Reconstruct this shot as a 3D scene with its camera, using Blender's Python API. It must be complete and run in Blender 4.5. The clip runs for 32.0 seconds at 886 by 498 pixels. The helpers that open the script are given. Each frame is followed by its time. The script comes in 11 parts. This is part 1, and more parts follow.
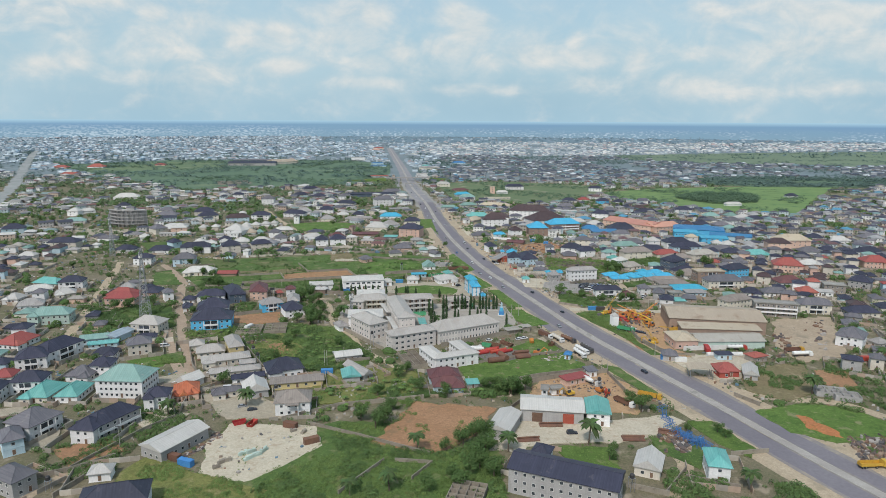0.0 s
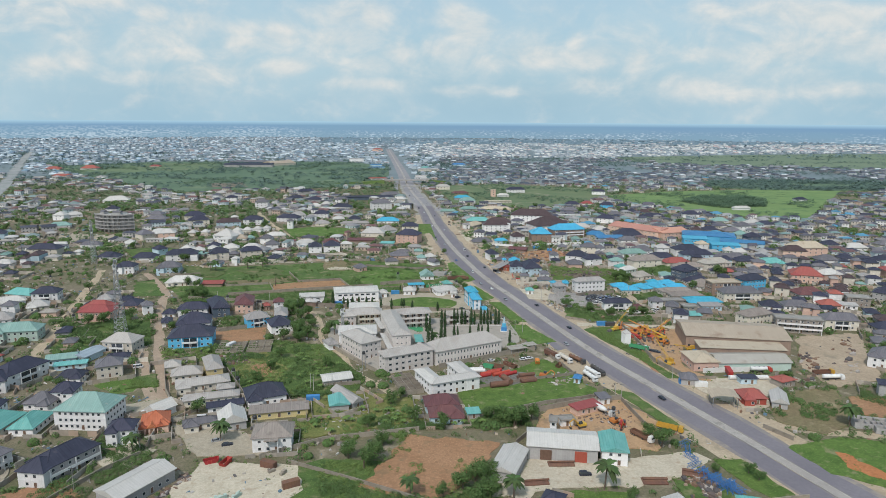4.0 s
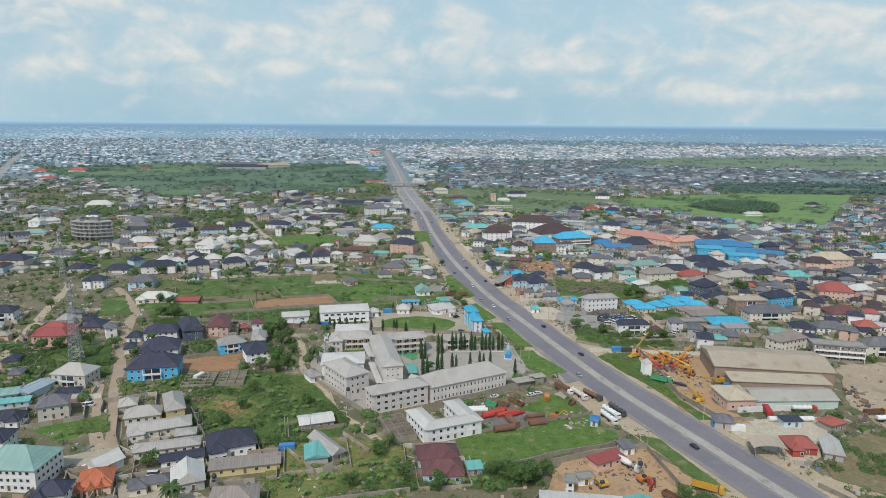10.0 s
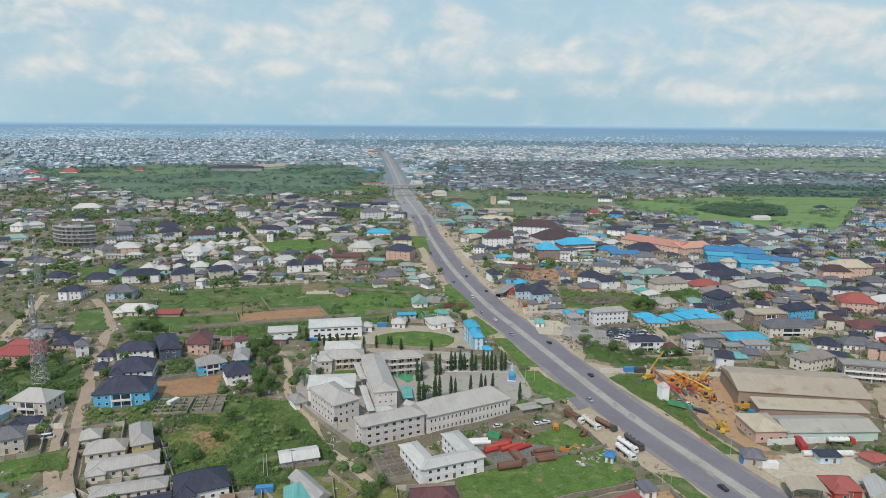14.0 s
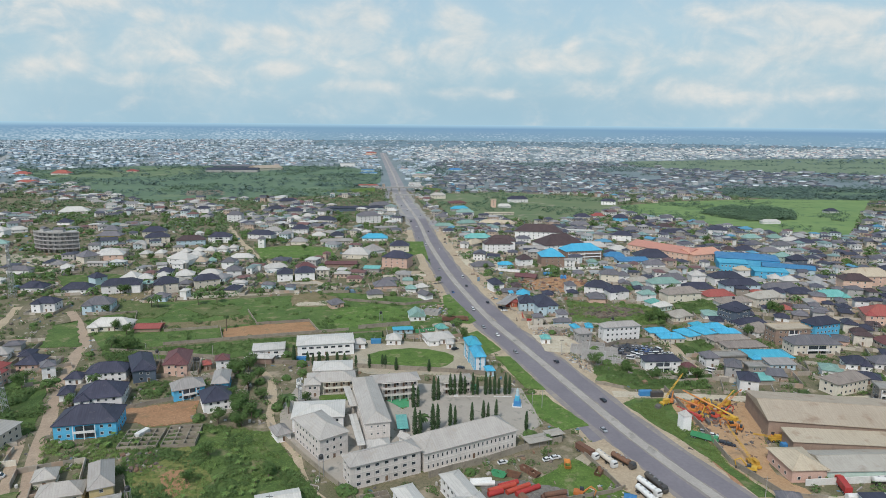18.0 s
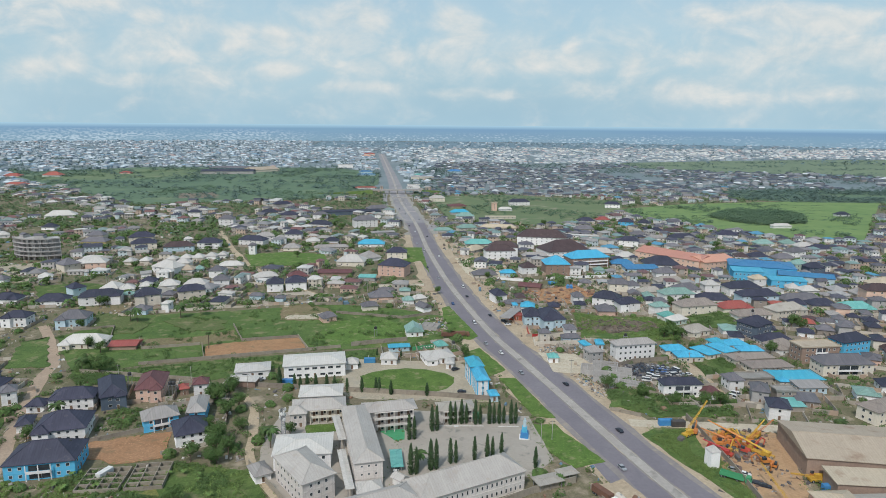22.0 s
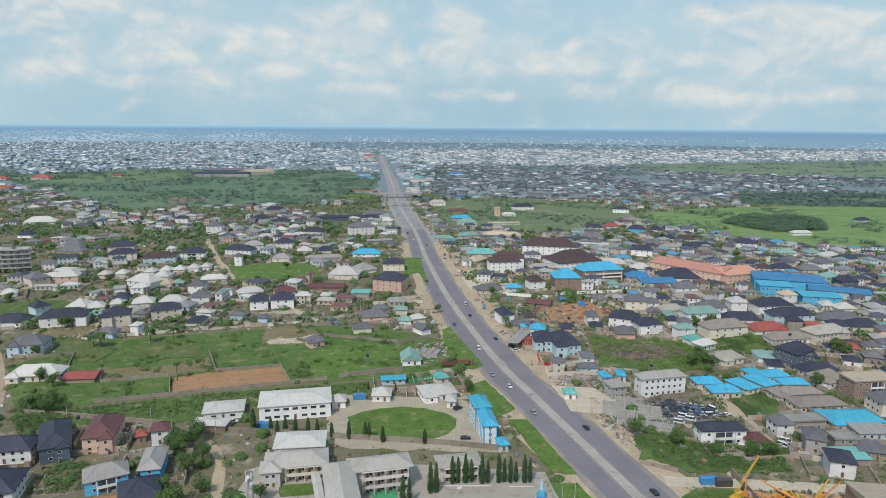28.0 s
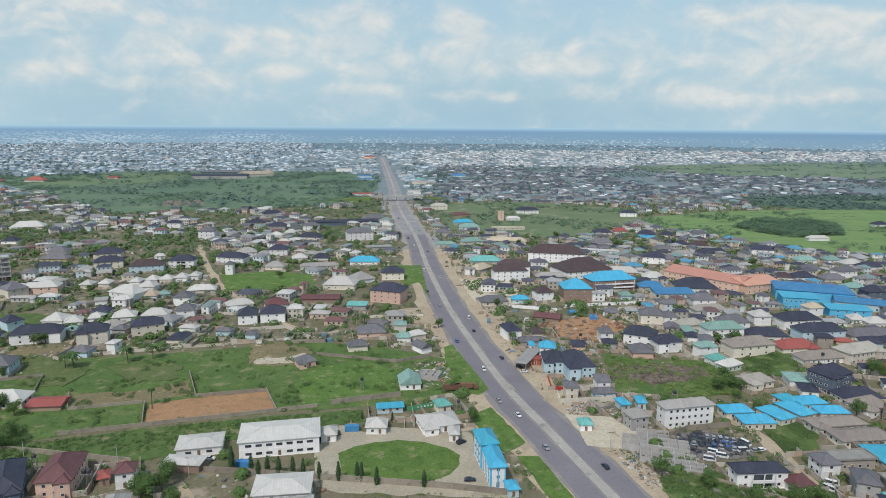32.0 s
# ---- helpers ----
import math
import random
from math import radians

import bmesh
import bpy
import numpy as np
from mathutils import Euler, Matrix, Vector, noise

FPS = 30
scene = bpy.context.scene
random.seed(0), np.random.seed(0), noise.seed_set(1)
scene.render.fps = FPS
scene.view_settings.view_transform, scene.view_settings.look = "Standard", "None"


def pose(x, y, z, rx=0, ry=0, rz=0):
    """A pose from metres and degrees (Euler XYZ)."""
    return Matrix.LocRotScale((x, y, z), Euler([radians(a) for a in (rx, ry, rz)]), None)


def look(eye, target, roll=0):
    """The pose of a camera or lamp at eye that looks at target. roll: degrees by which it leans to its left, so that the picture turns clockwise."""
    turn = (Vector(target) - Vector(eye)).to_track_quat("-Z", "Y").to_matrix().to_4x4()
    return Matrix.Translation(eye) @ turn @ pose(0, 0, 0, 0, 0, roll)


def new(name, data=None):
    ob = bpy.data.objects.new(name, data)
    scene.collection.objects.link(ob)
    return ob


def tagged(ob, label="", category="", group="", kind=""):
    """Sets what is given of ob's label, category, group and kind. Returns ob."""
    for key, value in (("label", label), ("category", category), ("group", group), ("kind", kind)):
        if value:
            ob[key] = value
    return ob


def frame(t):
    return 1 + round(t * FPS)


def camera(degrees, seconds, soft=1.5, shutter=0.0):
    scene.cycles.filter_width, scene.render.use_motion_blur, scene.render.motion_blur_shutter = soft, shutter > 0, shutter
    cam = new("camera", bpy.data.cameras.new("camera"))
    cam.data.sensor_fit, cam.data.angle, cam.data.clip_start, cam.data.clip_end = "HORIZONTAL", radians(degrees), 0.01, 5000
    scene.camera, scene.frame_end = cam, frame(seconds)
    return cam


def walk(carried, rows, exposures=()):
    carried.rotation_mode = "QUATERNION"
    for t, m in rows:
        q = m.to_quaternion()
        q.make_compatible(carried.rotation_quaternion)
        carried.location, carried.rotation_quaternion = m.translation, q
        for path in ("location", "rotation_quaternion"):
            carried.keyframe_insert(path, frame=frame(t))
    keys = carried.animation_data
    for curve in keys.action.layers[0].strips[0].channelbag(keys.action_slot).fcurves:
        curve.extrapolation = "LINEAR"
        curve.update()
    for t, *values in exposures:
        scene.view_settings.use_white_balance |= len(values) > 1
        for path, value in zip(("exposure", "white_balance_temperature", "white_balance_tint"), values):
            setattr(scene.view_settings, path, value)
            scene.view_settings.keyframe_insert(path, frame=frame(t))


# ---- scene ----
cam = camera(69.07, 32.0, soft=0.25)
PATH = [
    (0, (-0.46, -0.29, 128.84), (-1.81, 97.73, 109.12), 0.29),
    (4, (0.03, 30.52, 129.04), (-1.30, 128.58, 109.47), 0.37),
    (8, (0.28, 60.40, 129.26), (-0.92, 158.48, 109.81), 0.43),
    (12, (0.33, 89.87, 129.49), (-0.68, 187.98, 110.14), 0.47),
    (16, (0.24, 119.37, 129.73), (-0.59, 217.50, 110.47), 0.50),
    (20, (0.05, 149.19, 129.97), (-0.64, 247.34, 110.80), 0.50),
    (24, (-0.19, 179.51, 130.23), (-0.83, 277.68, 111.16), 0.49),
    (28, (-0.43, 210.39, 130.50), (-1.16, 308.57, 111.53), 0.46),
    (32, (-0.62, 241.77, 130.79), (-1.65, 339.97, 111.94), 0.42),
]
walk(cam, [(t, look(eye, target, roll)) for t, eye, target, roll in PATH])

# ---------- world, sun, exposure ----------
def world_sky():
    w = bpy.data.worlds.new("sky")
    scene.world = w
    w.use_nodes = True
    nt = w.node_tree
    N, L = nt.nodes, nt.links
    N.clear()

    def math_(op, a, b=None, clamp=False):
        n = N.new("ShaderNodeMath")
        n.operation, n.use_clamp = op, clamp
        for i, v in enumerate((a, b)):
            if v is None:
                continue
            if isinstance(v, (int, float)):
                n.inputs[i].default_value = v
            else:
                L.new(v, n.inputs[i])
        return n.outputs[0]

    out, bg = N.new("ShaderNodeOutputWorld"), N.new("ShaderNodeBackground")
    sky = N.new("ShaderNodeTexSky")
    sky.sky_type, sky.sun_disc = "NISHITA", False
    sky.sun_elevation, sky.sun_rotation = radians(SUN_EL), radians(SUN_AZ)
    sky.dust_density, sky.air_density, sky.ozone_density = 3.0, 1.2, 1.5
    tc, sep = N.new("ShaderNodeTexCoord"), N.new("ShaderNodeSeparateXYZ")
    L.new(tc.outputs["Generated"], sep.inputs[0])
    X, Y, Z = sep.outputs
    ay = math_("ADD", math_("ABSOLUTE", Y), 0.12)
    p, q = math_("DIVIDE", X, ay), math_("DIVIDE", Z, ay)
    com = N.new("ShaderNodeCombineXYZ")
    L.new(p, com.inputs[0])
    L.new(math_("MULTIPLY", q, 1.45), com.inputs[1])
    # two noises: billows and fine wisps
    above = N.new("ShaderNodeVectorMath")
    above.inputs[1].default_value = (-0.006, 0.016, 0)
    L.new(com.outputs[0], above.inputs[0])
    def noise_(scale, detail, rough, dist=0.0, vec=com):
        n = N.new("ShaderNodeTexNoise")
        n.inputs["Scale"].default_value, n.inputs["Detail"].default_value = scale, detail
        n.inputs["Roughness"].default_value, n.inputs["Distortion"].default_value = rough, dist
        L.new(vec.outputs[0], n.inputs["Vector"])
        return n.outputs[0]
    billow, wisp, veil = noise_(14.0, 6, 0.58, 0.5), noise_(30.0, 6, 0.6), noise_(4.0, 4, 0.55)
    over = noise_(14.0, 6, 0.58, 0.5, above)
    total = None
    def bank(px, qz, half_w, half_h, gain):
        nonlocal total
        dx = math_("DIVIDE", math_("SUBTRACT", p, px), half_w)
        dz = math_("DIVIDE", math_("SUBTRACT", q, qz), half_h)
        r = math_("ADD", math_("MULTIPLY", dx, dx), math_("MULTIPLY", dz, dz))
        g = math_("MULTIPLY", math_("EXPONENT", math_("MULTIPLY", r, -1.0)), gain)
        total = g if total is None else math_("MAXIMUM", total, g)
    bank(-0.3934, 0.1342, 0.0293, 0.0191, 0.74)
    bank(-0.3506, 0.1227, 0.0474, 0.0180, 0.64)
    bank(-0.3828, 0.1086, 0.0699, 0.0293, 0.66)
    bank(-0.3812, 0.0871, 0.0699, 0.0202, 0.57)
    bank(-0.2713, 0.1167, 0.0338, 0.0146, 0.66)
    bank(-0.2270, 0.1107, 0.0382, 0.0225, 0.75)
    bank(-0.2539, 0.0994, 0.0699, 0.0202, 0.61)
    bank(-0.2220, 0.0688, 0.0382, 0.0158, 0.72)
    bank(-0.1513, 0.1345, 0.0654, 0.0225, 0.61)
    bank(-0.1081, 0.1327, 0.0315, 0.0270, 0.70)
    bank(-0.1450, 0.1059, 0.0811, 0.0248, 0.61)
    bank(-0.0727, 0.0866, 0.0338, 0.0225, 0.68)
    bank(-0.0972, 0.0737, 0.0744, 0.0169, 0.55)
    bank(0.0015, 0.1332, 0.0315, 0.0202, 0.74)
    bank(0.0216, 0.1131, 0.0405, 0.0293, 0.79)
    bank(0.0050, 0.0917, 0.0699, 0.0225, 0.57)
    bank(0.1029, 0.0814, 0.0699, 0.0214, 0.72)
    bank(0.1623, 0.0988, 0.0158, 0.0225, 0.66)
    bank(0.1852, 0.0827, 0.0586, 0.0191, 0.70)
    bank(0.2435, 0.0777, 0.0248, 0.0202, 0.68)
    bank(0.0502, 0.0768, 0.0474, 0.0180, 0.61)
    bank(-0.5447, 0.0676, 0.0382, 0.0169, 0.74)
    bank(-0.4994, 0.0747, 0.0315, 0.0191, 0.63)
    bank(-0.5503, 0.1331, 0.1126, 0.0270, 0.57)
    bank(-0.4871, 0.1512, 0.1353, 0.0158, 0.64)
    bank(-0.4892, 0.1047, 0.0496, 0.0158, 0.52)
    bank(0.4009, 0.1393, 0.1295, 0.0225, 0.66)
    bank(0.5040, 0.1347, 0.1070, 0.0248, 0.70)
    bank(0.4626, 0.0921, 0.1465, 0.0248, 0.61)
    bank(0.3319, 0.0477, 0.0676, 0.0214, 0.68)
    bank(0.3881, 0.0354, 0.0676, 0.0135, 0.55)
    bank(0.5398, 0.0993, 0.0721, 0.0338, 0.64)
    bank(0.3474, 0.0879, 0.0744, 0.0180, 0.52)
    bank(-0.3203, 0.0606, 0.0586, 0.0191, 0.55)
    bank(-0.4103, 0.0546, 0.0699, 0.0112, 0.50)
    bank(-0.1169, 0.0489, 0.0901, 0.0101, 0.46)
    bank(0.1865, 0.0462, 0.0474, 0.0146, 0.52)
    bank(0.0352, 0.0402, 0.1014, 0.0090, 0.44)
    bank(0.5106, 0.0442, 0.1014, 0.0135, 0.52)
    bank(-0.3000, 0.0950, 0.3600, 0.0620, 0.30)
    bank(0.0600, 0.0850, 0.2600, 0.0450, 0.30)
    bank(0.4200, 0.1000, 0.2400, 0.0700, 0.38)
    body = math_("ADD", total, math_("MULTIPLY", math_("SUBTRACT", billow, 0.5), 1.25))
    body = math_("ADD", body, math_("MULTIPLY", math_("SUBTRACT", wisp, 0.5), 0.5))
    mask = N.new("ShaderNodeMapRange")
    mask.interpolation_type = "SMOOTHSTEP"
    for i, v in ((1, -0.04), (2, 0.84), (3, 0.0), (4, 0.86)):
        mask.inputs[i].default_value = v
    L.new(body, mask.inputs[0])
    # pale haze towards the horizon, a thin veil everywhere
    haze = N.new("ShaderNodeMapRange")
    for i, v in ((1, 0.0), (2, 0.30), (3, 0.86), (4, 0.42)):
        haze.inputs[i].default_value = v
    L.new(Z, haze.inputs[0])
    sky_s = N.new("ShaderNodeVectorMath")
    sky_s.operation = "SCALE"
    sky_s.inputs["Scale"].default_value = 0.13
    L.new(sky.outputs[0], sky_s.inputs[0])
    def mix(fac, a, b):
        n = N.new("ShaderNodeMix")
        n.data_type = "RGBA"
        if isinstance(fac, (int, float)):
            n.inputs[0].default_value = fac
        else:
            L.new(fac, n.inputs[0])
        for s, v in ((n.inputs[6], a), (n.inputs[7], b)):
            if isinstance(v, tuple):
                s.default_value = (*v, 1)
            else:
                L.new(v, s)
        return n.outputs[2]
    base = mix(haze.outputs[0], sky_s.outputs[0], SKY_HAZE)
    base = mix(math_("MULTIPLY", math_("SUBTRACT", veil, 0.35, True), 1.3, True), base, SKY_VEIL)
    # tops lit, undersides in shade
    lit = math_("ADD", math_("MULTIPLY", math_("SUBTRACT", billow, over), 2.6), math_("MULTIPLY", wisp, 1.0))
    shade = mix(math_("ADD", lit, 0.04, True), CLOUD_DARK, CLOUD_LIGHT)
    final = mix(mask.outputs[0], base, shade)
    L.new(final, bg.inputs["Color"])
    bg.inputs["Strength"].default_value = 1.0
    L.new(bg.outputs[0], out.inputs[0])


SUN_EL, SUN_AZ = 50.0, 202.0
SKY_HAZE, SKY_VEIL = (0.40, 0.615, 0.755), (0.53, 0.69, 0.765)
CLOUD_DARK, CLOUD_LIGHT = (0.58, 0.66, 0.69), (0.80, 0.79, 0.755)
world_sky()
sun = new("sun", bpy.data.lights.new("sun", "SUN"))
sun.data.energy, sun.data.angle, sun.data.color = 2.6, radians(2.5), (1.0, 0.957, 0.918)
sun_to = Vector((math.sin(radians(SUN_AZ)) * math.cos(radians(SUN_EL)), math.cos(radians(SUN_AZ)) * math.cos(radians(SUN_EL)), math.sin(radians(SUN_EL))))
sun.matrix_world = look(sun_to * 500, (0, 0, 0))

# ---------- materials ----------
MATS = {}


def mat(name, a, b=None, rough=0.8, metal=0.0, scale=0.4, fine=6.0, vary=0.12, bump=0.15, stain=None, stain_at=0.62, streak=0.0, islands=False, coords="Object", spec=0.3, grit=0.0, seams=0.0):
    """A surface of two tones (a, b) mixed by noise at two scales, with grain relief, stains and a little difference from piece to piece."""
    if name in MATS:
        return MATS[name]
    m = bpy.data.materials.new(name)
    m.use_nodes = True
    nt = m.node_tree
    N, L = nt.nodes, nt.links
    bs = N["Principled BSDF"]
    bs.inputs["Roughness"].default_value, bs.inputs["Metallic"].default_value = rough, metal
    bs.inputs["Specular IOR Level"].default_value = spec
    b = b or tuple(c * 0.8 for c in a)
    tc = N.new("ShaderNodeTexCoord")
    def noise_(s, d=3, vec=None):
        n = N.new("ShaderNodeTexNoise")
        n.inputs["Scale"].default_value, n.inputs["Detail"].default_value, n.inputs["Roughness"].default_value = s, d, 0.6
        L.new(vec or tc.outputs[coords], n.inputs["Vector"])
        return n.outputs[0]
    def mix(fac, x, y, mode="MIX"):
        n = N.new("ShaderNodeMix")
        n.data_type, n.blend_type = "RGBA", mode
        if isinstance(fac, (int, float)):
            n.inputs[0].default_value = fac
        else:
            L.new(fac, n.inputs[0])
        for s, v in ((n.inputs[6], x), (n.inputs[7], y)):
            if isinstance(v, tuple):
                s.default_value = (*v, 1)
            else:
                L.new(v, s)
        return n.outputs[2]
    def ramp(v, lo, hi, t0=0.0, t1=1.0):
        n = N.new("ShaderNodeMapRange")
        for i, k in ((1, lo), (2, hi), (3, t0), (4, t1)):
            n.inputs[i].default_value = k
        L.new(v, n.inputs[0])
        return n.outputs[0]
    big, small = noise_(scale), noise_(fine, 4)
    col = mix(ramp(big, 0.35, 0.65), a, b)
    col = mix(ramp(small, 0.3, 0.7, 0.0, 0.5), col, tuple(c * 0.78 for c in b))
    if grit:
        col = mix(ramp(noise_(0.9, 6), 0.42, 0.62, 0.0, grit), col, tuple(c * 0.55 for c in b))
        col = mix(ramp(noise_(2.1, 5), 0.56, 0.70, 0.0, grit), col, tuple(min(1.0, c * 1.45) for c in a))
        col = mix(ramp(noise_(0.22, 6), 0.50, 0.64, 0.0, grit * 0.9), col, tuple(c * 0.62 for c in a))
        col = mix(ramp(noise_(1.3, 8), 0.57, 0.63, 0.0, grit), col, tuple(min(1.0, c * 1.4) for c in b))
    if seams:
        wv = N.new("ShaderNodeTexWave")
        wv.wave_type, wv.bands_direction, wv.wave_profile = "BANDS", "X", "SAW"
        wv.inputs["Scale"].default_value, wv.inputs["Distortion"].default_value = 0.32, 0.0
        L.new(tc.outputs[coords], wv.inputs["Vector"])
        col = mix(ramp(wv.outputs[1], 0.80, 1.0, 0.0, seams), col, tuple(c * 0.55 for c in a))
        mp0 = N.new("ShaderNodeMapping")
        mp0.inputs["Scale"].default_value = (1.6, 0.12, 0.12)
        L.new(tc.outputs[coords], mp0.inputs[0])
        col = mix(ramp(noise_(1.0, 3, mp0.outputs[0]), 0.45, 0.75, 0.0, 0.5), col, tuple(min(1.0, c * 1.3) for c in b))
    if stain:
        col = mix(ramp(noise_(scale * 2.3, 5), stain_at, stain_at + 0.12, 0.0, 0.85), col, stain)
    if streak:
        mp = N.new("ShaderNodeMapping")
        mp.inputs["Scale"].default_value = (2.2, 2.2, 0.12)
        L.new(tc.outputs[coords], mp.inputs[0])
        col = mix(ramp(noise_(1.0, 4, mp.outputs[0]), 0.5, 0.8, 0.0, streak), col, tuple(c * 0.5 for c in a))
    if vary:
        if islands:
            r = N.new("ShaderNodeNewGeometry").outputs["Random Per Island"]
        else:
            r = N.new("ShaderNodeObjectInfo").outputs["Random"]
        h = N.new("ShaderNodeHueSaturation")
        L.new(ramp(r, 0, 1, 1 - vary, 1 + vary), h.inputs["Value"])
        L.new(ramp(r, 0, 1, 0.5 - vary * 0.06, 0.5 + vary * 0.06), h.inputs["Hue"])
        L.new(col, h.inputs["Color"])
        col = h.outputs[0]
    L.new(col, bs.inputs["Base Color"])
    if bump:
        bp = N.new("ShaderNodeBump")
        bp.inputs["Strength"].default_value, bp.inputs["Distance"].default_value = bump, 0.1
        L.new(small, bp.inputs["Height"])
        L.new(bp.outputs[0], bs.inputs["Normal"])
    MATS[name] = m
    return m


def city_mix(name, cols, rough=0.6, vary=0.2):
    """Many roofs in one mesh: each island takes one of the given tones."""
    m = bpy.data.materials.new(name)
    m.use_nodes = True
    nt = m.node_tree
    N, L = nt.nodes, nt.links
    bs = N["Principled BSDF"]
    bs.inputs["Roughness"].default_value = rough
    g = N.new("ShaderNodeNewGeometry")
    cr = N.new("ShaderNodeValToRGB")
    cr.color_ramp.interpolation = "CONSTANT"
    e = cr.color_ramp.elements
    while len(e) < len(cols):
        e.new(0.5)
    for i, c in enumerate(cols):
        e[i].position, e[i].color = i / len(cols), (*c, 1)
    L.new(g.outputs["Random Per Island"], cr.inputs[0])
    t = N.new("ShaderNodeTexNoise")
    t.inputs["Scale"].default_value, t.inputs["Detail"].default_value = 0.5, 4
    tc = N.new("ShaderNodeTexCoord")
    L.new(tc.outputs["Object"], t.inputs["Vector"])
    mx = N.new("ShaderNodeMix")
    mx.data_type, mx.blend_type = "RGBA", "MULTIPLY"
    mr = N.new("ShaderNodeMapRange")
    for i, k in ((1, 0.3), (2, 0.7), (3, 1 - vary), (4, 1.0)):
        mr.inputs[i].default_value = k
    L.new(t.outputs[0], mr.inputs[0])
    cm = N.new("ShaderNodeCombineColor")
    for i in range(3):
        L.new(mr.outputs[0], cm.inputs[i])
    mx.inputs[0].default_value = 1.0
    L.new(cr.outputs[0], mx.inputs[6])
    L.new(cm.outputs[0], mx.inputs[7])
    L.new(mx.outputs[2], bs.inputs["Base Color"])
    MATS[name] = m
    return m


RUST = (0.23, 0.13, 0.08)
ROOF = {
    "n": mat("roof_charcoal", (0.032, 0.034, 0.055), (0.048, 0.050, 0.077), 0.55, scale=0.15, fine=2.0, stain=(0.09, 0.085, 0.10), stain_at=0.6, seams=0.4),
    "d": mat("roof_grey_dark", (0.115, 0.112, 0.128), (0.155, 0.148, 0.16), 0.55, scale=0.15, fine=2.0, stain=(0.22, 0.20, 0.19), seams=0.4),
    "g": mat("roof_grey", (0.27, 0.255, 0.245), (0.32, 0.30, 0.285), 0.5, scale=0.12, fine=2.0, stain=(0.27, 0.24, 0.21), seams=0.4),
    "w": mat("roof_white", (0.52, 0.505, 0.48), (0.45, 0.43, 0.40), 0.5, scale=0.12, fine=2.0, stain=(0.40, 0.36, 0.32), seams=0.4),
    "b": mat("roof_sky_blue", (0.050, 0.320, 0.485), (0.070, 0.355, 0.505), 0.5, scale=0.15, fine=2.0, stain=(0.20, 0.38, 0.48), seams=0.4),
    "u": mat("roof_deep_blue", (0.035, 0.155, 0.335), (0.06, 0.20, 0.37), 0.5, scale=0.12, fine=2.0, stain=(0.12, 0.26, 0.36), seams=0.4),
    "t": mat("roof_teal", (0.10, 0.33, 0.30), (0.16, 0.38, 0.35), 0.5, scale=0.15, fine=2.0, stain=(0.24, 0.33, 0.29), seams=0.4),
    "e": mat("roof_grey_green", (0.165, 0.285, 0.25), (0.215, 0.325, 0.29), 0.5, scale=0.15, fine=2.0, stain=(0.33, 0.33, 0.29), seams=0.4),
    "r": mat("roof_red", (0.33, 0.085, 0.075), (0.28, 0.085, 0.072), 0.6, scale=0.15, fine=2.0, stain=(0.30, 0.13, 0.10), seams=0.4),
    "m": mat("roof_maroon", (0.115, 0.050, 0.054), (0.15, 0.066, 0.066), 0.55, scale=0.15, fine=2.0, stain=(0.22, 0.13, 0.11), seams=0.4),
    "o": mat("roof_salmon", (0.55, 0.275, 0.20), (0.49, 0.255, 0.19), 0.6, scale=0.06, fine=1.2, stain=(0.42, 0.22, 0.16), seams=0.4),
    "h": mat("roof_pale_warm", (0.405, 0.38, 0.355), (0.345, 0.32, 0.295), 0.55, scale=0.12, fine=2.0, stain=(0.33, 0.295, 0.26), stain_at=0.57, seams=0.4),
    "q": mat("roof_orange_tile", (0.40, 0.115, 0.055), (0.45, 0.15, 0.08), 0.7, scale=0.2, fine=3.0, stain=(0.30, 0.11, 0.07), stain_at=0.58, seams=0.4),
    "x": mat("roof_dark_brown", (0.062, 0.042, 0.046), (0.085, 0.058, 0.058), 0.55, scale=0.15, fine=2.0, stain=(0.12, 0.09, 0.08), stain_at=0.6, seams=0.4),
    "j": mat("roof_beige", (0.37, 0.345, 0.305), (0.31, 0.285, 0.25), 0.55, scale=0.12, fine=2.0, stain=(0.24, 0.205, 0.17), stain_at=0.57, seams=0.4),
    "k": mat("roof_tan", (0.455, 0.385, 0.295), (0.39, 0.325, 0.245), 0.6, scale=0.06, fine=1.2, stain=(0.28, 0.20, 0.14), stain_at=0.56, seams=0.4),
    "l": mat("roof_pale_blue_sheet", (0.34, 0.40, 0.45), (0.29, 0.35, 0.40), 0.5, scale=0.12, fine=2.0, stain=(0.30, 0.31, 0.32), stain_at=0.57, seams=0.4),
    "v": mat("roof_weathered_brown", (0.215, 0.185, 0.165), (0.260, 0.225, 0.200), 0.65, scale=0.12, fine=2.0, stain=(0.16, 0.135, 0.12), stain_at=0.56, seams=0.4),
    "f": mat("roof_slab", (0.33, 0.32, 0.30), (0.25, 0.24, 0.22), 0.85, scale=0.2, fine=2.0, stain=(0.16, 0.15, 0.14)),
}
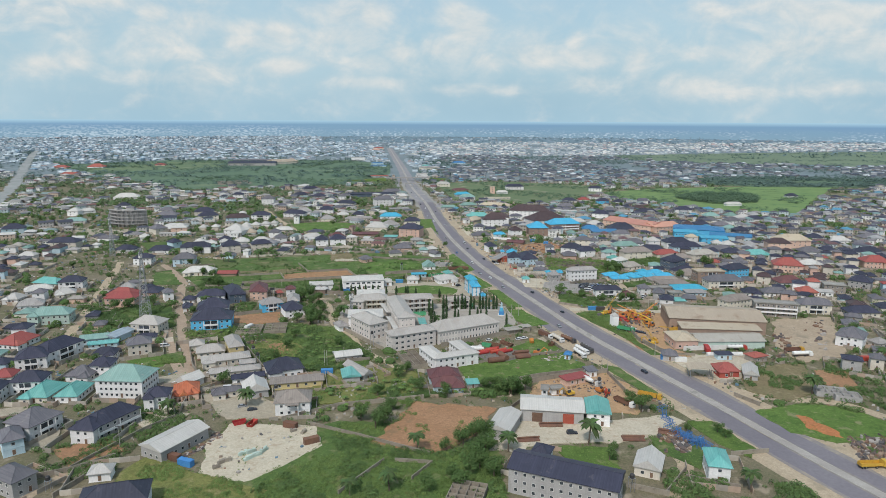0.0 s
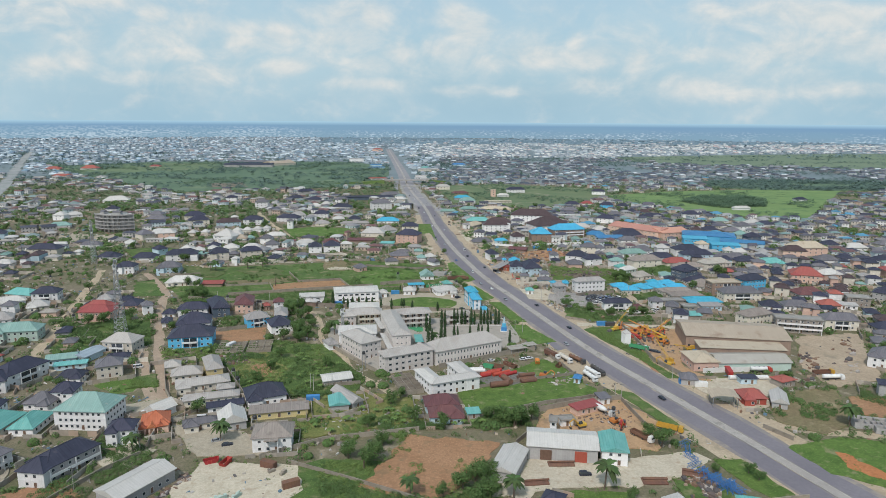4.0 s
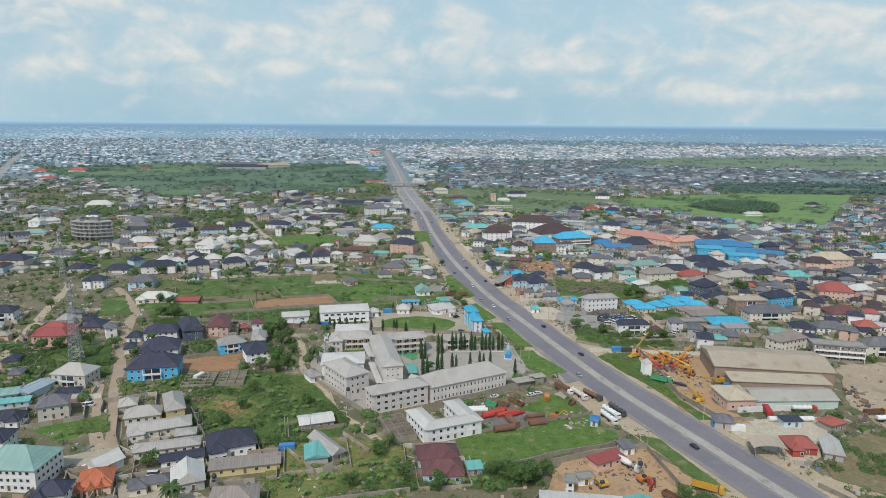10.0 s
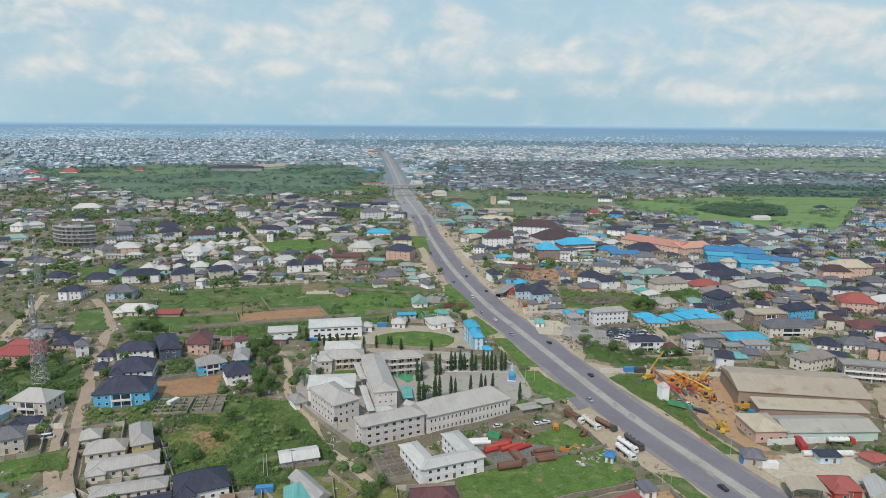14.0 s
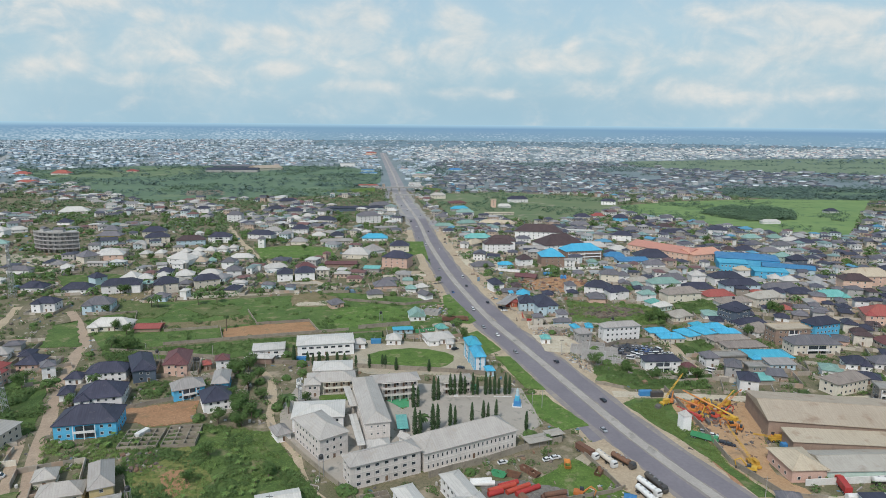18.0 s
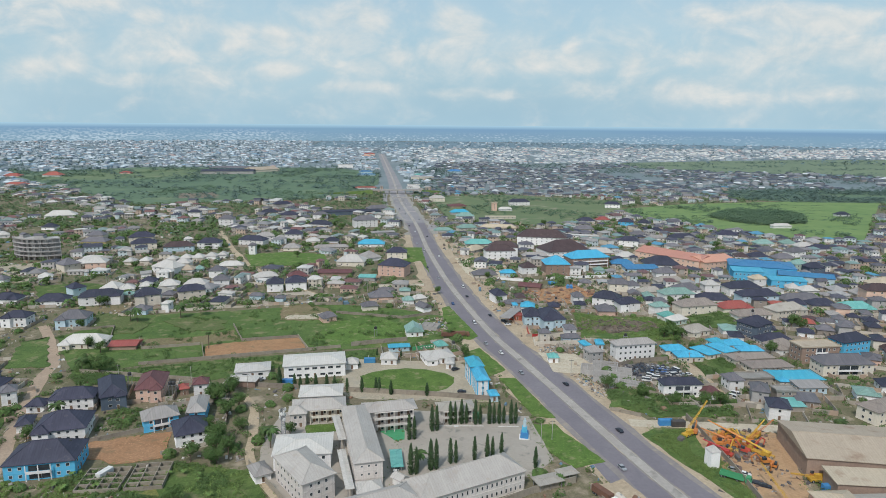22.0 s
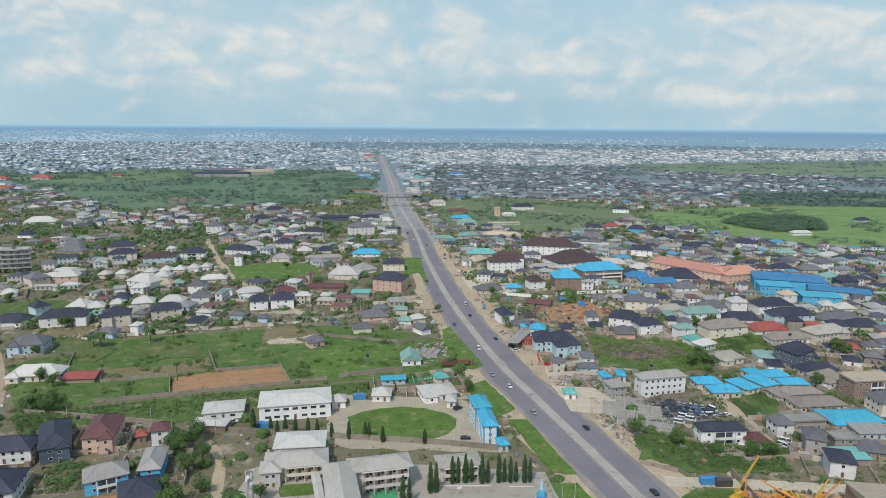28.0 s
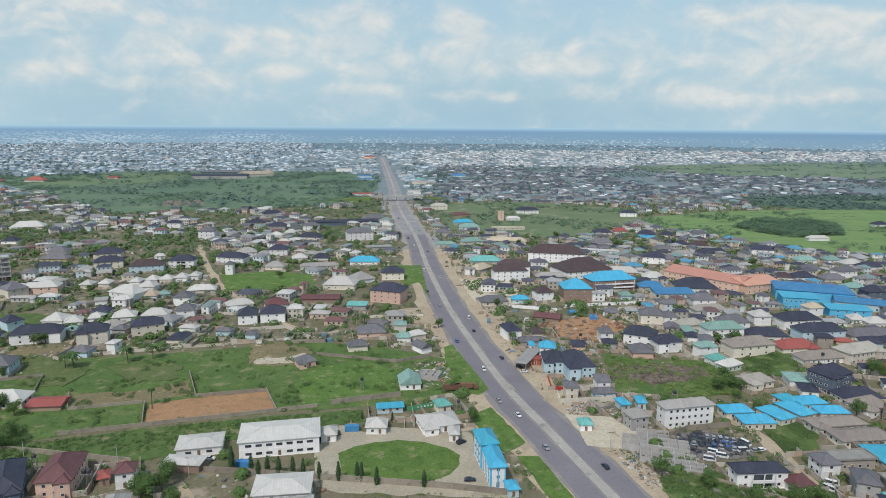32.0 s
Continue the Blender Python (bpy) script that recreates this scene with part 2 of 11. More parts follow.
WALL = {
    "w": mat("wall_white", (0.79, 0.78, 0.775), (0.72, 0.71, 0.70), 0.8, scale=0.2, fine=1.5, streak=0.28),
    "c": mat("wall_cream", (0.66, 0.615, 0.53), (0.60, 0.55, 0.47), 0.8, scale=0.2, fine=1.5, streak=0.4),
    "g": mat("wall_grey", (0.42, 0.41, 0.40), (0.35, 0.34, 0.33), 0.85, scale=0.2, fine=1.5, streak=0.4),
    "l": mat("wall_pale_blue", (0.50, 0.62, 0.68), (0.44, 0.56, 0.62), 0.8, scale=0.2, fine=1.5, streak=0.3),
    "b": mat("wall_bright_blue", (0.085, 0.40, 0.62), (0.11, 0.43, 0.63), 0.75, scale=0.2, fine=1.5, streak=0.3),
    "p": mat("wall_peach", (0.66, 0.46, 0.37), (0.60, 0.42, 0.34), 0.8, scale=0.2, fine=1.5, streak=0.3),
    "k": mat("wall_brown", (0.33, 0.24, 0.19), (0.28, 0.20, 0.16), 0.85, scale=0.2, fine=1.5, streak=0.3),
    "t": mat("wall_pale_green", (0.48, 0.58, 0.52), (0.42, 0.52, 0.46), 0.8, scale=0.2, fine=1.5, streak=0.3),
    "d": mat("wall_slate", (0.085, 0.115, 0.16), (0.11, 0.14, 0.18), 0.8, scale=0.2, fine=1.5, streak=0.2),
    "u": mat("wall_bare_block", (0.36, 0.32, 0.28), (0.29, 0.26, 0.23), 0.95, scale=0.3, fine=2.0, streak=0.4),
    "y": mat("wall_yellow", (0.60, 0.50, 0.26), (0.54, 0.45, 0.24), 0.8, scale=0.2, fine=1.5, streak=0.3),
    "s": mat("wall_school", (0.67, 0.625, 0.585), (0.60, 0.555, 0.52), 0.85, scale=0.25, fine=1.5, streak=0.6, stain=(0.42, 0.39, 0.36), stain_at=0.60),
    "r": mat("wall_red", (0.42, 0.10, 0.07), (0.36, 0.09, 0.06), 0.8, scale=0.2, fine=1.5, streak=0.3),
}
ASPHALT = mat("asphalt", (0.212, 0.196, 0.216), (0.170, 0.157, 0.178), 0.9, scale=0.03, fine=0.7, vary=0, stain=(0.20, 0.19, 0.20), stain_at=0.58)
DUSTY = mat("dusty_asphalt", (0.265, 0.240, 0.225), (0.215, 0.195, 0.190), 0.95, scale=0.05, fine=0.6, vary=0, stain=(0.32, 0.275, 0.22), stain_at=0.54)
MEDIAN = mat("median_paving", (0.40, 0.375, 0.345), (0.32, 0.295, 0.27), 0.9, scale=0.05, fine=0.9, vary=0, stain=(0.20, 0.19, 0.17), stain_at=0.55)
KERB = mat("kerb_concrete", (0.46, 0.44, 0.40), (0.34, 0.32, 0.29), 0.9, scale=0.2, fine=2.0, vary=0.1)
SAND = mat("sandy_earth", (0.47, 0.385, 0.28), (0.385, 0.305, 0.215), 0.95, scale=0.05, fine=0.6, vary=0.06, stain=(0.26, 0.22, 0.16), stain_at=0.56, grit=0.36)
LATERITE = mat("laterite_earth", (0.300, 0.165, 0.088), (0.370, 0.215, 0.122), 0.95, scale=0.06, fine=0.6, vary=0.06, stain=(0.20, 0.14, 0.08), stain_at=0.56, grit=0.45)
YARD = mat("pale_yard", (0.43, 0.38, 0.295), (0.355, 0.31, 0.235), 0.9, scale=0.06, fine=0.6, vary=0.06, stain=(0.29, 0.27, 0.22), stain_at=0.55, grit=0.32)
CREAM = mat("cream_sand", (0.545, 0.49, 0.385), (0.47, 0.41, 0.315), 0.95, scale=0.12, fine=0.8, vary=0.06, stain=(0.36, 0.29, 0.21), stain_at=0.56, grit=0.26)
OILY = mat("oily_ground", (0.13, 0.122, 0.115), (0.20, 0.185, 0.165), 0.9, scale=0.12, fine=0.9, vary=0, stain=(0.38, 0.35, 0.29), stain_at=0.62, grit=0.5)
PAVING = mat("grey_paving", (0.335, 0.305, 0.262), (0.385, 0.352, 0.305), 0.9, scale=0.1, fine=1.2, vary=0.06, stain=(0.21, 0.20, 0.18), stain_at=0.58)
LAWN = mat("lawn_grass", (0.068, 0.132, 0.026), (0.118, 0.190, 0.044), 0.95, scale=0.07, fine=0.9, vary=0.06, stain=(0.225, 0.215, 0.115), stain_at=0.56, grit=0.6)
FIELD = mat("wild_grass", (0.055, 0.106, 0.027), (0.108, 0.163, 0.046), 0.95, scale=0.05, fine=0.6, vary=0.06, stain=(0.195, 0.18, 0.095), stain_at=0.55, grit=0.6)
MEADOW = mat("bright_meadow", (0.125, 0.205, 0.075), (0.170, 0.245, 0.090), 0.95, scale=0.02, fine=0.09, vary=0.05, stain=(0.082, 0.145, 0.062), stain_at=0.55)
BUSH = mat("bush_leaves", (0.058, 0.104, 0.033), (0.098, 0.154, 0.048), 0.85, scale=0.05, fine=0.9, vary=0.28, islands=True, bump=0)
SCRUB = mat("scrub_leaves", (0.098, 0.158, 0.042), (0.145, 0.208, 0.060), 0.85, scale=0.04, fine=0.9, vary=0.28, islands=True, bump=0, stain=(0.17, 0.16, 0.07), stain_at=0.6)
CROWN = mat("tree_leaves", (0.066, 0.118, 0.036), (0.092, 0.154, 0.046), 0.85, scale=0.3, fine=1.5, vary=0.28, islands=True, bump=0)
CYPRESS = mat("cypress_leaves", (0.040, 0.074, 0.032), (0.056, 0.096, 0.040), 0.9, scale=0.4, fine=1.5, vary=0.4, islands=True, bump=0)
PALM = mat("palm_leaves", (0.045, 0.085, 0.028), (0.070, 0.110, 0.035), 0.8, scale=0.4, fine=1.5, vary=0.4, islands=True, bump=0)
# leaf tones for distant trees, paled and blued to carry haze in colour
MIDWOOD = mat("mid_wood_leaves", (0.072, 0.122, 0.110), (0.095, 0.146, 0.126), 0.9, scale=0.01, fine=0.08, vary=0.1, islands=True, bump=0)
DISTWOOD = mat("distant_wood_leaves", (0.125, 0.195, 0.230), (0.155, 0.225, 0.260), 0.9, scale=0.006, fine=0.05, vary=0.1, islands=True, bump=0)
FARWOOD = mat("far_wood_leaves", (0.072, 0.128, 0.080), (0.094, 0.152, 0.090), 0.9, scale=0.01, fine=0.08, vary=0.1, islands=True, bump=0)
# mid-distance bushes: green lightened for a thinner share of that haze
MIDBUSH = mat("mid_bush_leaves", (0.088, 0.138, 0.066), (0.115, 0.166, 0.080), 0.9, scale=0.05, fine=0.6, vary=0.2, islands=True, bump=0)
BARK = mat("bark", (0.16, 0.12, 0.09), (0.11, 0.085, 0.065), 0.95, scale=1, fine=6)
GLASS = mat("window_glass", (0.035, 0.045, 0.055), (0.06, 0.07, 0.08), 0.12, scale=0.6, fine=2.0, vary=0.4, bump=0, spec=0.6)
FRAME = mat("window_frame", (0.66, 0.66, 0.64), (0.58, 0.57, 0.55), 0.5, scale=1, fine=4, vary=0.05, bump=0)
DOOR = mat("door_paint", (0.16, 0.10, 0.07), (0.20, 0.13, 0.09), 0.6, scale=1, fine=4)
BLOCK = mat("block_wall", (0.33, 0.29, 0.24), (0.25, 0.22, 0.18), 0.95, scale=0.15, fine=1.5, streak=0.4, stain=(0.17, 0.15, 0.12), stain_at=0.58)
STEEL = mat("galvanised_steel", (0.42, 0.43, 0.44), (0.34, 0.34, 0.35), 0.45, metal=0.6, scale=0.5, fine=3)
DARKSTEEL = mat("dark_steel", (0.07, 0.07, 0.075), (0.11, 0.095, 0.085), 0.6, metal=0.3, scale=0.5, fine=3)
TYRE = mat("tyre_rubber", (0.02, 0.02, 0.02), (0.03, 0.03, 0.03), 0.9, bump=0)
PLASTIC = mat("black_tank_plastic", (0.03, 0.03, 0.035), (0.05, 0.05, 0.05), 0.5, bump=0)
YELLOW = mat("machine_yellow", (0.58, 0.36, 0.05), (0.48, 0.28, 0.05), 0.55, scale=1, fine=4, stain=RUST)
ORANGE = mat("machine_orange", (0.55, 0.20, 0.05), (0.46, 0.17, 0.05), 0.55, scale=1, fine=4, stain=RUST)
REDP = mat("red_paint", (0.45, 0.06, 0.045), (0.36, 0.05, 0.04), 0.55, scale=0.5, fine=3, stain=RUST)
BLUEP = mat("blue_paint", (0.05, 0.20, 0.46), (0.07, 0.25, 0.48), 0.5, scale=0.5, fine=3)
GREENP = mat("green_paint", (0.06, 0.27, 0.13), (0.08, 0.32, 0.16), 0.6, scale=0.5, fine=3)
RUSTY = mat("rusted_iron", (0.20, 0.10, 0.065), (0.14, 0.08, 0.06), 0.85, scale=0.6, fine=3)
WHITEP = mat("white_paint", (0.72, 0.72, 0.70), (0.62, 0.61, 0.59), 0.5, scale=0.5, fine=3)
CARS = [mat("car_white", (0.72, 0.72, 0.72), rough=0.3, bump=0), mat("car_silver", (0.42, 0.43, 0.45), rough=0.3, metal=0.4, bump=0), mat("car_dark", (0.03, 0.035, 0.05), rough=0.3, bump=0),
        mat("car_red", (0.42, 0.03, 0.03), rough=0.3, bump=0), mat("car_blue", (0.05, 0.12, 0.30), rough=0.3, bump=0)]

# ---------- mesh helpers ----------


def mesh_of(name, bm, *mats):
    me = bpy.data.meshes.new(name)
    bm.to_mesh(me)
    bm.free()
    for m in mats:
        me.materials.append(m)
    return me


def part(name, bm, material, parent, label="", m=None):
    mats = material if isinstance(material, (list, tuple)) else (material,)
    ob = new(name, bm if isinstance(bm, bpy.types.Mesh) else mesh_of(name, bm, *mats))
    ob.parent = parent
    if m is not None:
        ob.matrix_local = m
    if label:
        tagged(ob, label)
    return ob


def box(bm, x0, y0, z0, x1, y1, z1, mi=0, m=None):
    vs = [bm.verts.new((x, y, z)) for z in (z0, z1) for x, y in ((x0, y0), (x1, y0), (x1, y1), (x0, y1))]
    if m is not None:
        for v in vs:
            v.co = m @ v.co
    for a in ((3, 2, 1, 0), (4, 5, 6, 7), (0, 1, 5, 4), (1, 2, 6, 5), (2, 3, 7, 6), (3, 0, 4, 7)):
        bm.faces.new([vs[i] for i in a]).material_index = mi
    return vs


def tube(bm, a, b, r0, r1=None, n=8, mi=0, caps=True):
    a, b = Vector(a), Vector(b)
    r1 = r0 if r1 is None else r1
    q = (b - a).to_track_quat("Z", "Y")
    rings = []
    for c, r in ((a, r0), (b, r1)):
        rings.append([bm.verts.new(c + q @ Vector((r * math.cos(k * math.tau / n), r * math.sin(k * math.tau / n), 0))) for k in range(n)])
    for k in range(n):
        bm.faces.new((rings[0][k], rings[0][(k + 1) % n], rings[1][(k + 1) % n], rings[1][k])).material_index = mi
    if caps:
        bm.faces.new(rings[1]).material_index = mi
        bm.faces.new(rings[0][::-1]).material_index = mi


def thing(name, x, y, z=0, rz=0, label="", category="", group=""):
    e = new(name)
    e.empty_display_size = 0.5
    e.matrix_basis = pose(x, y, z, 0, 0, rz)
    return tagged(e, label, category, group)


TAKEN = []  # (x, y, radius) of what stands already


def free(x, y, r):
    return all((x - a) ** 2 + (y - b) ** 2 > (r + c) ** 2 for a, b, c in TAKEN)


# ---------- houses ----------
WIN = {}


def window_mesh(w, h):
    k = (w, h)
    if k not in WIN:
        bm = bmesh.new()
        f = 0.1
        rings = []
        for dx, dy in ((0, 0.05), (0, -0.08), (f, -0.08), (f, -0.02)):
            rings.append([bm.verts.new((sx * (w / 2 - dx), dy, sz * (h / 2 - dx))) for sx, sz in ((-1, -1), (1, -1), (1, 1), (-1, 1))])
        for a, b in zip(rings, rings[1:]):
            for i in range(4):
                bm.faces.new((a[i], a[(i + 1) % 4], b[(i + 1) % 4], b[i]))
        bm.faces.new(rings[3]).material_index = 1
        WIN[k] = mesh_of("window", bm, FRAME, GLASS)
    return WIN[k]


def door_mesh(w=1.1, h=2.1):
    if "door" not in WIN:
        bm = bmesh.new()
        rings = []
        for dx, dy in ((-0.1, 0.05), (-0.1, -0.09), (0, -0.09), (0, -0.03)):
            rings.append([bm.verts.new((sx * (w / 2 - dx), dy, zz)) for sx, zz in ((-1, 0), (1, 0), (1, h - dx), (-1, h - dx))])
        for a, b in zip(rings, rings[1:]):
            for i in range(4):
                bm.faces.new((a[i], a[(i + 1) % 4], b[(i + 1) % 4], b[i])).material_index = 1
        bm.faces.new(rings[3])
        WIN["door"] = mesh_of("door", bm, DOOR, FRAME)
    return WIN["door"]


def roof_mesh(w, d, z, kind, over, pitch, name="roof"):
    """Hip, gable or lean-to roof with thick eaves over a w x d plan, eaves at z."""
    bm = bmesh.new()
    a, b = w / 2 + over, d / 2 + over
    t = 0.22
    if kind == "flat":
        box(bm, -a, -b, z, a, b, z + 0.25)
        for q in ((-a, -b, a, -b + 0.25), (-a, b - 0.25, a, b), (-a, -b + 0.25, -a + 0.25, b - 0.25), (a - 0.25, -b + 0.25, a, b - 0.25)):
            box(bm, q[0], q[1], z + 0.25, q[2], q[3], z + 0.8)
        return mesh_of(name, bm)
    lo = [bm.verts.new((x, y, z - t)) for x, y in ((-a, -b), (a, -b), (a, b), (-a, b))]
    up = [bm.verts.new((x, y, z)) for x, y in ((-a, -b), (a, -b), (a, b), (-a, b))]
    bm.faces.new(lo[::-1])
    for i in range(4):
        bm.faces.new((lo[i], lo[(i + 1) % 4], up[(i + 1) % 4], up[i]))
    rise = pitch * min(a, b)
    if kind == "lean":
        r = [bm.verts.new((x, b, z + pitch * b)) for x in (-a, a)]
        bm.faces.new((up[0], up[1], r[1], r[0]))
        bm.faces.new((up[1], up[2], r[1]))
        bm.faces.new((up[3], up[0], r[0]))
        bm.faces.new((up[2], up[3], r[0], r[1]))
    else:
        hip = 0.0 if kind == "gable" else min(a, b)
        if a >= b:
            hip = min(hip, a - 0.05)
            r = [bm.verts.new((x, 0, z + rise)) for x in (-a + hip, a - hip)]
            bm.faces.new((up[0], up[1], r[1], r[0]))
            bm.faces.new((up[1], up[2], r[1]))
            bm.faces.new((up[2], up[3], r[0], r[1]))
            bm.faces.new((up[3], up[0], r[0]))
        else:
            hip = min(hip, b - 0.05)
            r = [bm.verts.new((0, y, z + rise)) for y in (-b + hip, b - hip)]
            bm.faces.new((up[0], up[1], r[0]))
            bm.faces.new((up[1], up[2], r[1], r[0]))
            bm.faces.new((up[2], up[3], r[1]))
            bm.faces.new((up[3], up[0], r[0], r[1]))
        cap = 0.16
        if kind in ("hip", "gable"):
            tube(bm, r[0].co, r[1].co, cap, n=5)
            if kind == "hip":
                for i, j in ((0, 0), (1, 1), (2, 1), (3, 0)) if a >= b else ((0, 0), (1, 0), (2, 1), (3, 1)):
                    tube(bm, up[i].co, r[j].co, cap, n=5)
    return mesh_of(name, bm)


ROOFNAME = dict(n="charcoal", d="dark grey", g="grey", w="whitish", b="sky-blue", u="deep blue", t="teal", e="grey-green", r="red", m="maroon", o="salmon", k="tan", x="dark brown", q="orange-red tiled", h="pale warm-grey", j="weathered beige", v="weathered brown", l="pale blue sheet", f="bare concrete")
WALLNAME = dict(s="grimy off-white", w="white", c="cream", g="grey", l="pale blue", b="bright blue", p="peach", k="brown", t="pale green", d="slate-dark", u="bare block", y="yellow", r="red")


def house(x, y, w, d, rz, st=1, roof="g", wall="w", kind="hip", win=2, pitch=0.62, over=0.6, sh=3.1, porch=0, cat="house", label="", bal=0, gap=3.2, ww=1.3, wh=1.3, sides="flr"):
    """A house at (x, y): plan w x d turned by rz, st storeys. win: 0 none, 1 front only, 2 all round. porch: depth of a columned porch. bal: balconies."""
    label = label or "%s %s, %d storey%s, under a %s %s roof" % (WALLNAME[wall], "house" if cat == "house" else cat, st, "s" if st > 1 else "", ROOFNAME[roof], {"hip": "hipped", "gable": "gabled", "lean": "lean-to", "flat": "flat"}[kind])
    shade = bal > 0
    if cat == "house" and st > 1 and not bal and not porch and win and w > 9 and y < 540 and hash_of((x, w)) % 4 == 0:
        bal, shade = 0.45, True
    h = thing(("house" if st > 1 else "bungalow") if cat == "house" else cat.replace(" ", "_"), x, y, 0, rz, label, "bungalow" if cat == "house" and st == 1 else cat)
    if y > 570:
        sides = sides.replace("l", "").replace("r", "").replace("k", "")
    H = st * sh + 0.3
    bm = bmesh.new()
    iw, idp = w / 2 - 0.05, d / 2 - 0.05
    box(bm, -iw, -idp, -0.3, iw, idp, H)
    if st > 1:
        for k in range(1, st):
            z = k * sh
            box(bm, -iw - 0.1, -idp - 0.1, z - 0.12, iw + 0.1, idp + 0.1, z + 0.12)
    box(bm, -iw - 0.12, -idp - 0.12, -0.3, iw + 0.12, idp + 0.12, 0.35)
    part("wall", bm, WALL[wall], h)
    rm = roof_mesh(w, d, H + (0.02 if kind != "flat" else 0), kind, over, pitch)
    rm.materials.append(ROOF[roof])
    part("roof", rm, None, h)
    wm = window_mesh(ww, wh)
    bay_u, bay_w = 0.0, 0.0
    if kind == "hip" and cat == "house" and y < 620 and w > 9.5 and not porch and not bal and win and hash_of((x, y)) % 5 < 3:
        bay_w = min(0.42 * w, 6.0)
        bay_u = (0.5 * w - 0.55 * bay_w) * (1 if hash_of((y, x)) % 2 else -1)
        bm = bmesh.new()
        box(bm, bay_u - bay_w / 2, -idp - 1.9, -0.3, bay_u + bay_w / 2, -idp + 0.3, H - 0.15)
        part("bay_wall", bm, WALL[wall], h)
        br = roof_mesh(bay_w, 6.4, H - 0.13, "hip", 0.45, pitch, "bay_roof")
        br.materials.append(ROOF[roof])
        part("bay_roof", br, None, h, m=pose(bay_u, -idp + 1.3, 0))
    if win:
        faces = []
        if "f" in sides:
            faces.append((w, 0, -idp))
        if win > 1:
            if "l" in sides:
                faces.append((d, -90, -iw))
            if "r" in sides:
                faces.append((d, 90, -iw))
            if "k" in sides:
                faces.append((w, 180, -idp))
        for span, ang, off in faces:
            n = max(1, int((span - 1.2) / gap))
            for s in range(st):
                for i in range(n):
                    u = (i - (n - 1) / 2) * gap
                    if ang == 0 and shade and bal < 0.6 and abs(u) < w * bal * 0.42 + 0.7:
                        continue
                    out = 1.88 if ang == 0 and bay_w and abs(u - bay_u) < bay_w / 2 else 0.0
                    if ang == 0 and s == 0 and i == n // 2:
                        continue
                    if out and abs(u - bay_u) > bay_w / 2 - 0.8:
                        continue
                    part("window", wm, None, h, m=pose(0, 0, 0, 0, 0, ang) @ pose(u, off - out - (0.02 if out else 0), s * sh + 1.75))
        if "f" in sides and y < 590:
            n = max(1, int((w - 1.2) / gap))
            du = (n // 2 - (n - 1) / 2) * gap
            part("door", door_mesh(), None, h, m=pose(du, -idp - (1.9 if bay_w and abs(du - bay_u) < bay_w / 2 + 0.6 else 0), 0.36))
    if cat == "church":
        for span, ang, off in ((w, 0, -idp), (d, -90, -iw)):
            n = max(2, round(span / 3.4))
            for i in range(n + 1):
                bm = bmesh.new()
                u = (i / n - 0.5) * (span - 0.5)
                box(bm, u - 0.22, off - 0.2, -0.3, u + 0.22, off + 0.02, H - 0.1)
                part("pilaster", bm, WALL["b"], h, "bright blue painted pilaster", m=pose(0, 0, 0, 0, 0, ang))
    if porch:
        bm = bmesh.new()
        pw = min(w * 0.45, 5.0)
        box(bm, -pw / 2 - 0.3, -idp - porch - 0.2, st * sh - 0.2, pw / 2 + 0.3, -idp - 0.004, st * sh + 0.1)
        part("porch_roof", bm, ROOF[roof], h)
        for sx in (-1, 1):
            bm = bmesh.new()
            tube(bm, (sx * pw / 2, -idp - porch + 0.1, -0.3), (sx * pw / 2, -idp - porch + 0.1, st * sh - 0.2), 0.2)
            part("column", bm, WALL["w"], h)
    if bal:
        for s in range(1, st):
            bm = bmesh.new()
            z = s * sh
            box(bm, -w * bal / 2, -idp - 1.5, z - 0.15, w * bal / 2, -idp - 0.11, z + 0.05)
            box(bm, -w * bal / 2, -idp - 1.5, z + 0.05, w * bal / 2, -idp - 1.38, z + 0.95)
            part("balcony", bm, WALL["w"], h)
        # dark glass sheet on the wall stands in for a shaded porch recess
        if shade and bal < 0.6:
            for s in range(st):
                bm = bmesh.new()
                box(bm, -w * bal * 0.42, -idp - 0.03, s * sh + 0.35, w * bal * 0.42, -idp + 0.02, s * sh + 2.5)
                part("glazed_door", bm, GLASS, h)
        for sx in (-0.5, 0, 0.5):
            bm = bmesh.new()
            box(bm, sx * w * bal - 0.15, -idp - 1.3, -0.3, sx * w * bal + 0.15, -idp - 1.0, st * sh)
            part("column", bm, WALL["w"], h)
    TAKEN.append((x, y, 0.5 * max(w, d) + 1.5))
    if max(w, d) > 1.8 * min(w, d):
        k = 0.3 * max(w, d)
        c, s = math.cos(radians(rz)), math.sin(radians(rz))
        if d > w:
            c, s = -s, c
        TAKEN[-1] = (x, y, 0.5 * min(w, d) + 2)
        for q in (-1.15, -0.6, 0.6, 1.15):
            TAKEN.append((x + q * k * c, y + q * k * s, 0.5 * min(w, d) + 2))
    return h


# ---------- ground, patches, ribbons ----------
def smooth(pts, step=12.0):
    """A Catmull-Rom line through pts, in short steps."""
    P = [Vector(p) for p in pts]
    P = [2 * P[0] - P[1]] + P + [2 * P[-1] - P[-2]]
    out = []
    for i in range(1, len(P) - 2):
        a, b, c, d = P[i - 1:i + 3]
        n = max(1, int((c - b).length / step))
        for k in range(n):
            t = k / n
            out.append(0.5 * (2 * b + (c - a) * t + (2 * a - 5 * b + 4 * c - d) * t * t + (3 * b - a - 3 * c + d) * t ** 3))
    return out + [P[-2]]


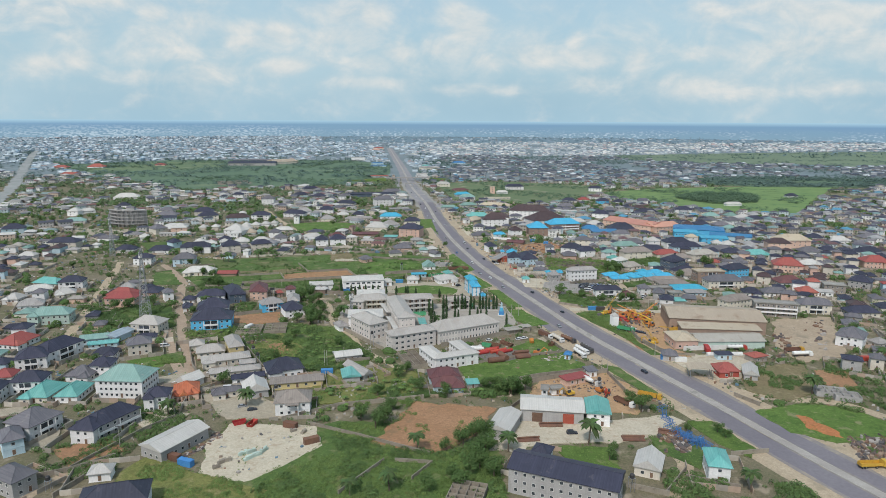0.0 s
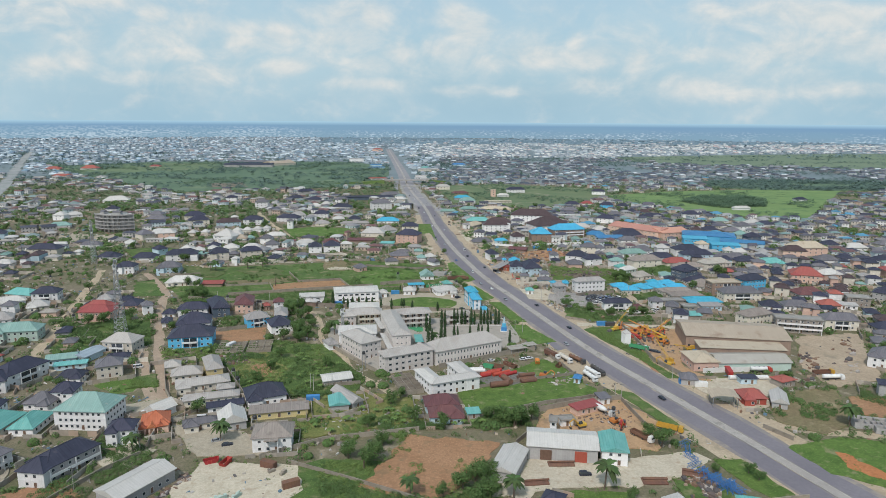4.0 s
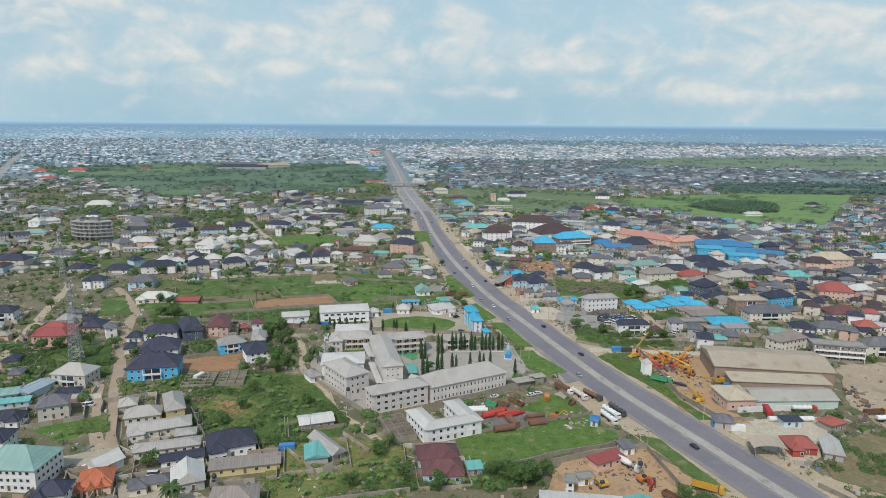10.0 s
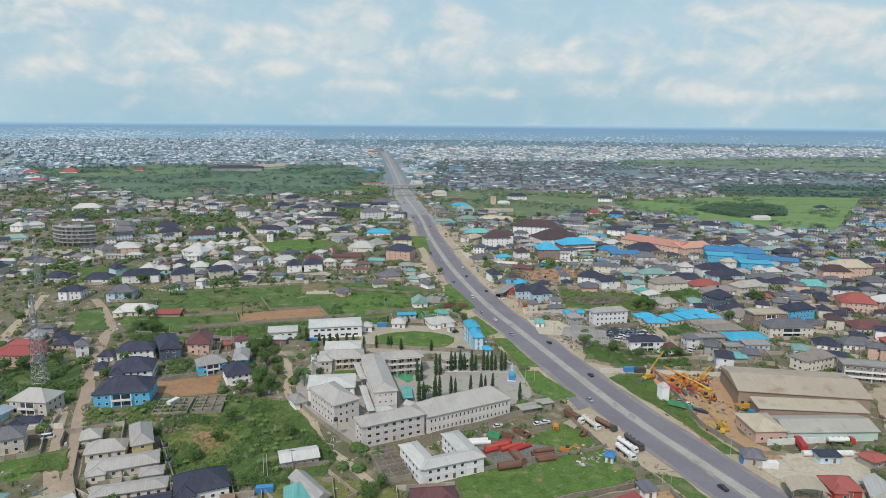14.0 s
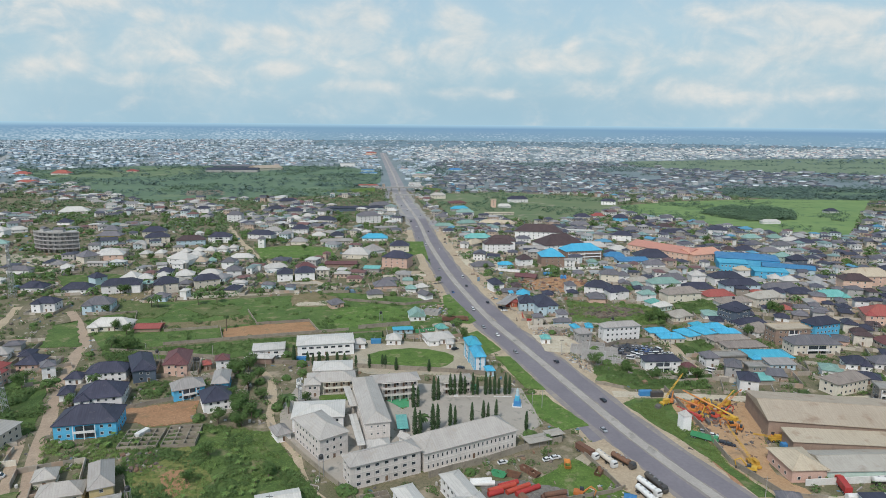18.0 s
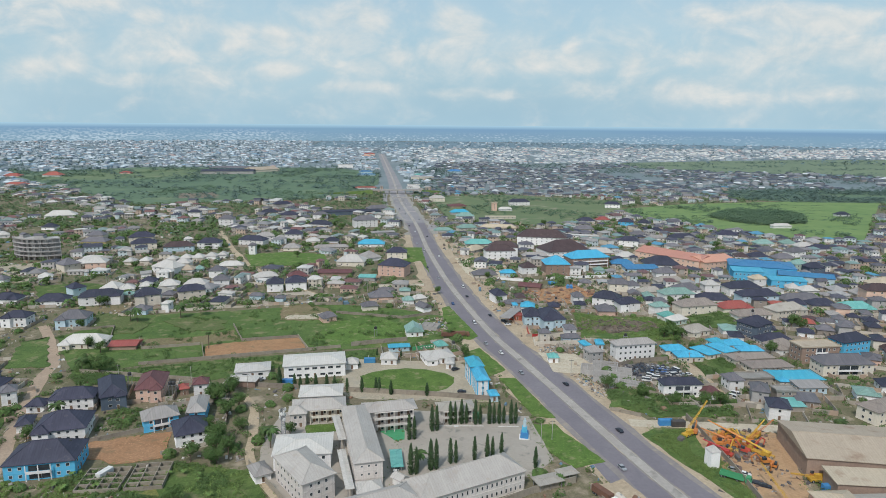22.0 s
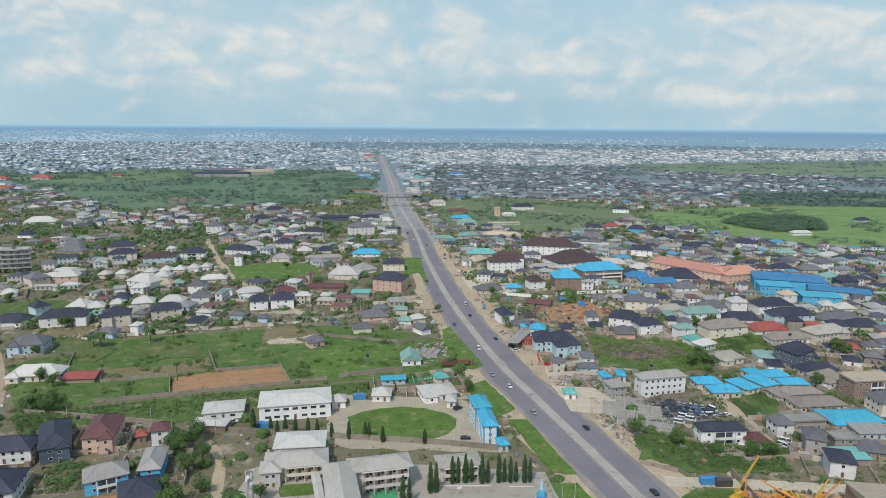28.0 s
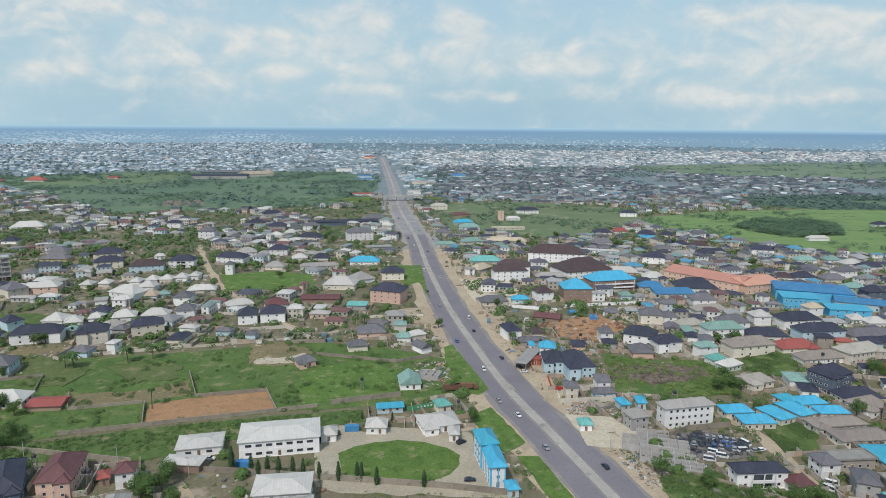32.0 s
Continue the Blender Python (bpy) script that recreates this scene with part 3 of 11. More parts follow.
def ribbon(name, pts, o0, o1, z, material, label, category, thick=0.5, rag=0.0, kind="structure", step=12.0, start=0, end=None):
    """A strip along a line, from offset o0 to o1 to its right side."""
    line = smooth(pts, step)[start:end]
    bm = bmesh.new()
    prev = None
    for i, p in enumerate(line):
        t = (line[min(i + 1, len(line) - 1)] - line[max(i - 1, 0)]).normalized()
        r = Vector((t.y, -t.x))
        j0 = rag * noise.noise((p.x * 0.05, p.y * 0.05, o0))
        j1 = rag * noise.noise((p.x * 0.05, p.y * 0.05, o1 + 7))
        a, b = p + r * (o0 + j0), p + r * (o1 + j1)
        row = [bm.verts.new((a.x, a.y, z - thick)), bm.verts.new((a.x, a.y, z)), bm.verts.new((b.x, b.y, z)), bm.verts.new((b.x, b.y, z - thick))]
        if prev:
            for k in range(3):
                bm.faces.new((prev[k], prev[k + 1], row[k + 1], row[k]))
        prev = row
    bmesh.ops.recalc_face_normals(bm, faces=bm.faces)
    return tagged(new(name, mesh_of(name, bm, material)), label, category, kind=kind)


PATCHES = []


def inside(x, y, poly):
    c = False
    for (x0, y0), (x1, y1) in zip(poly, poly[1:] + poly[:1]):
        if (y0 > y) != (y1 > y) and x < (x1 - x0) * (y - y0) / (y1 - y0) + x0:
            c = not c
    return c


LAYER = [0]


def patch(kind_, poly, label, material, rag=1.0, z=None, block=True):
    """A lot of ground of its own cover: a thin slab over the ground sheet, with an uneven rim."""
    LAYER[0] += 1
    z = z or 0.03 + 0.006 * LAYER[0]
    pts = []
    for (x0, y0), (x1, y1) in zip(poly, poly[1:] + poly[:1]):
        n = max(1, int(math.hypot(x1 - x0, y1 - y0) / 2.5))
        for k in range(n):
            x, y = x0 + (x1 - x0) * k / n, y0 + (y1 - y0) * k / n
            pts.append((x + rag * 1.6 * noise.noise((x * 0.16, y * 0.16, LAYER[0])), y + rag * 1.6 * noise.noise((x * 0.16, y * 0.16, LAYER[0] + 50))))
    bm = bmesh.new()
    top = [bm.verts.new((x, y, z)) for x, y in pts]
    low = [bm.verts.new((x, y, -0.2)) for x, y in pts]
    f = bm.faces.new(top)
    for i in range(len(top)):
        bm.faces.new((low[i], low[(i + 1) % len(top)], top[(i + 1) % len(top)], top[i]))
    bmesh.ops.triangulate(bm, faces=[f])
    bmesh.ops.recalc_face_normals(bm, faces=bm.faces)
    if block:
        PATCHES.append(poly)
    return tagged(new(kind_, mesh_of(kind_, bm, material)), label, "ground", kind="structure")


def fence(x0, y0, x1, y1, h=2.2, material=None, label="weathered concrete block perimeter wall with piers"):
    """A block wall with piers."""
    L = math.hypot(x1 - x0, y1 - y0)
    f = thing("perimeter_wall", x0, y0, 0, math.degrees(math.atan2(y1 - y0, x1 - x0)), label, "wall")
    f["kind"] = "structure"
    bm = bmesh.new()
    box(bm, 0, -0.11, -0.3, L, 0.11, h)
    box(bm, -0.05, -0.17, h, L + 0.05, 0.17, h + 0.1)
    n = max(1, round(L / 4))
    for k in range(n + 1):
        u = L * k / n
        box(bm, u - 0.18, -0.2, -0.3, u + 0.18, 0.2, h + 0.06)
    part("wall_panel", bm, material or BLOCK, f)
    return f


# ---------- plants ----------
def leaf_quads(bm, c, r, n, size, rng, squash=0.8, mi=0):
    """Small three-cornered leaf clumps over the skin of a rounded mass."""
    for _ in range(2 * n):
        v = Vector((rng.gauss(0, 1), rng.gauss(0, 1), rng.gauss(0, 1))).normalized()
        p = Vector(c) + Vector((v.x * r, v.y * r, v.z * r * squash)) * rng.uniform(0.55, 1.05)
        nrm = (v + Vector((rng.uniform(-.6, .6), rng.uniform(-.6, .6), rng.uniform(-.2, .9)))).normalized()
        q = nrm.to_track_quat("Z", "Y")
        s = size * rng.uniform(0.5, 1.1)
        a = rng.uniform(0, math.tau)
        ca, sa = math.cos(a), math.sin(a)
        vs = [bm.verts.new(p + q @ Vector(((ca * i - sa * j) * s, (sa * i + ca * j) * s * 0.8, k * s))) for i, j, k in ((-.55, -.3, -.1), (.55, -.25, .05), (-.05, .6, .0))]
        bm.faces.new(vs).material_index = mi


TREES = {}


def tree_kind(key):
    """One of a few model trees, kept as meshes: trunk with limbs, crown of leaf clumps."""
    if key in TREES:
        return TREES[key]
    rng = random.Random(hash_of(key))
    form = key[0]
    tb, cb = bmesh.new(), bmesh.new()
    if form == "round":
        H, R = key[2], key[3]
        z0 = H * 0.32
        tube(tb, (0, 0, -0.3), (0.1, 0, z0 + 0.5), 0.28, 0.18)
        for k in range(8):
            a, e = rng.uniform(0, math.tau), rng.uniform(0.35, 1.0)
            rr = R * rng.uniform(0.35, 0.75)
            tip = Vector((math.cos(a) * rr, math.sin(a) * rr, z0 + (H - z0) * rng.uniform(0.2, 0.85)))
            tube(tb, (0.05, 0, z0 * rng.uniform(0.7, 1.1)), tip, 0.11, 0.04, n=5)
            leaf_quads(cb, tip, R * rng.uniform(0.36, 0.6), 75, 0.56, rng)
        leaf_quads(cb, (0, 0, z0 + (H - z0) * 0.55), R * 0.62, 130, 0.6, rng, 0.9)
    elif form == "cypress":
        H, R = key[2], key[3]
        tube(tb, (0, 0, -0.3), (0, 0, H * 0.9), 0.14, 0.03, n=6)
        for k in range(34):
            f = (k + 0.5) / 34
            r = R * min(1.0, 0.55 + 1.6 * f) * (1 - f) ** 0.55 * rng.uniform(0.8, 1.15)
            leaf_quads(cb, (rng.uniform(-.12, .12), rng.uniform(-.12, .12), 0.5 + f * (H - 0.6)), r * 0.9, 30, 0.5, rng, 1.5)
    elif form == "palm":
        H, R = key[2], key[3]
        lean = rng.uniform(-.5, .5)
        tube(tb, (0, 0, -0.3), (lean * .5, 0, H * 0.5), 0.26, 0.2)
        tube(tb, (lean * .5, 0, H * 0.5), (lean, 0, H), 0.2, 0.22)
        for k in range(32):
            a = k * 2.4 + rng.uniform(-.2, .2)
            up = rng.uniform(-0.25, 0.9)
            L = R * rng.uniform(0.85, 1.1)
            prev = None
            for s in range(6):
                t = s / 5
                rr = L * t * (1 - 0.18 * t)
                z = H + L * (up * t - (0.55 + 0.35 * up) * t * t)
                c = Vector((lean + math.cos(a) * rr, math.sin(a) * rr, z))
                side = Vector((-math.sin(a), math.cos(a), -0.35)) * (0.72 * math.sin(math.pi * (0.12 + 0.86 * t)))
                side2 = Vector((math.sin(a), -math.cos(a), -0.35)) * (0.72 * math.sin(math.pi * (0.12 + 0.86 * t)))
                row = (cb.verts.new(c + side), cb.verts.new(c), cb.verts.new(c + side2))
                if prev:
                    cb.faces.new((prev[0], prev[1], row[1], row[0]))
                    cb.faces.new((prev[1], prev[2], row[2], row[1]))
                prev = row
    elif form == "banana":
        H = key[2]
        tube(tb, (0, 0, -0.2), (0, 0, H * 0.55), 0.14, 0.1, n=6)
        for k in range(9):
            a = k * 2.4
            L = H * 0.6
            prev = None
            for s in range(4):
                t = s / 3
                c = Vector((math.cos(a) * L * t * 0.9, math.sin(a) * L * t * 0.9, H * 0.55 + L * (1.1 * t - 1.0 * t * t)))
                sd = Vector((-math.sin(a), math.cos(a), 0)) * 0.38 * math.sin(math.pi * (0.15 + 0.75 * t))
                row = (cb.verts.new(c + sd), cb.verts.new(c - sd))
                if prev:
                    cb.faces.new((prev[0], prev[1], row[1], row[0]))
                prev = row
    leaf = {"round": CROWN, "cypress": CYPRESS, "palm": PALM, "banana": SCRUB}[form]
    TREES[key] = (mesh_of("trunk", tb, BARK), mesh_of("crown", cb, leaf))
    return TREES[key]


def hash_of(key):
    n = 7
    for c in str(key):
        n = (n * 31 + ord(c)) % 100003
    return n


TREE_LABEL = dict(round="broad-crowned dark green tree with gaps between leaf clumps", cypress="tall slender dark green column-shaped conifer", palm="feathery oil palm with drooping fronds", banana="young banana plant with wide light green leaves")


def tree(form, x, y, H, R, s=1.0, group="", variant=None):
    rng = random.Random(int(x * 7 + y * 13))
    v = rng.randrange(4) if variant is None else variant
    a, b = tree_kind((form, v, H, R))
    t = thing(dict(round="tree", cypress="cypress_tree", palm="palm_tree", banana="banana_plant")[form], x, y, 0, rng.uniform(0, 360), TREE_LABEL[form], "palm" if form == "palm" else "tree", group)
    t.scale = (s, s, s * rng.uniform(0.92, 1.1))
    part("trunk", a, None, t)
    part("crown", b, None, t)
    return t


def scrub(name, poly, n, r0, r1, material, label, seed, keep=0.0, leaf=0.8, quads=11, clear=0):
    """Bushes and weeds over a lot, as one mesh of leafy tufts."""
    rng = random.Random(seed)
    xs, ys = [p[0] for p in poly], [p[1] for p in poly]
    V, F = [], []
    made = tries = 0
    while made < n and tries < n * 6:
        tries += 1
        x, y = rng.uniform(min(xs), max(xs)), rng.uniform(min(ys), max(ys))
        if not inside(x, y, poly) or noise.noise((x * 0.035, y * 0.035, seed)) < keep or (clear and not clear_at(x, y, clear)):
            continue
        made += 1
        r = rng.uniform(r0, r1)
        sq = rng.uniform(0.6, 1.0)
        for _ in range(quads):
            v = Vector((rng.gauss(0, 1), rng.gauss(0, 1), rng.gauss(0.4, 0.8))).normalized()
            p = Vector((x + v.x * r, y + v.y * r, max(0.15, r * 0.35 + v.z * r * sq)))
            q = (v + Vector((rng.uniform(-.5, .5), rng.uniform(-.5, .5), rng.uniform(0, .9)))).normalized().to_track_quat("Z", "Y")
            s = leaf * r * rng.uniform(0.55, 1.0)
            i = len(V)
            for u, w, k in ((-.55, -.35, -.1), (.25, -.55, .06), (.6, .25, -.1), (-.2, .55, .08)):
                V.append(p + q @ Vector((u * s, w * s, k * s)))
            F.append((i, i + 1, i + 2, i + 3))
    me = bpy.data.meshes.new(name)
    me.from_pydata(V, [], F)
    me.materials.append(material)
    return tagged(new(name, me), label, "vegetation", kind="stuff")


def clear_at(x, y, r):
    return free(x, y, r) and road_far(x, y) > 18

# ---------- ground and roads ----------
ROAD_LINE = [(-286, 2960), (-268, 2800), (-132, 1702), (-85, 1290), (-42, 1004), (-21, 832), (0, 691), (15, 614), (29, 551), (43, 505), (57, 459), (81, 382), (104, 325), (122, 281), (138, 239), (156, 196), (200, 95), (270, -80), (400, -400)]
ROAD_SMOOTH = [p for p in smooth(ROAD_LINE, 20) if p.y < 4600]


def road_far(x, y):
    return min(math.hypot(p.x - x, p.y - y) for p in ROAD_SMOOTH)


def road_place(y, off):
    """A point on the highway at y, off metres to its west side, and the heading of the road."""
    for p, q in zip(ROAD_SMOOTH, ROAD_SMOOTH[1:]):
        if q.y <= y <= p.y:
            t = (q - p).normalized()
            c = p + (q - p) * ((p.y - y) / (p.y - q.y))
            r = Vector((t.y, -t.x))
            return c.x + r.x * off, c.y + r.y * off, math.degrees(math.atan2(t.y, t.x))


def ground():
    bm = bmesh.new()
    xs = [-4950, -3000, -1500, -700, -300, 0, 300, 700, 1500, 3000, 4950]
    ys = [-4800, -2000, -500, 0, 300, 700, 1300, 2200, 3500, 4990]
    g = [[bm.verts.new((x, y, 0)) for x in xs] for y in ys]
    for j in range(len(ys) - 1):
        for i in range(len(xs) - 1):
            bm.faces.new((g[j][i], g[j][i + 1], g[j + 1][i + 1], g[j + 1][i]))
    m = mat("town_ground", (0.232, 0.190, 0.138), (0.128, 0.128, 0.066), 0.95, scale=0.04, fine=0.5, vary=0, stain=(0.33, 0.275, 0.205), stain_at=0.56, grit=0.5)
    tagged(new("ground", mesh_of("ground", bm, m)), "flat sandy and weedy ground of a low-rise town", "ground", kind="structure")


ground()


def backdrop():
    """Glowing distance beyond the far town: woods and pale roofs in painted haze up to the skyline."""
    bm = bmesh.new()
    rows = []
    for k in range(0, 97):
        a = math.tau * k / 96
        x, y = 4850 * math.sin(a), 120 + 4850 * math.cos(a)
        rows.append((bm.verts.new((x, y, -5)), bm.verts.new((x, y, 117))))
    for p, q in zip(rows, rows[1:]):
        bm.faces.new((p[0], q[0], q[1], p[1]))
    m = bpy.data.materials.new("far_distance")
    m.use_nodes = True
    nt = m.node_tree
    N, L = nt.nodes, nt.links
    N.clear()
    out, em = N.new("ShaderNodeOutputMaterial"), N.new("ShaderNodeEmission")
    tc, mp = N.new("ShaderNodeTexCoord"), N.new("ShaderNodeMapping")
    mp.inputs["Scale"].default_value = (0.050, 0.050, 0.13)
    L.new(tc.outputs["Object"], mp.inputs[0])
    n1, n2 = N.new("ShaderNodeTexNoise"), N.new("ShaderNodeTexNoise")
    n1.inputs["Scale"].default_value, n1.inputs["Detail"].default_value = 1.0, 2
    mp2 = N.new("ShaderNodeMapping")
    mp2.inputs["Scale"].default_value = (0.0016, 0.0016, 0.018)
    L.new(tc.outputs["Object"], mp2.inputs[0])
    n2.inputs["Scale"].default_value, n2.inputs["Detail"].default_value = 1.0, 4
    L.new(mp.outputs[0], n1.inputs["Vector"])
    L.new(mp2.outputs[0], n2.inputs["Vector"])
    sep = N.new("ShaderNodeSeparateXYZ")
    L.new(tc.outputs["Object"], sep.inputs[0])
    def ramp(v, lo, hi, t0=0.0, t1=1.0):
        n = N.new("ShaderNodeMapRange")
        for i, k in ((1, lo), (2, hi), (3, t0), (4, t1)):
            n.inputs[i].default_value = k
        L.new(v, n.inputs[0])
        return n.outputs[0]
    def mix(f, a, b):
        n = N.new("ShaderNodeMix")
        n.data_type = "RGBA"
        L.new(f, n.inputs[0])
        for s, v in ((n.inputs[6], a), (n.inputs[7], b)):
            if isinstance(v, tuple):
                s.default_value = (*v, 1)
            else:
                L.new(v, s)
        return n.outputs[2]
    def mul(a, b):
        n = N.new("ShaderNodeMath")
        n.operation = "MULTIPLY"
        L.new(a, n.inputs[0])
        L.new(b, n.inputs[1])
        return n.outputs[0]
    # emission tones carry the haze and melt into the sky at the top
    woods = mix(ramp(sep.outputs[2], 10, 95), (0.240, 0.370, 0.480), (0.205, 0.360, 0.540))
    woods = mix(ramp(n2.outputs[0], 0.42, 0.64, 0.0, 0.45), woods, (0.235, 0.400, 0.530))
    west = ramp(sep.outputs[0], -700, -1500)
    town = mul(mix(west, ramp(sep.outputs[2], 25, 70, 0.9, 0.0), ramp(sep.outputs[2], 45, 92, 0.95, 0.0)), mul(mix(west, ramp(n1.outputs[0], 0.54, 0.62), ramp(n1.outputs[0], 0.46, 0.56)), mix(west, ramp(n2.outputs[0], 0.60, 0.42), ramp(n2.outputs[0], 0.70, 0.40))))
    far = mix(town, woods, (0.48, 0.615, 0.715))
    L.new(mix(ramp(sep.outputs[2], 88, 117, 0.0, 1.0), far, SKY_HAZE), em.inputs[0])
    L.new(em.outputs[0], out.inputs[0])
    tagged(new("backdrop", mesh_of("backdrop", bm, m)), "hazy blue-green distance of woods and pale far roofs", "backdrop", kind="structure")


backdrop()

# dual carriageway: two asphalt roads, raised paved median with kerbs, sandy shoulders
CUT = next(i for i, q in enumerate(smooth(ROAD_LINE, 12)) if q.y < 1020)
NEAR = next(i for i, q in enumerate(smooth(ROAD_LINE, 12)) if q.y < 930)
FARDUST = mat("far_dusty_earth", (0.345, 0.325, 0.29), (0.285, 0.275, 0.25), 0.95, scale=0.02, fine=0.2, vary=0, stain=(0.22, 0.23, 0.19), stain_at=0.55)
FARROAD = mat("far_worn_road", (0.285, 0.275, 0.285), (0.245, 0.235, 0.245), 0.95, scale=0.02, fine=0.3, vary=0, stain=(0.37, 0.345, 0.32), stain_at=0.56)
ribbon("road_shoulder", ROAD_LINE, -25.5, 22.0, 0.035, SAND, "dusty sandy shoulder beside the dual carriageway", "shoulder", rag=5.0, start=NEAR)
ribbon("road_shoulder", ROAD_LINE, -19.0, 17.0, 0.035, FARDUST, "pale dusty shoulder of the far highway", "shoulder", rag=7.0, end=NEAR + 1)
SLIP = [(-93, 1420), (-62, 1345), (-45, 1240), (-26, 1130), (-14, 1040), (-20, 960)]
ribbon("slip_road", SLIP, -5.5, 5.5, 0.09, FARROAD, "pale worn slip road beside the interchange", "road", rag=1.5)
ribbon("slip_road", [(-118, 1420), (-115, 1345), (-106, 1240), (-88, 1130), (-66, 1040)], -4.5, 4.5, 0.09, FARROAD, "pale worn slip road beside the interchange", "road", rag=1.5)
ribbon("road_west", ROAD_LINE, 2.0, 12.6, 0.075, ASPHALT, "worn purple-grey asphalt carriageway", "road", rag=0.6, start=CUT)
ribbon("road_east", ROAD_LINE, -12.8, -2.0, 0.075, ASPHALT, "worn purple-grey asphalt carriageway", "road", rag=0.6, start=CUT)
ribbon("road_far", ROAD_LINE, -13.0, 13.0, 0.075, FARROAD, "dusty pale far stretch of the highway", "road", rag=1.5, end=CUT + 1)
ribbon("road_edge", ROAD_LINE, 11.3, 13.6, 0.085, DUSTY, "dusty crumbling asphalt edge", "road", rag=1.8, start=CUT)
ribbon("road_edge", ROAD_LINE, -14.0, -11.6, 0.085, DUSTY, "dusty crumbling asphalt edge", "road", rag=1.8, start=CUT)
ribbon("road_edge", ROAD_LINE, 2.05, 3.1, 0.082, DUSTY, "sandy dust gathered along the median kerb", "road", rag=1.3, start=CUT)
ribbon("road_edge", ROAD_LINE, -3.1, -2.05, 0.082, DUSTY, "sandy dust gathered along the median kerb", "road", rag=1.3, start=CUT)
ribbon("median", ROAD_LINE, -1.85, 1.85, 0.22, MEDIAN, "raised pale paved median strip between the carriageways", "median")
ribbon("kerb", ROAD_LINE, 1.85, 2.05, 0.27, KERB, "concrete kerb of the median", "kerb")
ribbon("kerb", ROAD_LINE, -2.05, -1.85, 0.27, KERB, "concrete kerb of the median", "kerb")


LANES = [0]
TRACK = mat("tan_track", (0.43, 0.335, 0.25), (0.355, 0.27, 0.20), 0.95, scale=0.08, fine=0.7, vary=0.05, stain=(0.27, 0.215, 0.16), stain_at=0.57, grit=0.32)


def lane(name, pts, w, material=SAND, label="unpaved sandy lane between plots", rag=1.6, lift=0.0):
    LANES[0] += 1
    z = 0.038 + 0.0018 * LANES[0] + lift
    for a, b in zip(pts, pts[1:]):
        n = int(math.hypot(b[0] - a[0], b[1] - a[1]) / 8) + 1
        for k in range(n + 1):
            TAKEN.append((a[0] + (b[0] - a[0]) * k / n, a[1] + (b[1] - a[1]) * k / n, w / 2 + 0.5))
    return ribbon(name, pts, -w / 2, w / 2, z, material, label, "lane", rag=rag, step=5.0)


lane("lane", [(-127.5, 296.7), (-143.9, 331.2), (-164.2, 372.2), (-175.6, 397.9), (-194.4, 441.6), (-208.1, 476.0), (-215.0, 496.4), (-237.6, 530.7), (-260.0, 559.8)], 6.0, TRACK, rag=1.0)
lane("lane", [(-229.7, 362.2), (-244.1, 406.9), (-276.6, 497.0), (-301.8, 569.2)], 6.0, SAND)
lane("lane", [(82.0, 432.0), (88.0, 431.5), (110.0, 430.3), (150.0, 426.8), (182.0, 428.0), (213.1, 430.7)], 7.0, CREAM, "wide sandy access road off the highway")
lane("lane", [(127.8, 517.0), (133.6, 504.6), (135.6, 484.2), (135.7, 461.4)], 6.0, SAND)
lane("lane", [(-276.0, 933.8), (-244.8, 864.7), (-203.6, 782.0), (-160.6, 710.5), (-127.9, 670.8), (-96.7, 638.3), (-68.0, 600.5)], 6.0, SAND)
lane("lane", [(116.4, 701.8), (127.7, 661.2), (137.3, 632.2), (140.4, 592.7)], 6.0, YARD)
lane("lane", [(-260.4, 593.9), (-225.2, 601.3), (-156.9, 606.4), (-97.1, 624.8), (-71.4, 639.5)], 4.0, YARD)
lane("lane", [(-600.0, 800.0), (-729.8, 1023.3), (-807.5, 1164.9), (-967.8, 1429.5), (-1142.7, 1715.3), (-1460.3, 2238.4), (-1614.7, 2505.2)], 22.0, mat("far_left_road", (0.33, 0.335, 0.325), (0.27, 0.28, 0.275), 0.95, scale=0.01, fine=0.1, vary=0, stain=(0.20, 0.225, 0.205), stain_at=0.52), "pale distant highway through the far town", rag=9, lift=0.6)
lane("lane", [(-81.2, 301.1), (-63.6, 302.2), (-45.6, 301.9)], 5.0, YARD)
lane("lane", [(-100.5, 458.3), (-90.5, 444.8), (-82.6, 420.7), (-78.3, 400.0), (-69.5, 382.3), (-60.7, 370.6), (-50.0, 346.6), (-40.1, 335.0), (-27.7, 319.0)], 3.8, SAND, "narrow sandy footpath beside the school wall", 1.2)
lane("lane", [(-148.3, 193.0), (-146.7, 202.4), (-142.6, 212.3), (-137.1, 223.2), (-132.4, 231.8)], 4.5, SAND, "narrow walled sandy lane between plots", 1.0)
lane("lane", [(210.1, 854.5), (177.2, 783.8), (150.4, 711.2), (127.0, 702.3)], 5.0, SAND)
lane("lane", [(-205.4, 434.4), (-168.6, 363.6), (-149.9, 327.4), (-127.4, 290.6), (-118.1, 284.3), (-85.9, 275.7), (-60.7, 267.4)], 5.0, TRACK)
lane("lane", [(23.6, 234.0), (38.5, 253.3), (67.1, 252.8), (87.4, 256.8), (99.9, 265.1)], 8.0, CREAM, "pale concrete drive into the works yard")
lane("lane", [(78.0, 203.9), (90.0, 226.7), (86.7, 239.7)], 6.0, SAND)
lane("lane", [(140.7, 296.3), (155.2, 286.8), (179.5, 283.0), (195.1, 267.0)], 6.0, SAND)
lane("lane", [(20.6, 339.6), (35.7, 349.6), (55.9, 368.9), (73.6, 390.8)], 6.0, YARD)
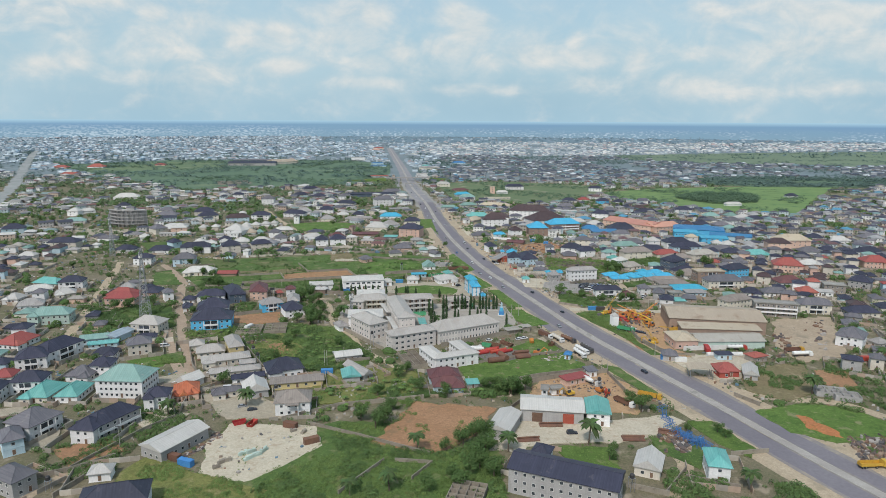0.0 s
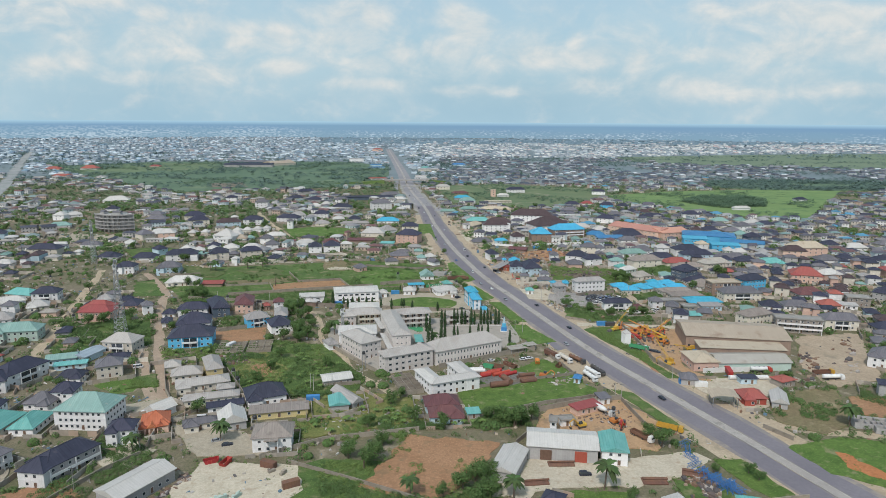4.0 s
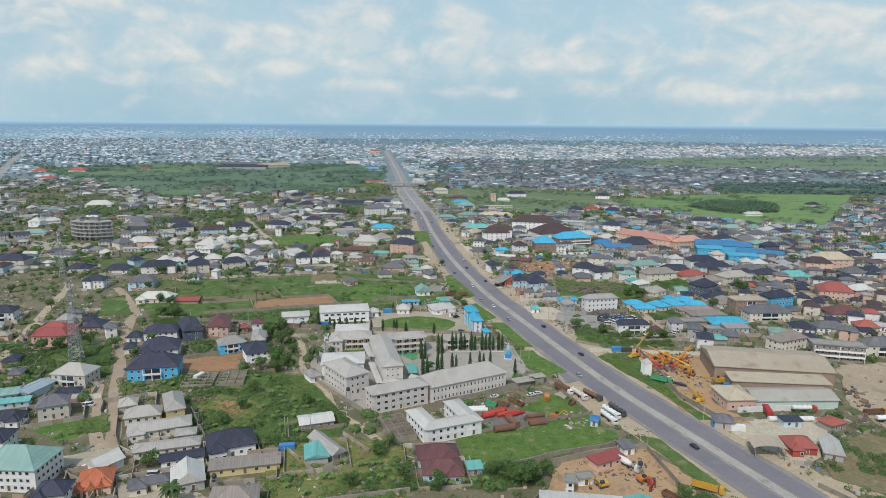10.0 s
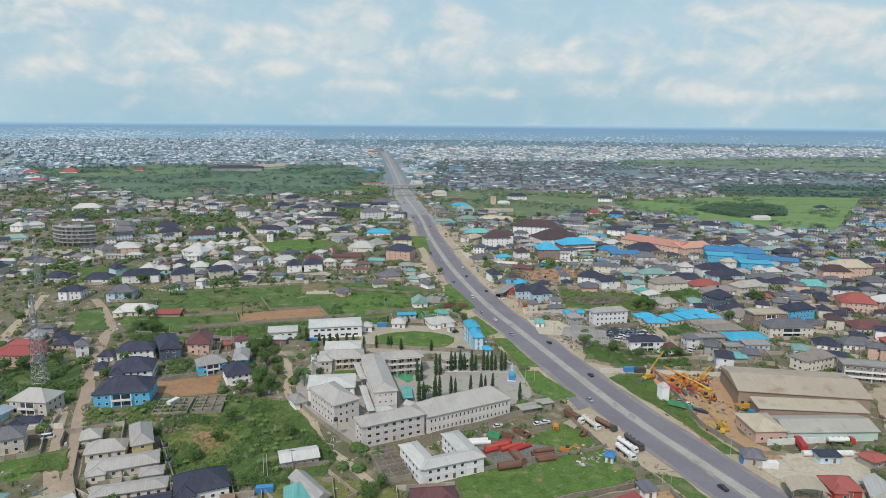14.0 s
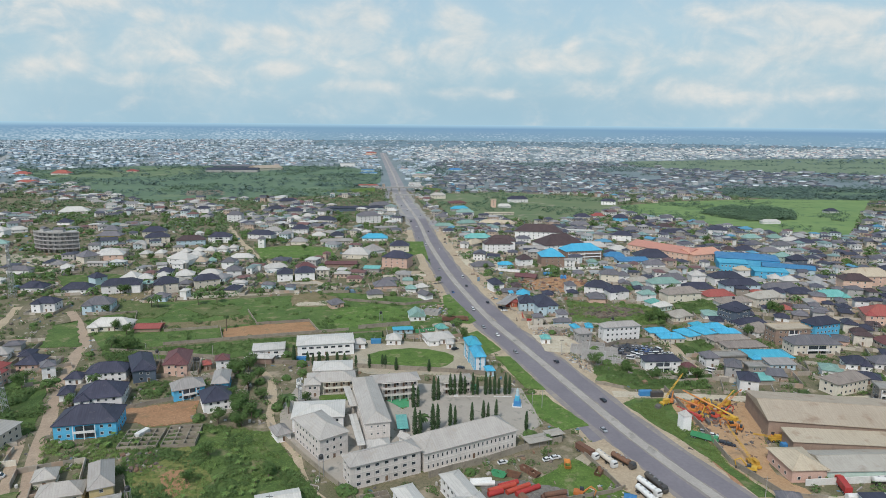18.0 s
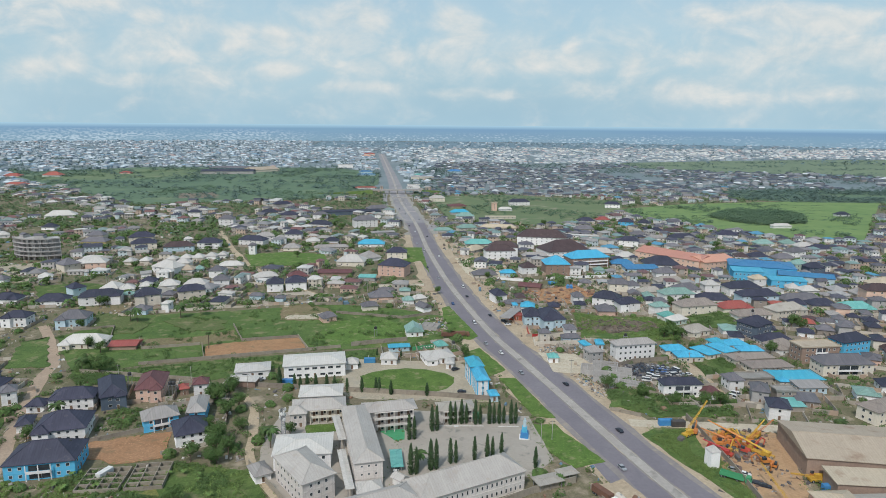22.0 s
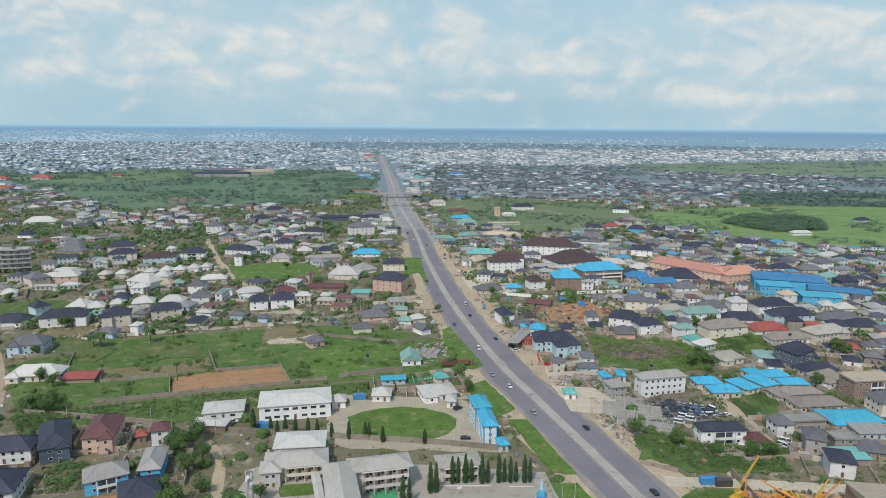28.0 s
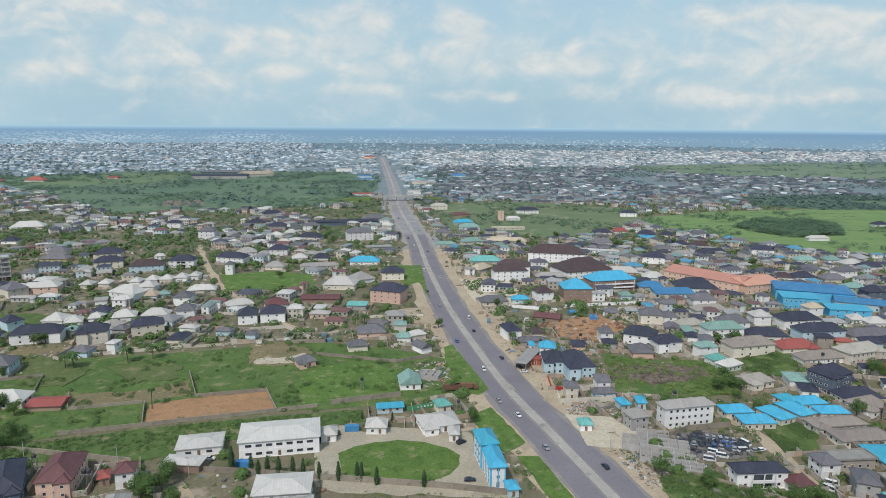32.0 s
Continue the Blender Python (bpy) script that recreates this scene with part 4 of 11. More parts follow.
lane("lane", [(-59.3, 510.2), (-37.3, 497.6), (-13.2, 501.0), (13.9, 504.6), (24.6, 485.0)], 6.0, YARD, "pale concrete drive round the lawn")
lane("lane", [(-229.3, 1248.2), (-173.1, 1346.6), (-98.7, 1389.6), (-7.7, 1409.0), (205.6, 1396.8), (377.1, 1364.2)], 10.0, FARDUST, "dusty cross road at the interchange")

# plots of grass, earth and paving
# blue-grey ground tones hold the haze of distance in the colour
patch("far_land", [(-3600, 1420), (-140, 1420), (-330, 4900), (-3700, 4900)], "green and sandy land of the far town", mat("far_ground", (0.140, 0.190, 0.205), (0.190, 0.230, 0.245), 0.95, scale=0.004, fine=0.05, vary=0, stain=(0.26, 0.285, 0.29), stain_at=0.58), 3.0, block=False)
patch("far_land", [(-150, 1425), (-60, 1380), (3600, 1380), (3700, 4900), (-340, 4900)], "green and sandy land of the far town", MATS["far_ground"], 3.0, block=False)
# wood floor blued further, haze put into its base tone
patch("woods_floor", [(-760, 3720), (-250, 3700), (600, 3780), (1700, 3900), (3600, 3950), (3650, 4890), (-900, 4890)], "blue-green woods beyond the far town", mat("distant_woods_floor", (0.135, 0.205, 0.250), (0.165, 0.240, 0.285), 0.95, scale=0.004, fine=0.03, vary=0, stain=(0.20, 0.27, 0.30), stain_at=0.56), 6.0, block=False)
patch("apron", [(58.0, 396.0), (66.0, 397.5), (73.0, 390.0), (76.5, 384.0), (71.0, 376.0), (64.0, 374.0), (61.0, 383.0)], "dark asphalt apron at the school turning", ASPHALT, 0.6, block=False)
patch("field", [(-227.0, 371.0), (-250.0, 440.0), (-240.4, 438.4), (-223.8, 444.7), (-204.0, 437.7), (-187.0, 398.7), (-205.0, 388.0), (-211.3, 373.6)], "dark green overgrown lot round the mast", FIELD, 1.4, block=False)
patch("field", [(-181.5, 329.1), (-171.2, 330.5), (-163.1, 336.0), (-153.7, 330.0), (-152.9, 318.4), (-162.1, 316.7)], "grassy lot beside the lane", LAWN, 1.2, block=False)
patch("earth", [(104.6, 368.0), (109.3, 371.4), (114.6, 353.7), (112.2, 347.3), (108.7, 350.6)], "bare orange bank beside the works wall", LATERITE, 1.0, block=False)
YARD_POLY = [(-55.5, 487.0), (-47.0, 497.2), (-23.4, 505.5), (8.9, 501.8), (13.0, 484.7), (21.7, 451.6), (-0.6, 452.4), (-39.4, 453.3), (-49.3, 457.5)]
patch("yard", YARD_POLY, "pale paved drive and yard round an oval lawn", YARD)
patch("lawn", [(-45.0, 481.8), (-39.4, 487.6), (-31.7, 491.2), (-21.2, 493.6), (-10.4, 492.0), (-0.9, 487.5), (4.2, 481.6), (4.1, 474.5), (0.4, 466.9), (-7.0, 461.9), (-19.5, 460.0), (-32.4, 461.5), (-41.0, 466.4)], "oval mown green lawn beside the church", LAWN, 0.4)
patch("field", [(-238.4, 537.9), (-221.9, 564.8), (-206.0, 585.1), (-153.0, 596.7), (-81.6, 618.0), (-32.0, 605.9), (11.1, 582.8), (15.8, 547.8), (-20.1, 529.6), (-79.6, 519.4), (-135.2, 503.7), (-166.3, 493.1), (-193.5, 477.7)], "wide grassy field with scattered weeds", FIELD)
patch("field", [(-193.5, 477.7), (-164.0, 489.2), (-134.0, 501.0), (-78.5, 515.3), (-40.7, 522.6), (-36.6, 511.1), (-57.7, 502.1), (-93.3, 490.6), (-120.9, 473.5), (-162.5, 472.1)], "strip of rank grass behind a block wall", FIELD)
patch("lawn", [(-83.3, 543.9), (-72.7, 575.1), (-49.2, 584.7), (-29.1, 572.7), (-25.5, 546.2), (-42.5, 535.3), (-68.4, 527.8)], "bright green grass plot", LAWN)
patch("earth", [(-135.7, 505.8), (-142.5, 525.7), (-123.2, 533.5), (-104.2, 538.3), (-91.5, 542.9), (-80.7, 520.6), (-106.0, 512.6)], "bare reddish earth plot inside a low wall", LATERITE)
patch("earth", [(-179.6, 519.3), (-181.6, 536.7), (-153.1, 541.2), (-136.1, 555.0), (-126.7, 538.8), (-144.9, 526.9)], "thin grass and earth plot", mat("thin_grass", (0.250, 0.190, 0.115), (0.175, 0.155, 0.080), 0.95, scale=0.06, fine=0.7, vary=0, stain=(0.30, 0.25, 0.16), stain_at=0.58, grit=0.6))
patch("earth", [(-119.7, 612.0), (-106.2, 619.0), (-81.4, 604.0), (-78.0, 580.0), (-95.0, 576.5), (-111.0, 577.0)], "bare brown earth plot below a white shell", MATS["thin_grass"], 1.6, block=False)
patch("earth", [(-109.6, 579.2), (-110.4, 588.5), (-96.0, 590.0), (-84.5, 597.1), (-79.6, 582.2)], "pale sand spread on a brown plot", CREAM, 1.6, block=False)
patch("earth", [(-250.2, 579.9), (-258.0, 603.0), (-232.4, 606.7), (-211.9, 585.3)], "brown bare ground in front of houses", MATS["thin_grass"], 2.0, block=False)
patch("lawn", [(27.4, 481.5), (36.2, 481.7), (49.6, 435.3), (40.2, 436.4)], "grass verge beside the highway", LAWN, 0.5)
patch("lawn", [(36.5, 428.5), (48.1, 428.8), (63.2, 397.4), (50.3, 392.5), (41.3, 405.2)], "grass verge beside the highway", LAWN, 0.5)
patch("lawn", [(9.3, 518.5), (19.7, 526.7), (32.4, 492.5), (23.3, 483.6), (17.5, 489.5)], "grass verge by the church gate", LAWN, 0.5)
patch("lawn", [(-3.5, 610.2), (1.6, 615.5), (20.1, 548.0), (14.1, 540.8), (0.1, 547.2)], "grass verge beside the highway", LAWN, 0.5)
patch("lawn", [(-57.0, 837.3), (-27.6, 839.2), (-15.6, 718.3), (-26.0, 772.0), (-38.1, 761.4)], "grass strip near the highway", LAWN, 0.5)
patch("lawn", [(79.1, 328.2), (88.7, 324.4), (101.6, 285.7), (94.5, 288.7)], "grass verge beside the works yard", FIELD, 0.6)
patch("lawn", [(102.6, 262.4), (113.8, 262.6), (122.2, 238.2), (116.9, 231.5), (108.2, 242.5)], "grass verge below the highway", LAWN, 0.6)
patch("lawn", [(81.9, 246.7), (94.5, 249.4), (103.2, 235.6), (93.9, 222.8), (83.0, 235.2)], "weedy ground beside the steel yard", FIELD, 0.6)
patch("lawn", [(136.7, 272.6), (163.3, 282.0), (181.2, 277.0), (192.1, 262.6), (179.7, 243.9), (157.4, 244.9), (143.1, 252.8)], "wide mown verge across the highway", LAWN)
patch("earth", [(152.6, 268.9), (157.1, 267.9), (164.7, 253.3), (161.3, 248.3), (155.4, 251.6)], "orange laterite spoil on the verge", mat("orange_spoil", (0.47, 0.185, 0.070), (0.40, 0.165, 0.075), 0.95, scale=0.15, fine=0.9, vary=0, stain=(0.28, 0.16, 0.08), stain_at=0.58, grit=0.4), 2.2)
patch("lawn", [(106.3, 425.0), (107.9, 410.0), (109.8, 394.4), (110.0, 365.2), (118.1, 343.3), (111.6, 343.2), (106.1, 366.2), (100.5, 381.0), (92.0, 399.0), (84.5, 420.5), (91.0, 426.5), (101.0, 426.0)], "weedy bank beside the machine yard", FIELD, 0.6)
patch("field", [(-80.2, 232.0), (-49.1, 259.4), (-26.7, 257.1), (0.1, 233.5), (18.6, 243.1), (19.3, 196.2), (-79.9, 194.3)], "dense green undergrowth", FIELD)
patch("earth", [(-33.1, 239.7), (-24.5, 259.8), (-17.0, 278.9), (20.7, 273.7), (12.0, 250.2), (0.1, 235.8), (-8.8, 232.1)], "cleared red-brown earth plot", LATERITE, 2.0)
patch("yard", [(-93.1, 214.4), (-98.5, 236.1), (-94.6, 254.7), (-57.9, 253.9), (-52.1, 237.0), (-73.2, 209.6)], "pale sandy builder's yard", CREAM, 1.4)
patch("yard", [(13.5, 233.8), (32.5, 263.7), (64.3, 261.6), (95.8, 267.8), (93.0, 251.8), (69.0, 241.7), (43.7, 241.2)], "sandy works yard before a warehouse", CREAM)
patch("field", [(42.2, 238.9), (63.9, 239.3), (64.0, 222.2), (45.2, 223.8)], "grass plot in the works yard", LAWN)
patch("yard", [(115.7, 341.8), (167.6, 347.8), (157.6, 317.3), (138.4, 305.8), (128.0, 316.6)], "pale fuel station forecourt", CREAM)
patch("field", [(4.3, 325.9), (20.6, 339.6), (50.8, 368.8), (60.7, 355.4), (71.8, 325.4), (60.6, 315.1), (21.8, 301.6), (6.1, 306.5)], "grassy storage plot with rubble", LAWN, 1.6)
patch("yard", [(106.5, 424.5), (122.0, 425.5), (148.5, 422.0), (136.1, 392.5), (125.6, 359.6), (134.3, 342.3), (120.6, 337.3), (113.9, 367.5), (106.1, 398.4)], "bare orange-sandy machine yard", mat("orange_sand", (0.47, 0.315, 0.185), (0.40, 0.255, 0.145), 0.95, scale=0.06, fine=0.6, vary=0, stain=(0.24, 0.17, 0.11), stain_at=0.56, grit=0.28), 1.6)
patch("earth", [(12.0, 351.5), (30.0, 352.0), (44.5, 346.0), (43.5, 336.5), (22.0, 328.0), (14.0, 338.0)], "oily bare ground under stored tanks", OILY, 1.6)
patch("earth", [(53.4, 381.0), (66.5, 384.0), (80.0, 352.0), (72.0, 334.0), (64.5, 347.4), (60.4, 358.5)], "bare sandy lorry park beside the highway", SAND, 1.6)
patch("earth", [(34.8, 284.3), (46.0, 308.2), (77.3, 320.2), (91.0, 295.2), (83.2, 267.5), (61.7, 272.8)], "sandy orange plant yard", MATS["orange_sand"], 1.6)
patch("yard", [(-15.8, 441.6), (37.4, 436.3), (42.8, 398.4), (32.9, 385.9), (2.7, 382.8), (-22.1, 377.7), (-19.5, 410.3)], "grey paved school courtyard", PAVING, 0.3)
patch("yard", [(-73.6, 411.8), (-46.0, 406.8), (-45.1, 393.7), (-70.2, 398.2)], "grey paved school yard", PAVING, 0.3)
patch("court", [(-30.7, 420.5), (-17.7, 423.3), (-17.1, 413.2), (-28.6, 410.1)], "small green sports court", GREENP, 0.1)
patch("earth", [(-147.6, 408.2), (-132.6, 412.9), (-117.2, 417.8), (-113.2, 404.8), (-111.0, 395.8), (-127.8, 391.1), (-143.4, 396.0)], "bare red earth garden plot", LATERITE, 1.8)
patch("field", [(-128.1, 367.2), (-103.1, 392.9), (-73.9, 387.0), (-43.8, 338.1), (-47.0, 309.0), (-79.4, 319.9), (-100.7, 319.4)], "overgrown green plot", FIELD)
patch("field", [(-228.8, 427.4), (-195.2, 428.4), (-173.7, 384.4), (-191.0, 390.6), (-227.2, 411.3)], "green thicket round the mast", FIELD)
patch("field", [(-234.4, 486.4), (-214.3, 489.3), (-242.5, 537.7), (-253.0, 526.0)], "weedy grass plot", FIELD, 1.8)
patch("field", [(89.3, 601.6), (114.3, 591.6), (159.3, 591.7), (147.1, 549.4), (111.4, 536.5), (83.9, 546.9)], "weedy plot with rubble", FIELD)
patch("meadow", [(274.1, 1175.2), (401.1, 1248.9), (574.4, 1293.0), (782.1, 1328.0), (476.6, 893.3), (410.5, 918.0), (361.9, 953.0), (317.0, 1031.9), (271.0, 1085.9)], "wide bright green meadow with ditches", MEADOW)
patch("field", [(-202.5, 792.9), (-161.4, 806.7), (-123.6, 797.7), (-108.4, 748.0), (-179.4, 740.3)], "green lawn among houses", LAWN)
patch("yard", [(97.2, 502.3), (113.0, 505.4), (127.2, 493.2), (122.5, 482.8), (102.7, 478.6), (94.5, 487.4)], "oily dark ground of a crowded car park", OILY)
patch("yard", [(53.7, 520.1), (74.0, 517.9), (85.7, 496.8), (75.8, 486.8), (58.1, 490.9)], "pale concrete forecourt", CREAM)
patch("earth", [(69.2, 664.7), (105.2, 679.7), (118.3, 654.5), (92.9, 624.8), (69.1, 629.1)], "orange earth building yard", LATERITE)
patch("earth", [(190.7, 322.7), (208.7, 323.0), (198.9, 297.5), (186.1, 304.1)], "bare orange earth plot", LATERITE)
patch("field", [(151.8, 321.8), (191.2, 334.8), (179.5, 297.1), (158.3, 282.5), (143.5, 296.3)], "overgrown weedy plot", MATS["thin_grass"])
patch("yard", [(213.2, 411.4), (254.4, 418.7), (221.2, 344.0), (191.2, 334.8), (189.0, 361.8)], "dusty cream-coloured machine yard", SAND, 2.0)
WOOD_LEFT = [(-1205.6, 1922.9), (-1053.4, 1812.1), (-882.0, 2008.3), (-572.0, 2037.9), (-325.5, 2061.4), (-180.6, 1865.1), (-150.0, 1553.0), (-195.0, 1300.5), (-306.0, 1237.0), (-406.6, 1209.8), (-489.0, 1174.7), (-624.3, 1295.0), (-777.8, 1443.3), (-946.3, 1576.4)]
# green floor lightened and turned bluish, with haze included in its tone
patch("woods_floor", WOOD_LEFT, "green bushland beyond the houses", mat("bushland", (0.092, 0.154, 0.100), (0.118, 0.178, 0.110), 0.95, scale=0.006, fine=0.06, vary=0, stain=(0.160, 0.205, 0.118), stain_at=0.57), 2.0)
patch("meadow", [(-848.5, 1520.8), (-971.8, 1674.0), (-948.6, 1887.8), (-718.9, 1978.1), (-564.4, 1932.7), (-611.8, 1711.2), (-745.9, 1637.3)], "pale green meadow in the bushland", mat("pale_meadow", (0.150, 0.195, 0.105), (0.115, 0.172, 0.092), 0.95, scale=0.008, fine=0.06, vary=0, stain=(0.195, 0.205, 0.135), stain_at=0.56), 6.0, block=False)
patch("earth", [(-462.3, 1262.0), (-493.2, 1341.1), (-436.6, 1363.9), (-402.7, 1280.2)], "bare brown earth at the edge of the bushland", mat("far_earth", (0.235, 0.190, 0.150), (0.185, 0.165, 0.125), 0.95, scale=0.02, fine=0.1, vary=0, stain=(0.13, 0.155, 0.10), stain_at=0.56), 6.0, block=False)
patch("earth", [(-156.9, 230.5), (-141.8, 242.3), (-128.0, 231.0), (-140.1, 215.1)], "brown garden earth between houses", LATERITE)
patch("yard", [(-119.4, 284.3), (-101.4, 291.2), (-83.3, 275.7), (-61.3, 270.3), (-74.1, 260.5), (-98.3, 258.4)], "pale sandy courtyard among houses", YARD)
patch("field", [(-123.6, 213.9), (-117.8, 226.1), (-95.2, 215.9), (-65.7, 204.7), (-68.5, 194.5), (-112.3, 193.7)], "yellowish weedy grass plot", mat("yellow_weeds", (0.20, 0.195, 0.065), (0.155, 0.175, 0.055), 0.95, scale=0.08, fine=0.8, vary=0, stain=(0.26, 0.22, 0.11), stain_at=0.56, grit=0.6))
patch("yard", [(-205.2, 265.6), (-192.3, 269.3), (-166.7, 253.3), (-158.4, 234.9), (-164.6, 230.3), (-180.2, 230.0)], "pale paved house compounds", YARD, block=False)
patch("yard", [(-452.0, 751.7), (-387.8, 736.6), (-369.0, 763.9), (-341.2, 738.9), (-328.8, 696.9), (-346.1, 670.9), (-392.2, 668.9)], "pale dusty ground round a building site", YARD, 2.0, block=False)
patch("earth", [(-122.0, 362.0), (-104.0, 372.0), (-86.0, 352.0), (-84.0, 335.0), (-100.0, 330.0), (-112.0, 346.0)], "thin dry ground among garden crops", MATS["yellow_weeds"], 2.6, block=False)
patch("earth", [(-106.6, 351.3), (-100.4, 357.8), (-92.5, 345.6), (-95.9, 336.9)], "bare orange earth among bushes", LATERITE, 2.0, block=False)
patch("yard", [(-136.9, 253.2), (-128.1, 270.5), (-122.2, 264.5), (-128.4, 249.8)], "sandy compound before a long house", CREAM, block=False)
patch("field", [(-71.9, 306.5), (-60.7, 318.0), (-40.7, 322.7), (-15.3, 313.4), (-10.6, 292.5), (-35.3, 283.9), (-60.5, 274.5)], "dry yellowish garden plot with debris", MATS["yellow_weeds"], 2.0, block=False)
patch("field", [(-235.3, 568.7), (-240.5, 586.7), (-212.6, 589.8), (-192.4, 562.0), (-196.0, 544.5), (-215.0, 546.8)], "dry brownish grass in the field", mat("dry_grass", (0.135, 0.150, 0.060), (0.095, 0.138, 0.045), 0.95, scale=0.05, fine=0.6, vary=0, stain=(0.20, 0.175, 0.10), stain_at=0.56, grit=0.6), 3.5, block=False)
patch("field", [(-186.2, 570.7), (-170.9, 578.5), (-145.9, 572.4), (-142.2, 555.8), (-164.1, 551.1)], "dry brownish grass in the field", MATS["dry_grass"], 3.5, block=False)
patch("field", [(93.6, 463.7), (104.7, 458.3), (136.8, 456.4), (131.5, 438.5), (92.7, 437.5), (81.9, 449.4)], "dark rank bushes beside a sandy road", FIELD, 1.6, block=False)
patch("yard", [(7.7, 783.3), (47.7, 788.0), (56.5, 739.4), (50.8, 704.7), (19.2, 709.0)], "pale concrete forecourts beside the highway", CREAM, 1.6, block=False)
patch("yard", [(1.9, 862.1), (27.9, 863.6), (34.6, 784.7), (10.9, 778.5)], "dusty sandy forecourts beside the highway", SAND, 2.0, block=False)
patch("yard", [(23.6, 701.5), (35.0, 691.0), (47.5, 616.8), (40.6, 601.0), (29.6, 644.5)], "dusty sandy forecourts beside the highway", SAND, 2.0, block=False)
patch("yard", [(-45.8, 687.3), (-14.3, 696.0), (-9.8, 655.1), (-38.8, 657.1)], "dusty building plot beside the highway", SAND, 2.0, block=False)
patch("yard", [(-133.8, 257.6), (-126.9, 267.2), (-116.4, 263.5), (-121.8, 250.1)], "pale sandy courtyard", YARD)
patch("yard", [(-152.3, 303.1), (-132.5, 310.9), (-127.5, 298.4), (-145.9, 296.3)], "pale paved drive", YARD)
patch("field", [(-160.0, 335.4), (-151.3, 340.3), (-142.9, 324.7), (-156.3, 322.3)], "green grass plot beside the lane", FIELD, 1.8)
GREEN_RIGHT = [(-35.6, 1320.6), (101.6, 1368.1), (304.1, 1280.5), (262.8, 1135.4), (135.1, 990.0), (71.7, 1025.1), (2.1, 1049.8)]
patch("field", GREEN_RIGHT, "rough green land with scattered buildings", mat("rough_land", (0.105, 0.160, 0.078), (0.150, 0.185, 0.098), 0.95, scale=0.015, fine=0.12, vary=0, stain=(0.255, 0.225, 0.165), stain_at=0.56))
FAR_GREEN = [(587.0, 2424.8), (966.7, 2588.0), (1355.3, 2726.9), (2334.2, 2972.8), (1486.1, 1937.1), (1168.7, 1901.1), (953.7, 1954.7), (741.8, 2013.9), (597.9, 2189.1)]
# meadow green dulled and paled: haze is in the base colour
patch("meadow", FAR_GREEN, "far pale green fields with clumps of trees", mat("far_meadow", (0.135, 0.190, 0.130), (0.165, 0.215, 0.138), 0.95, scale=0.006, fine=0.05, vary=0, stain=(0.115, 0.17, 0.11), stain_at=0.56), 2.0)
DARK_WOOD = [(557.3, 1483.6), (729.2, 1523.0), (909.8, 1492.7), (1119.1, 1488.9), (965.8, 1301.7), (773.0, 1286.6), (608.1, 1290.3), (517.7, 1335.9)]
patch("woods_floor", DARK_WOOD, "dark wooded ground beyond the meadow", MATS["bushland"], 2.0)
patch("field", [(138.2, 510.6), (155.6, 516.3), (160.3, 501.9), (151.9, 489.3), (138.0, 486.5)], "overgrown back garden", FIELD)
patch("field", [(166.6, 593.8), (198.3, 612.1), (204.5, 595.4), (183.8, 570.9), (162.2, 570.0)], "grassy back garden with bushes", FIELD)
patch("field", [(81.0, 465.5), (95.3, 470.8), (104.0, 468.2), (97.6, 447.7), (76.6, 447.0)], "rank grass beside a house", FIELD)
patch("earth", [(88.5, 577.6), (112.2, 584.5), (140.3, 579.7), (136.5, 565.9), (106.9, 557.1), (86.6, 563.9)], "brown heaps of cleared brush and rubble", mat("brush_heap", (0.135, 0.105, 0.085), (0.19, 0.15, 0.12), 0.95, scale=0.2, fine=1.5, vary=0, stain=(0.10, 0.12, 0.055), stain_at=0.56, grit=0.5), 1.6, block=False)
patch("field", [(-328.1, 658.1), (-289.9, 670.9), (-262.9, 658.7), (-246.6, 625.6), (-294.1, 612.5)], "weedy plots among houses", FIELD)

# ---------- the houses ----------
# near left, start of the flight
house(-155.2, 287.3, 22.5, 15.8, -2.1, 3, "e", "w", sh=2.8, gap=2.4, sides="fr")
house(-143.9, 249.3, 20.7, 10.8, 64.9, 2, "n", "g", bal=.95, sides="flr")
house(-110.1, 235.0, 22.7, 11.8, 62.4, 1, "w", "g", kind="gable", sh=4.5, pitch=.3, cat="shed", sides="flr")
house(-125.6, 284.2, 10.6, 10.8, 21.6, 1, "q", "p", sides="fr")
house(-133.4, 271.7, 9.8, 8.8, 10.6, 2, "n", "w", sides="fr")
house(-128.6, 295.8, 7.6, 9.8, -31.9, 1, "w", "w", kind="gable", win=1)
house(-185.5, 302.6, 12.2, 10.8, 1.2, 1, "d", "w", sides="fr")
house(-178.0, 308.1, 10.3, 8.8, 8.8, 2, "n", "w", sides="fr")
house(-191.0, 280.5, 12.5, 16.0, -3.0, 1, "t", "c", sides="fr")
house(-173.8, 246.1, 15.1, 13.8, 70.3, 2, "d", "w", sides="flr")
house(-202.3, 287.7, 14.1, 10.8, 8.7, 2, "n", "w", sides="fr")
house(-221.0, 318.5, 14.4, 12.8, 22.3, 2, "n", "w", sides="fr")
house(-216.4, 332.4, 22.3, 12.8, 72.0, 2, "n", "w", sides="flr")
house(-249.9, 349.5, 17.5, 12.8, 78.4, 1, "r", "w", sides="flr")
house(-256.3, 392.2, 23.7, 11.8, 12.4, 2, "e", "t", sides="fr")
house(-185.7, 375.7, 17.6, 11.8, -5.3, 2, "h", "c", sides="fr")
house(-174.6, 339.7, 11.8, 9.8, 26.0, 2, "d", "c", sides="fr")
house(-189.2, 331.4, 11.7, 7.8, 8.8, 1, "n", "w", sides="fr")
house(-198.5, 363.0, 9.0, 15.0, -14.0, 1, "l", "l", kind="gable", win=1, pitch=.25, cat="shed")
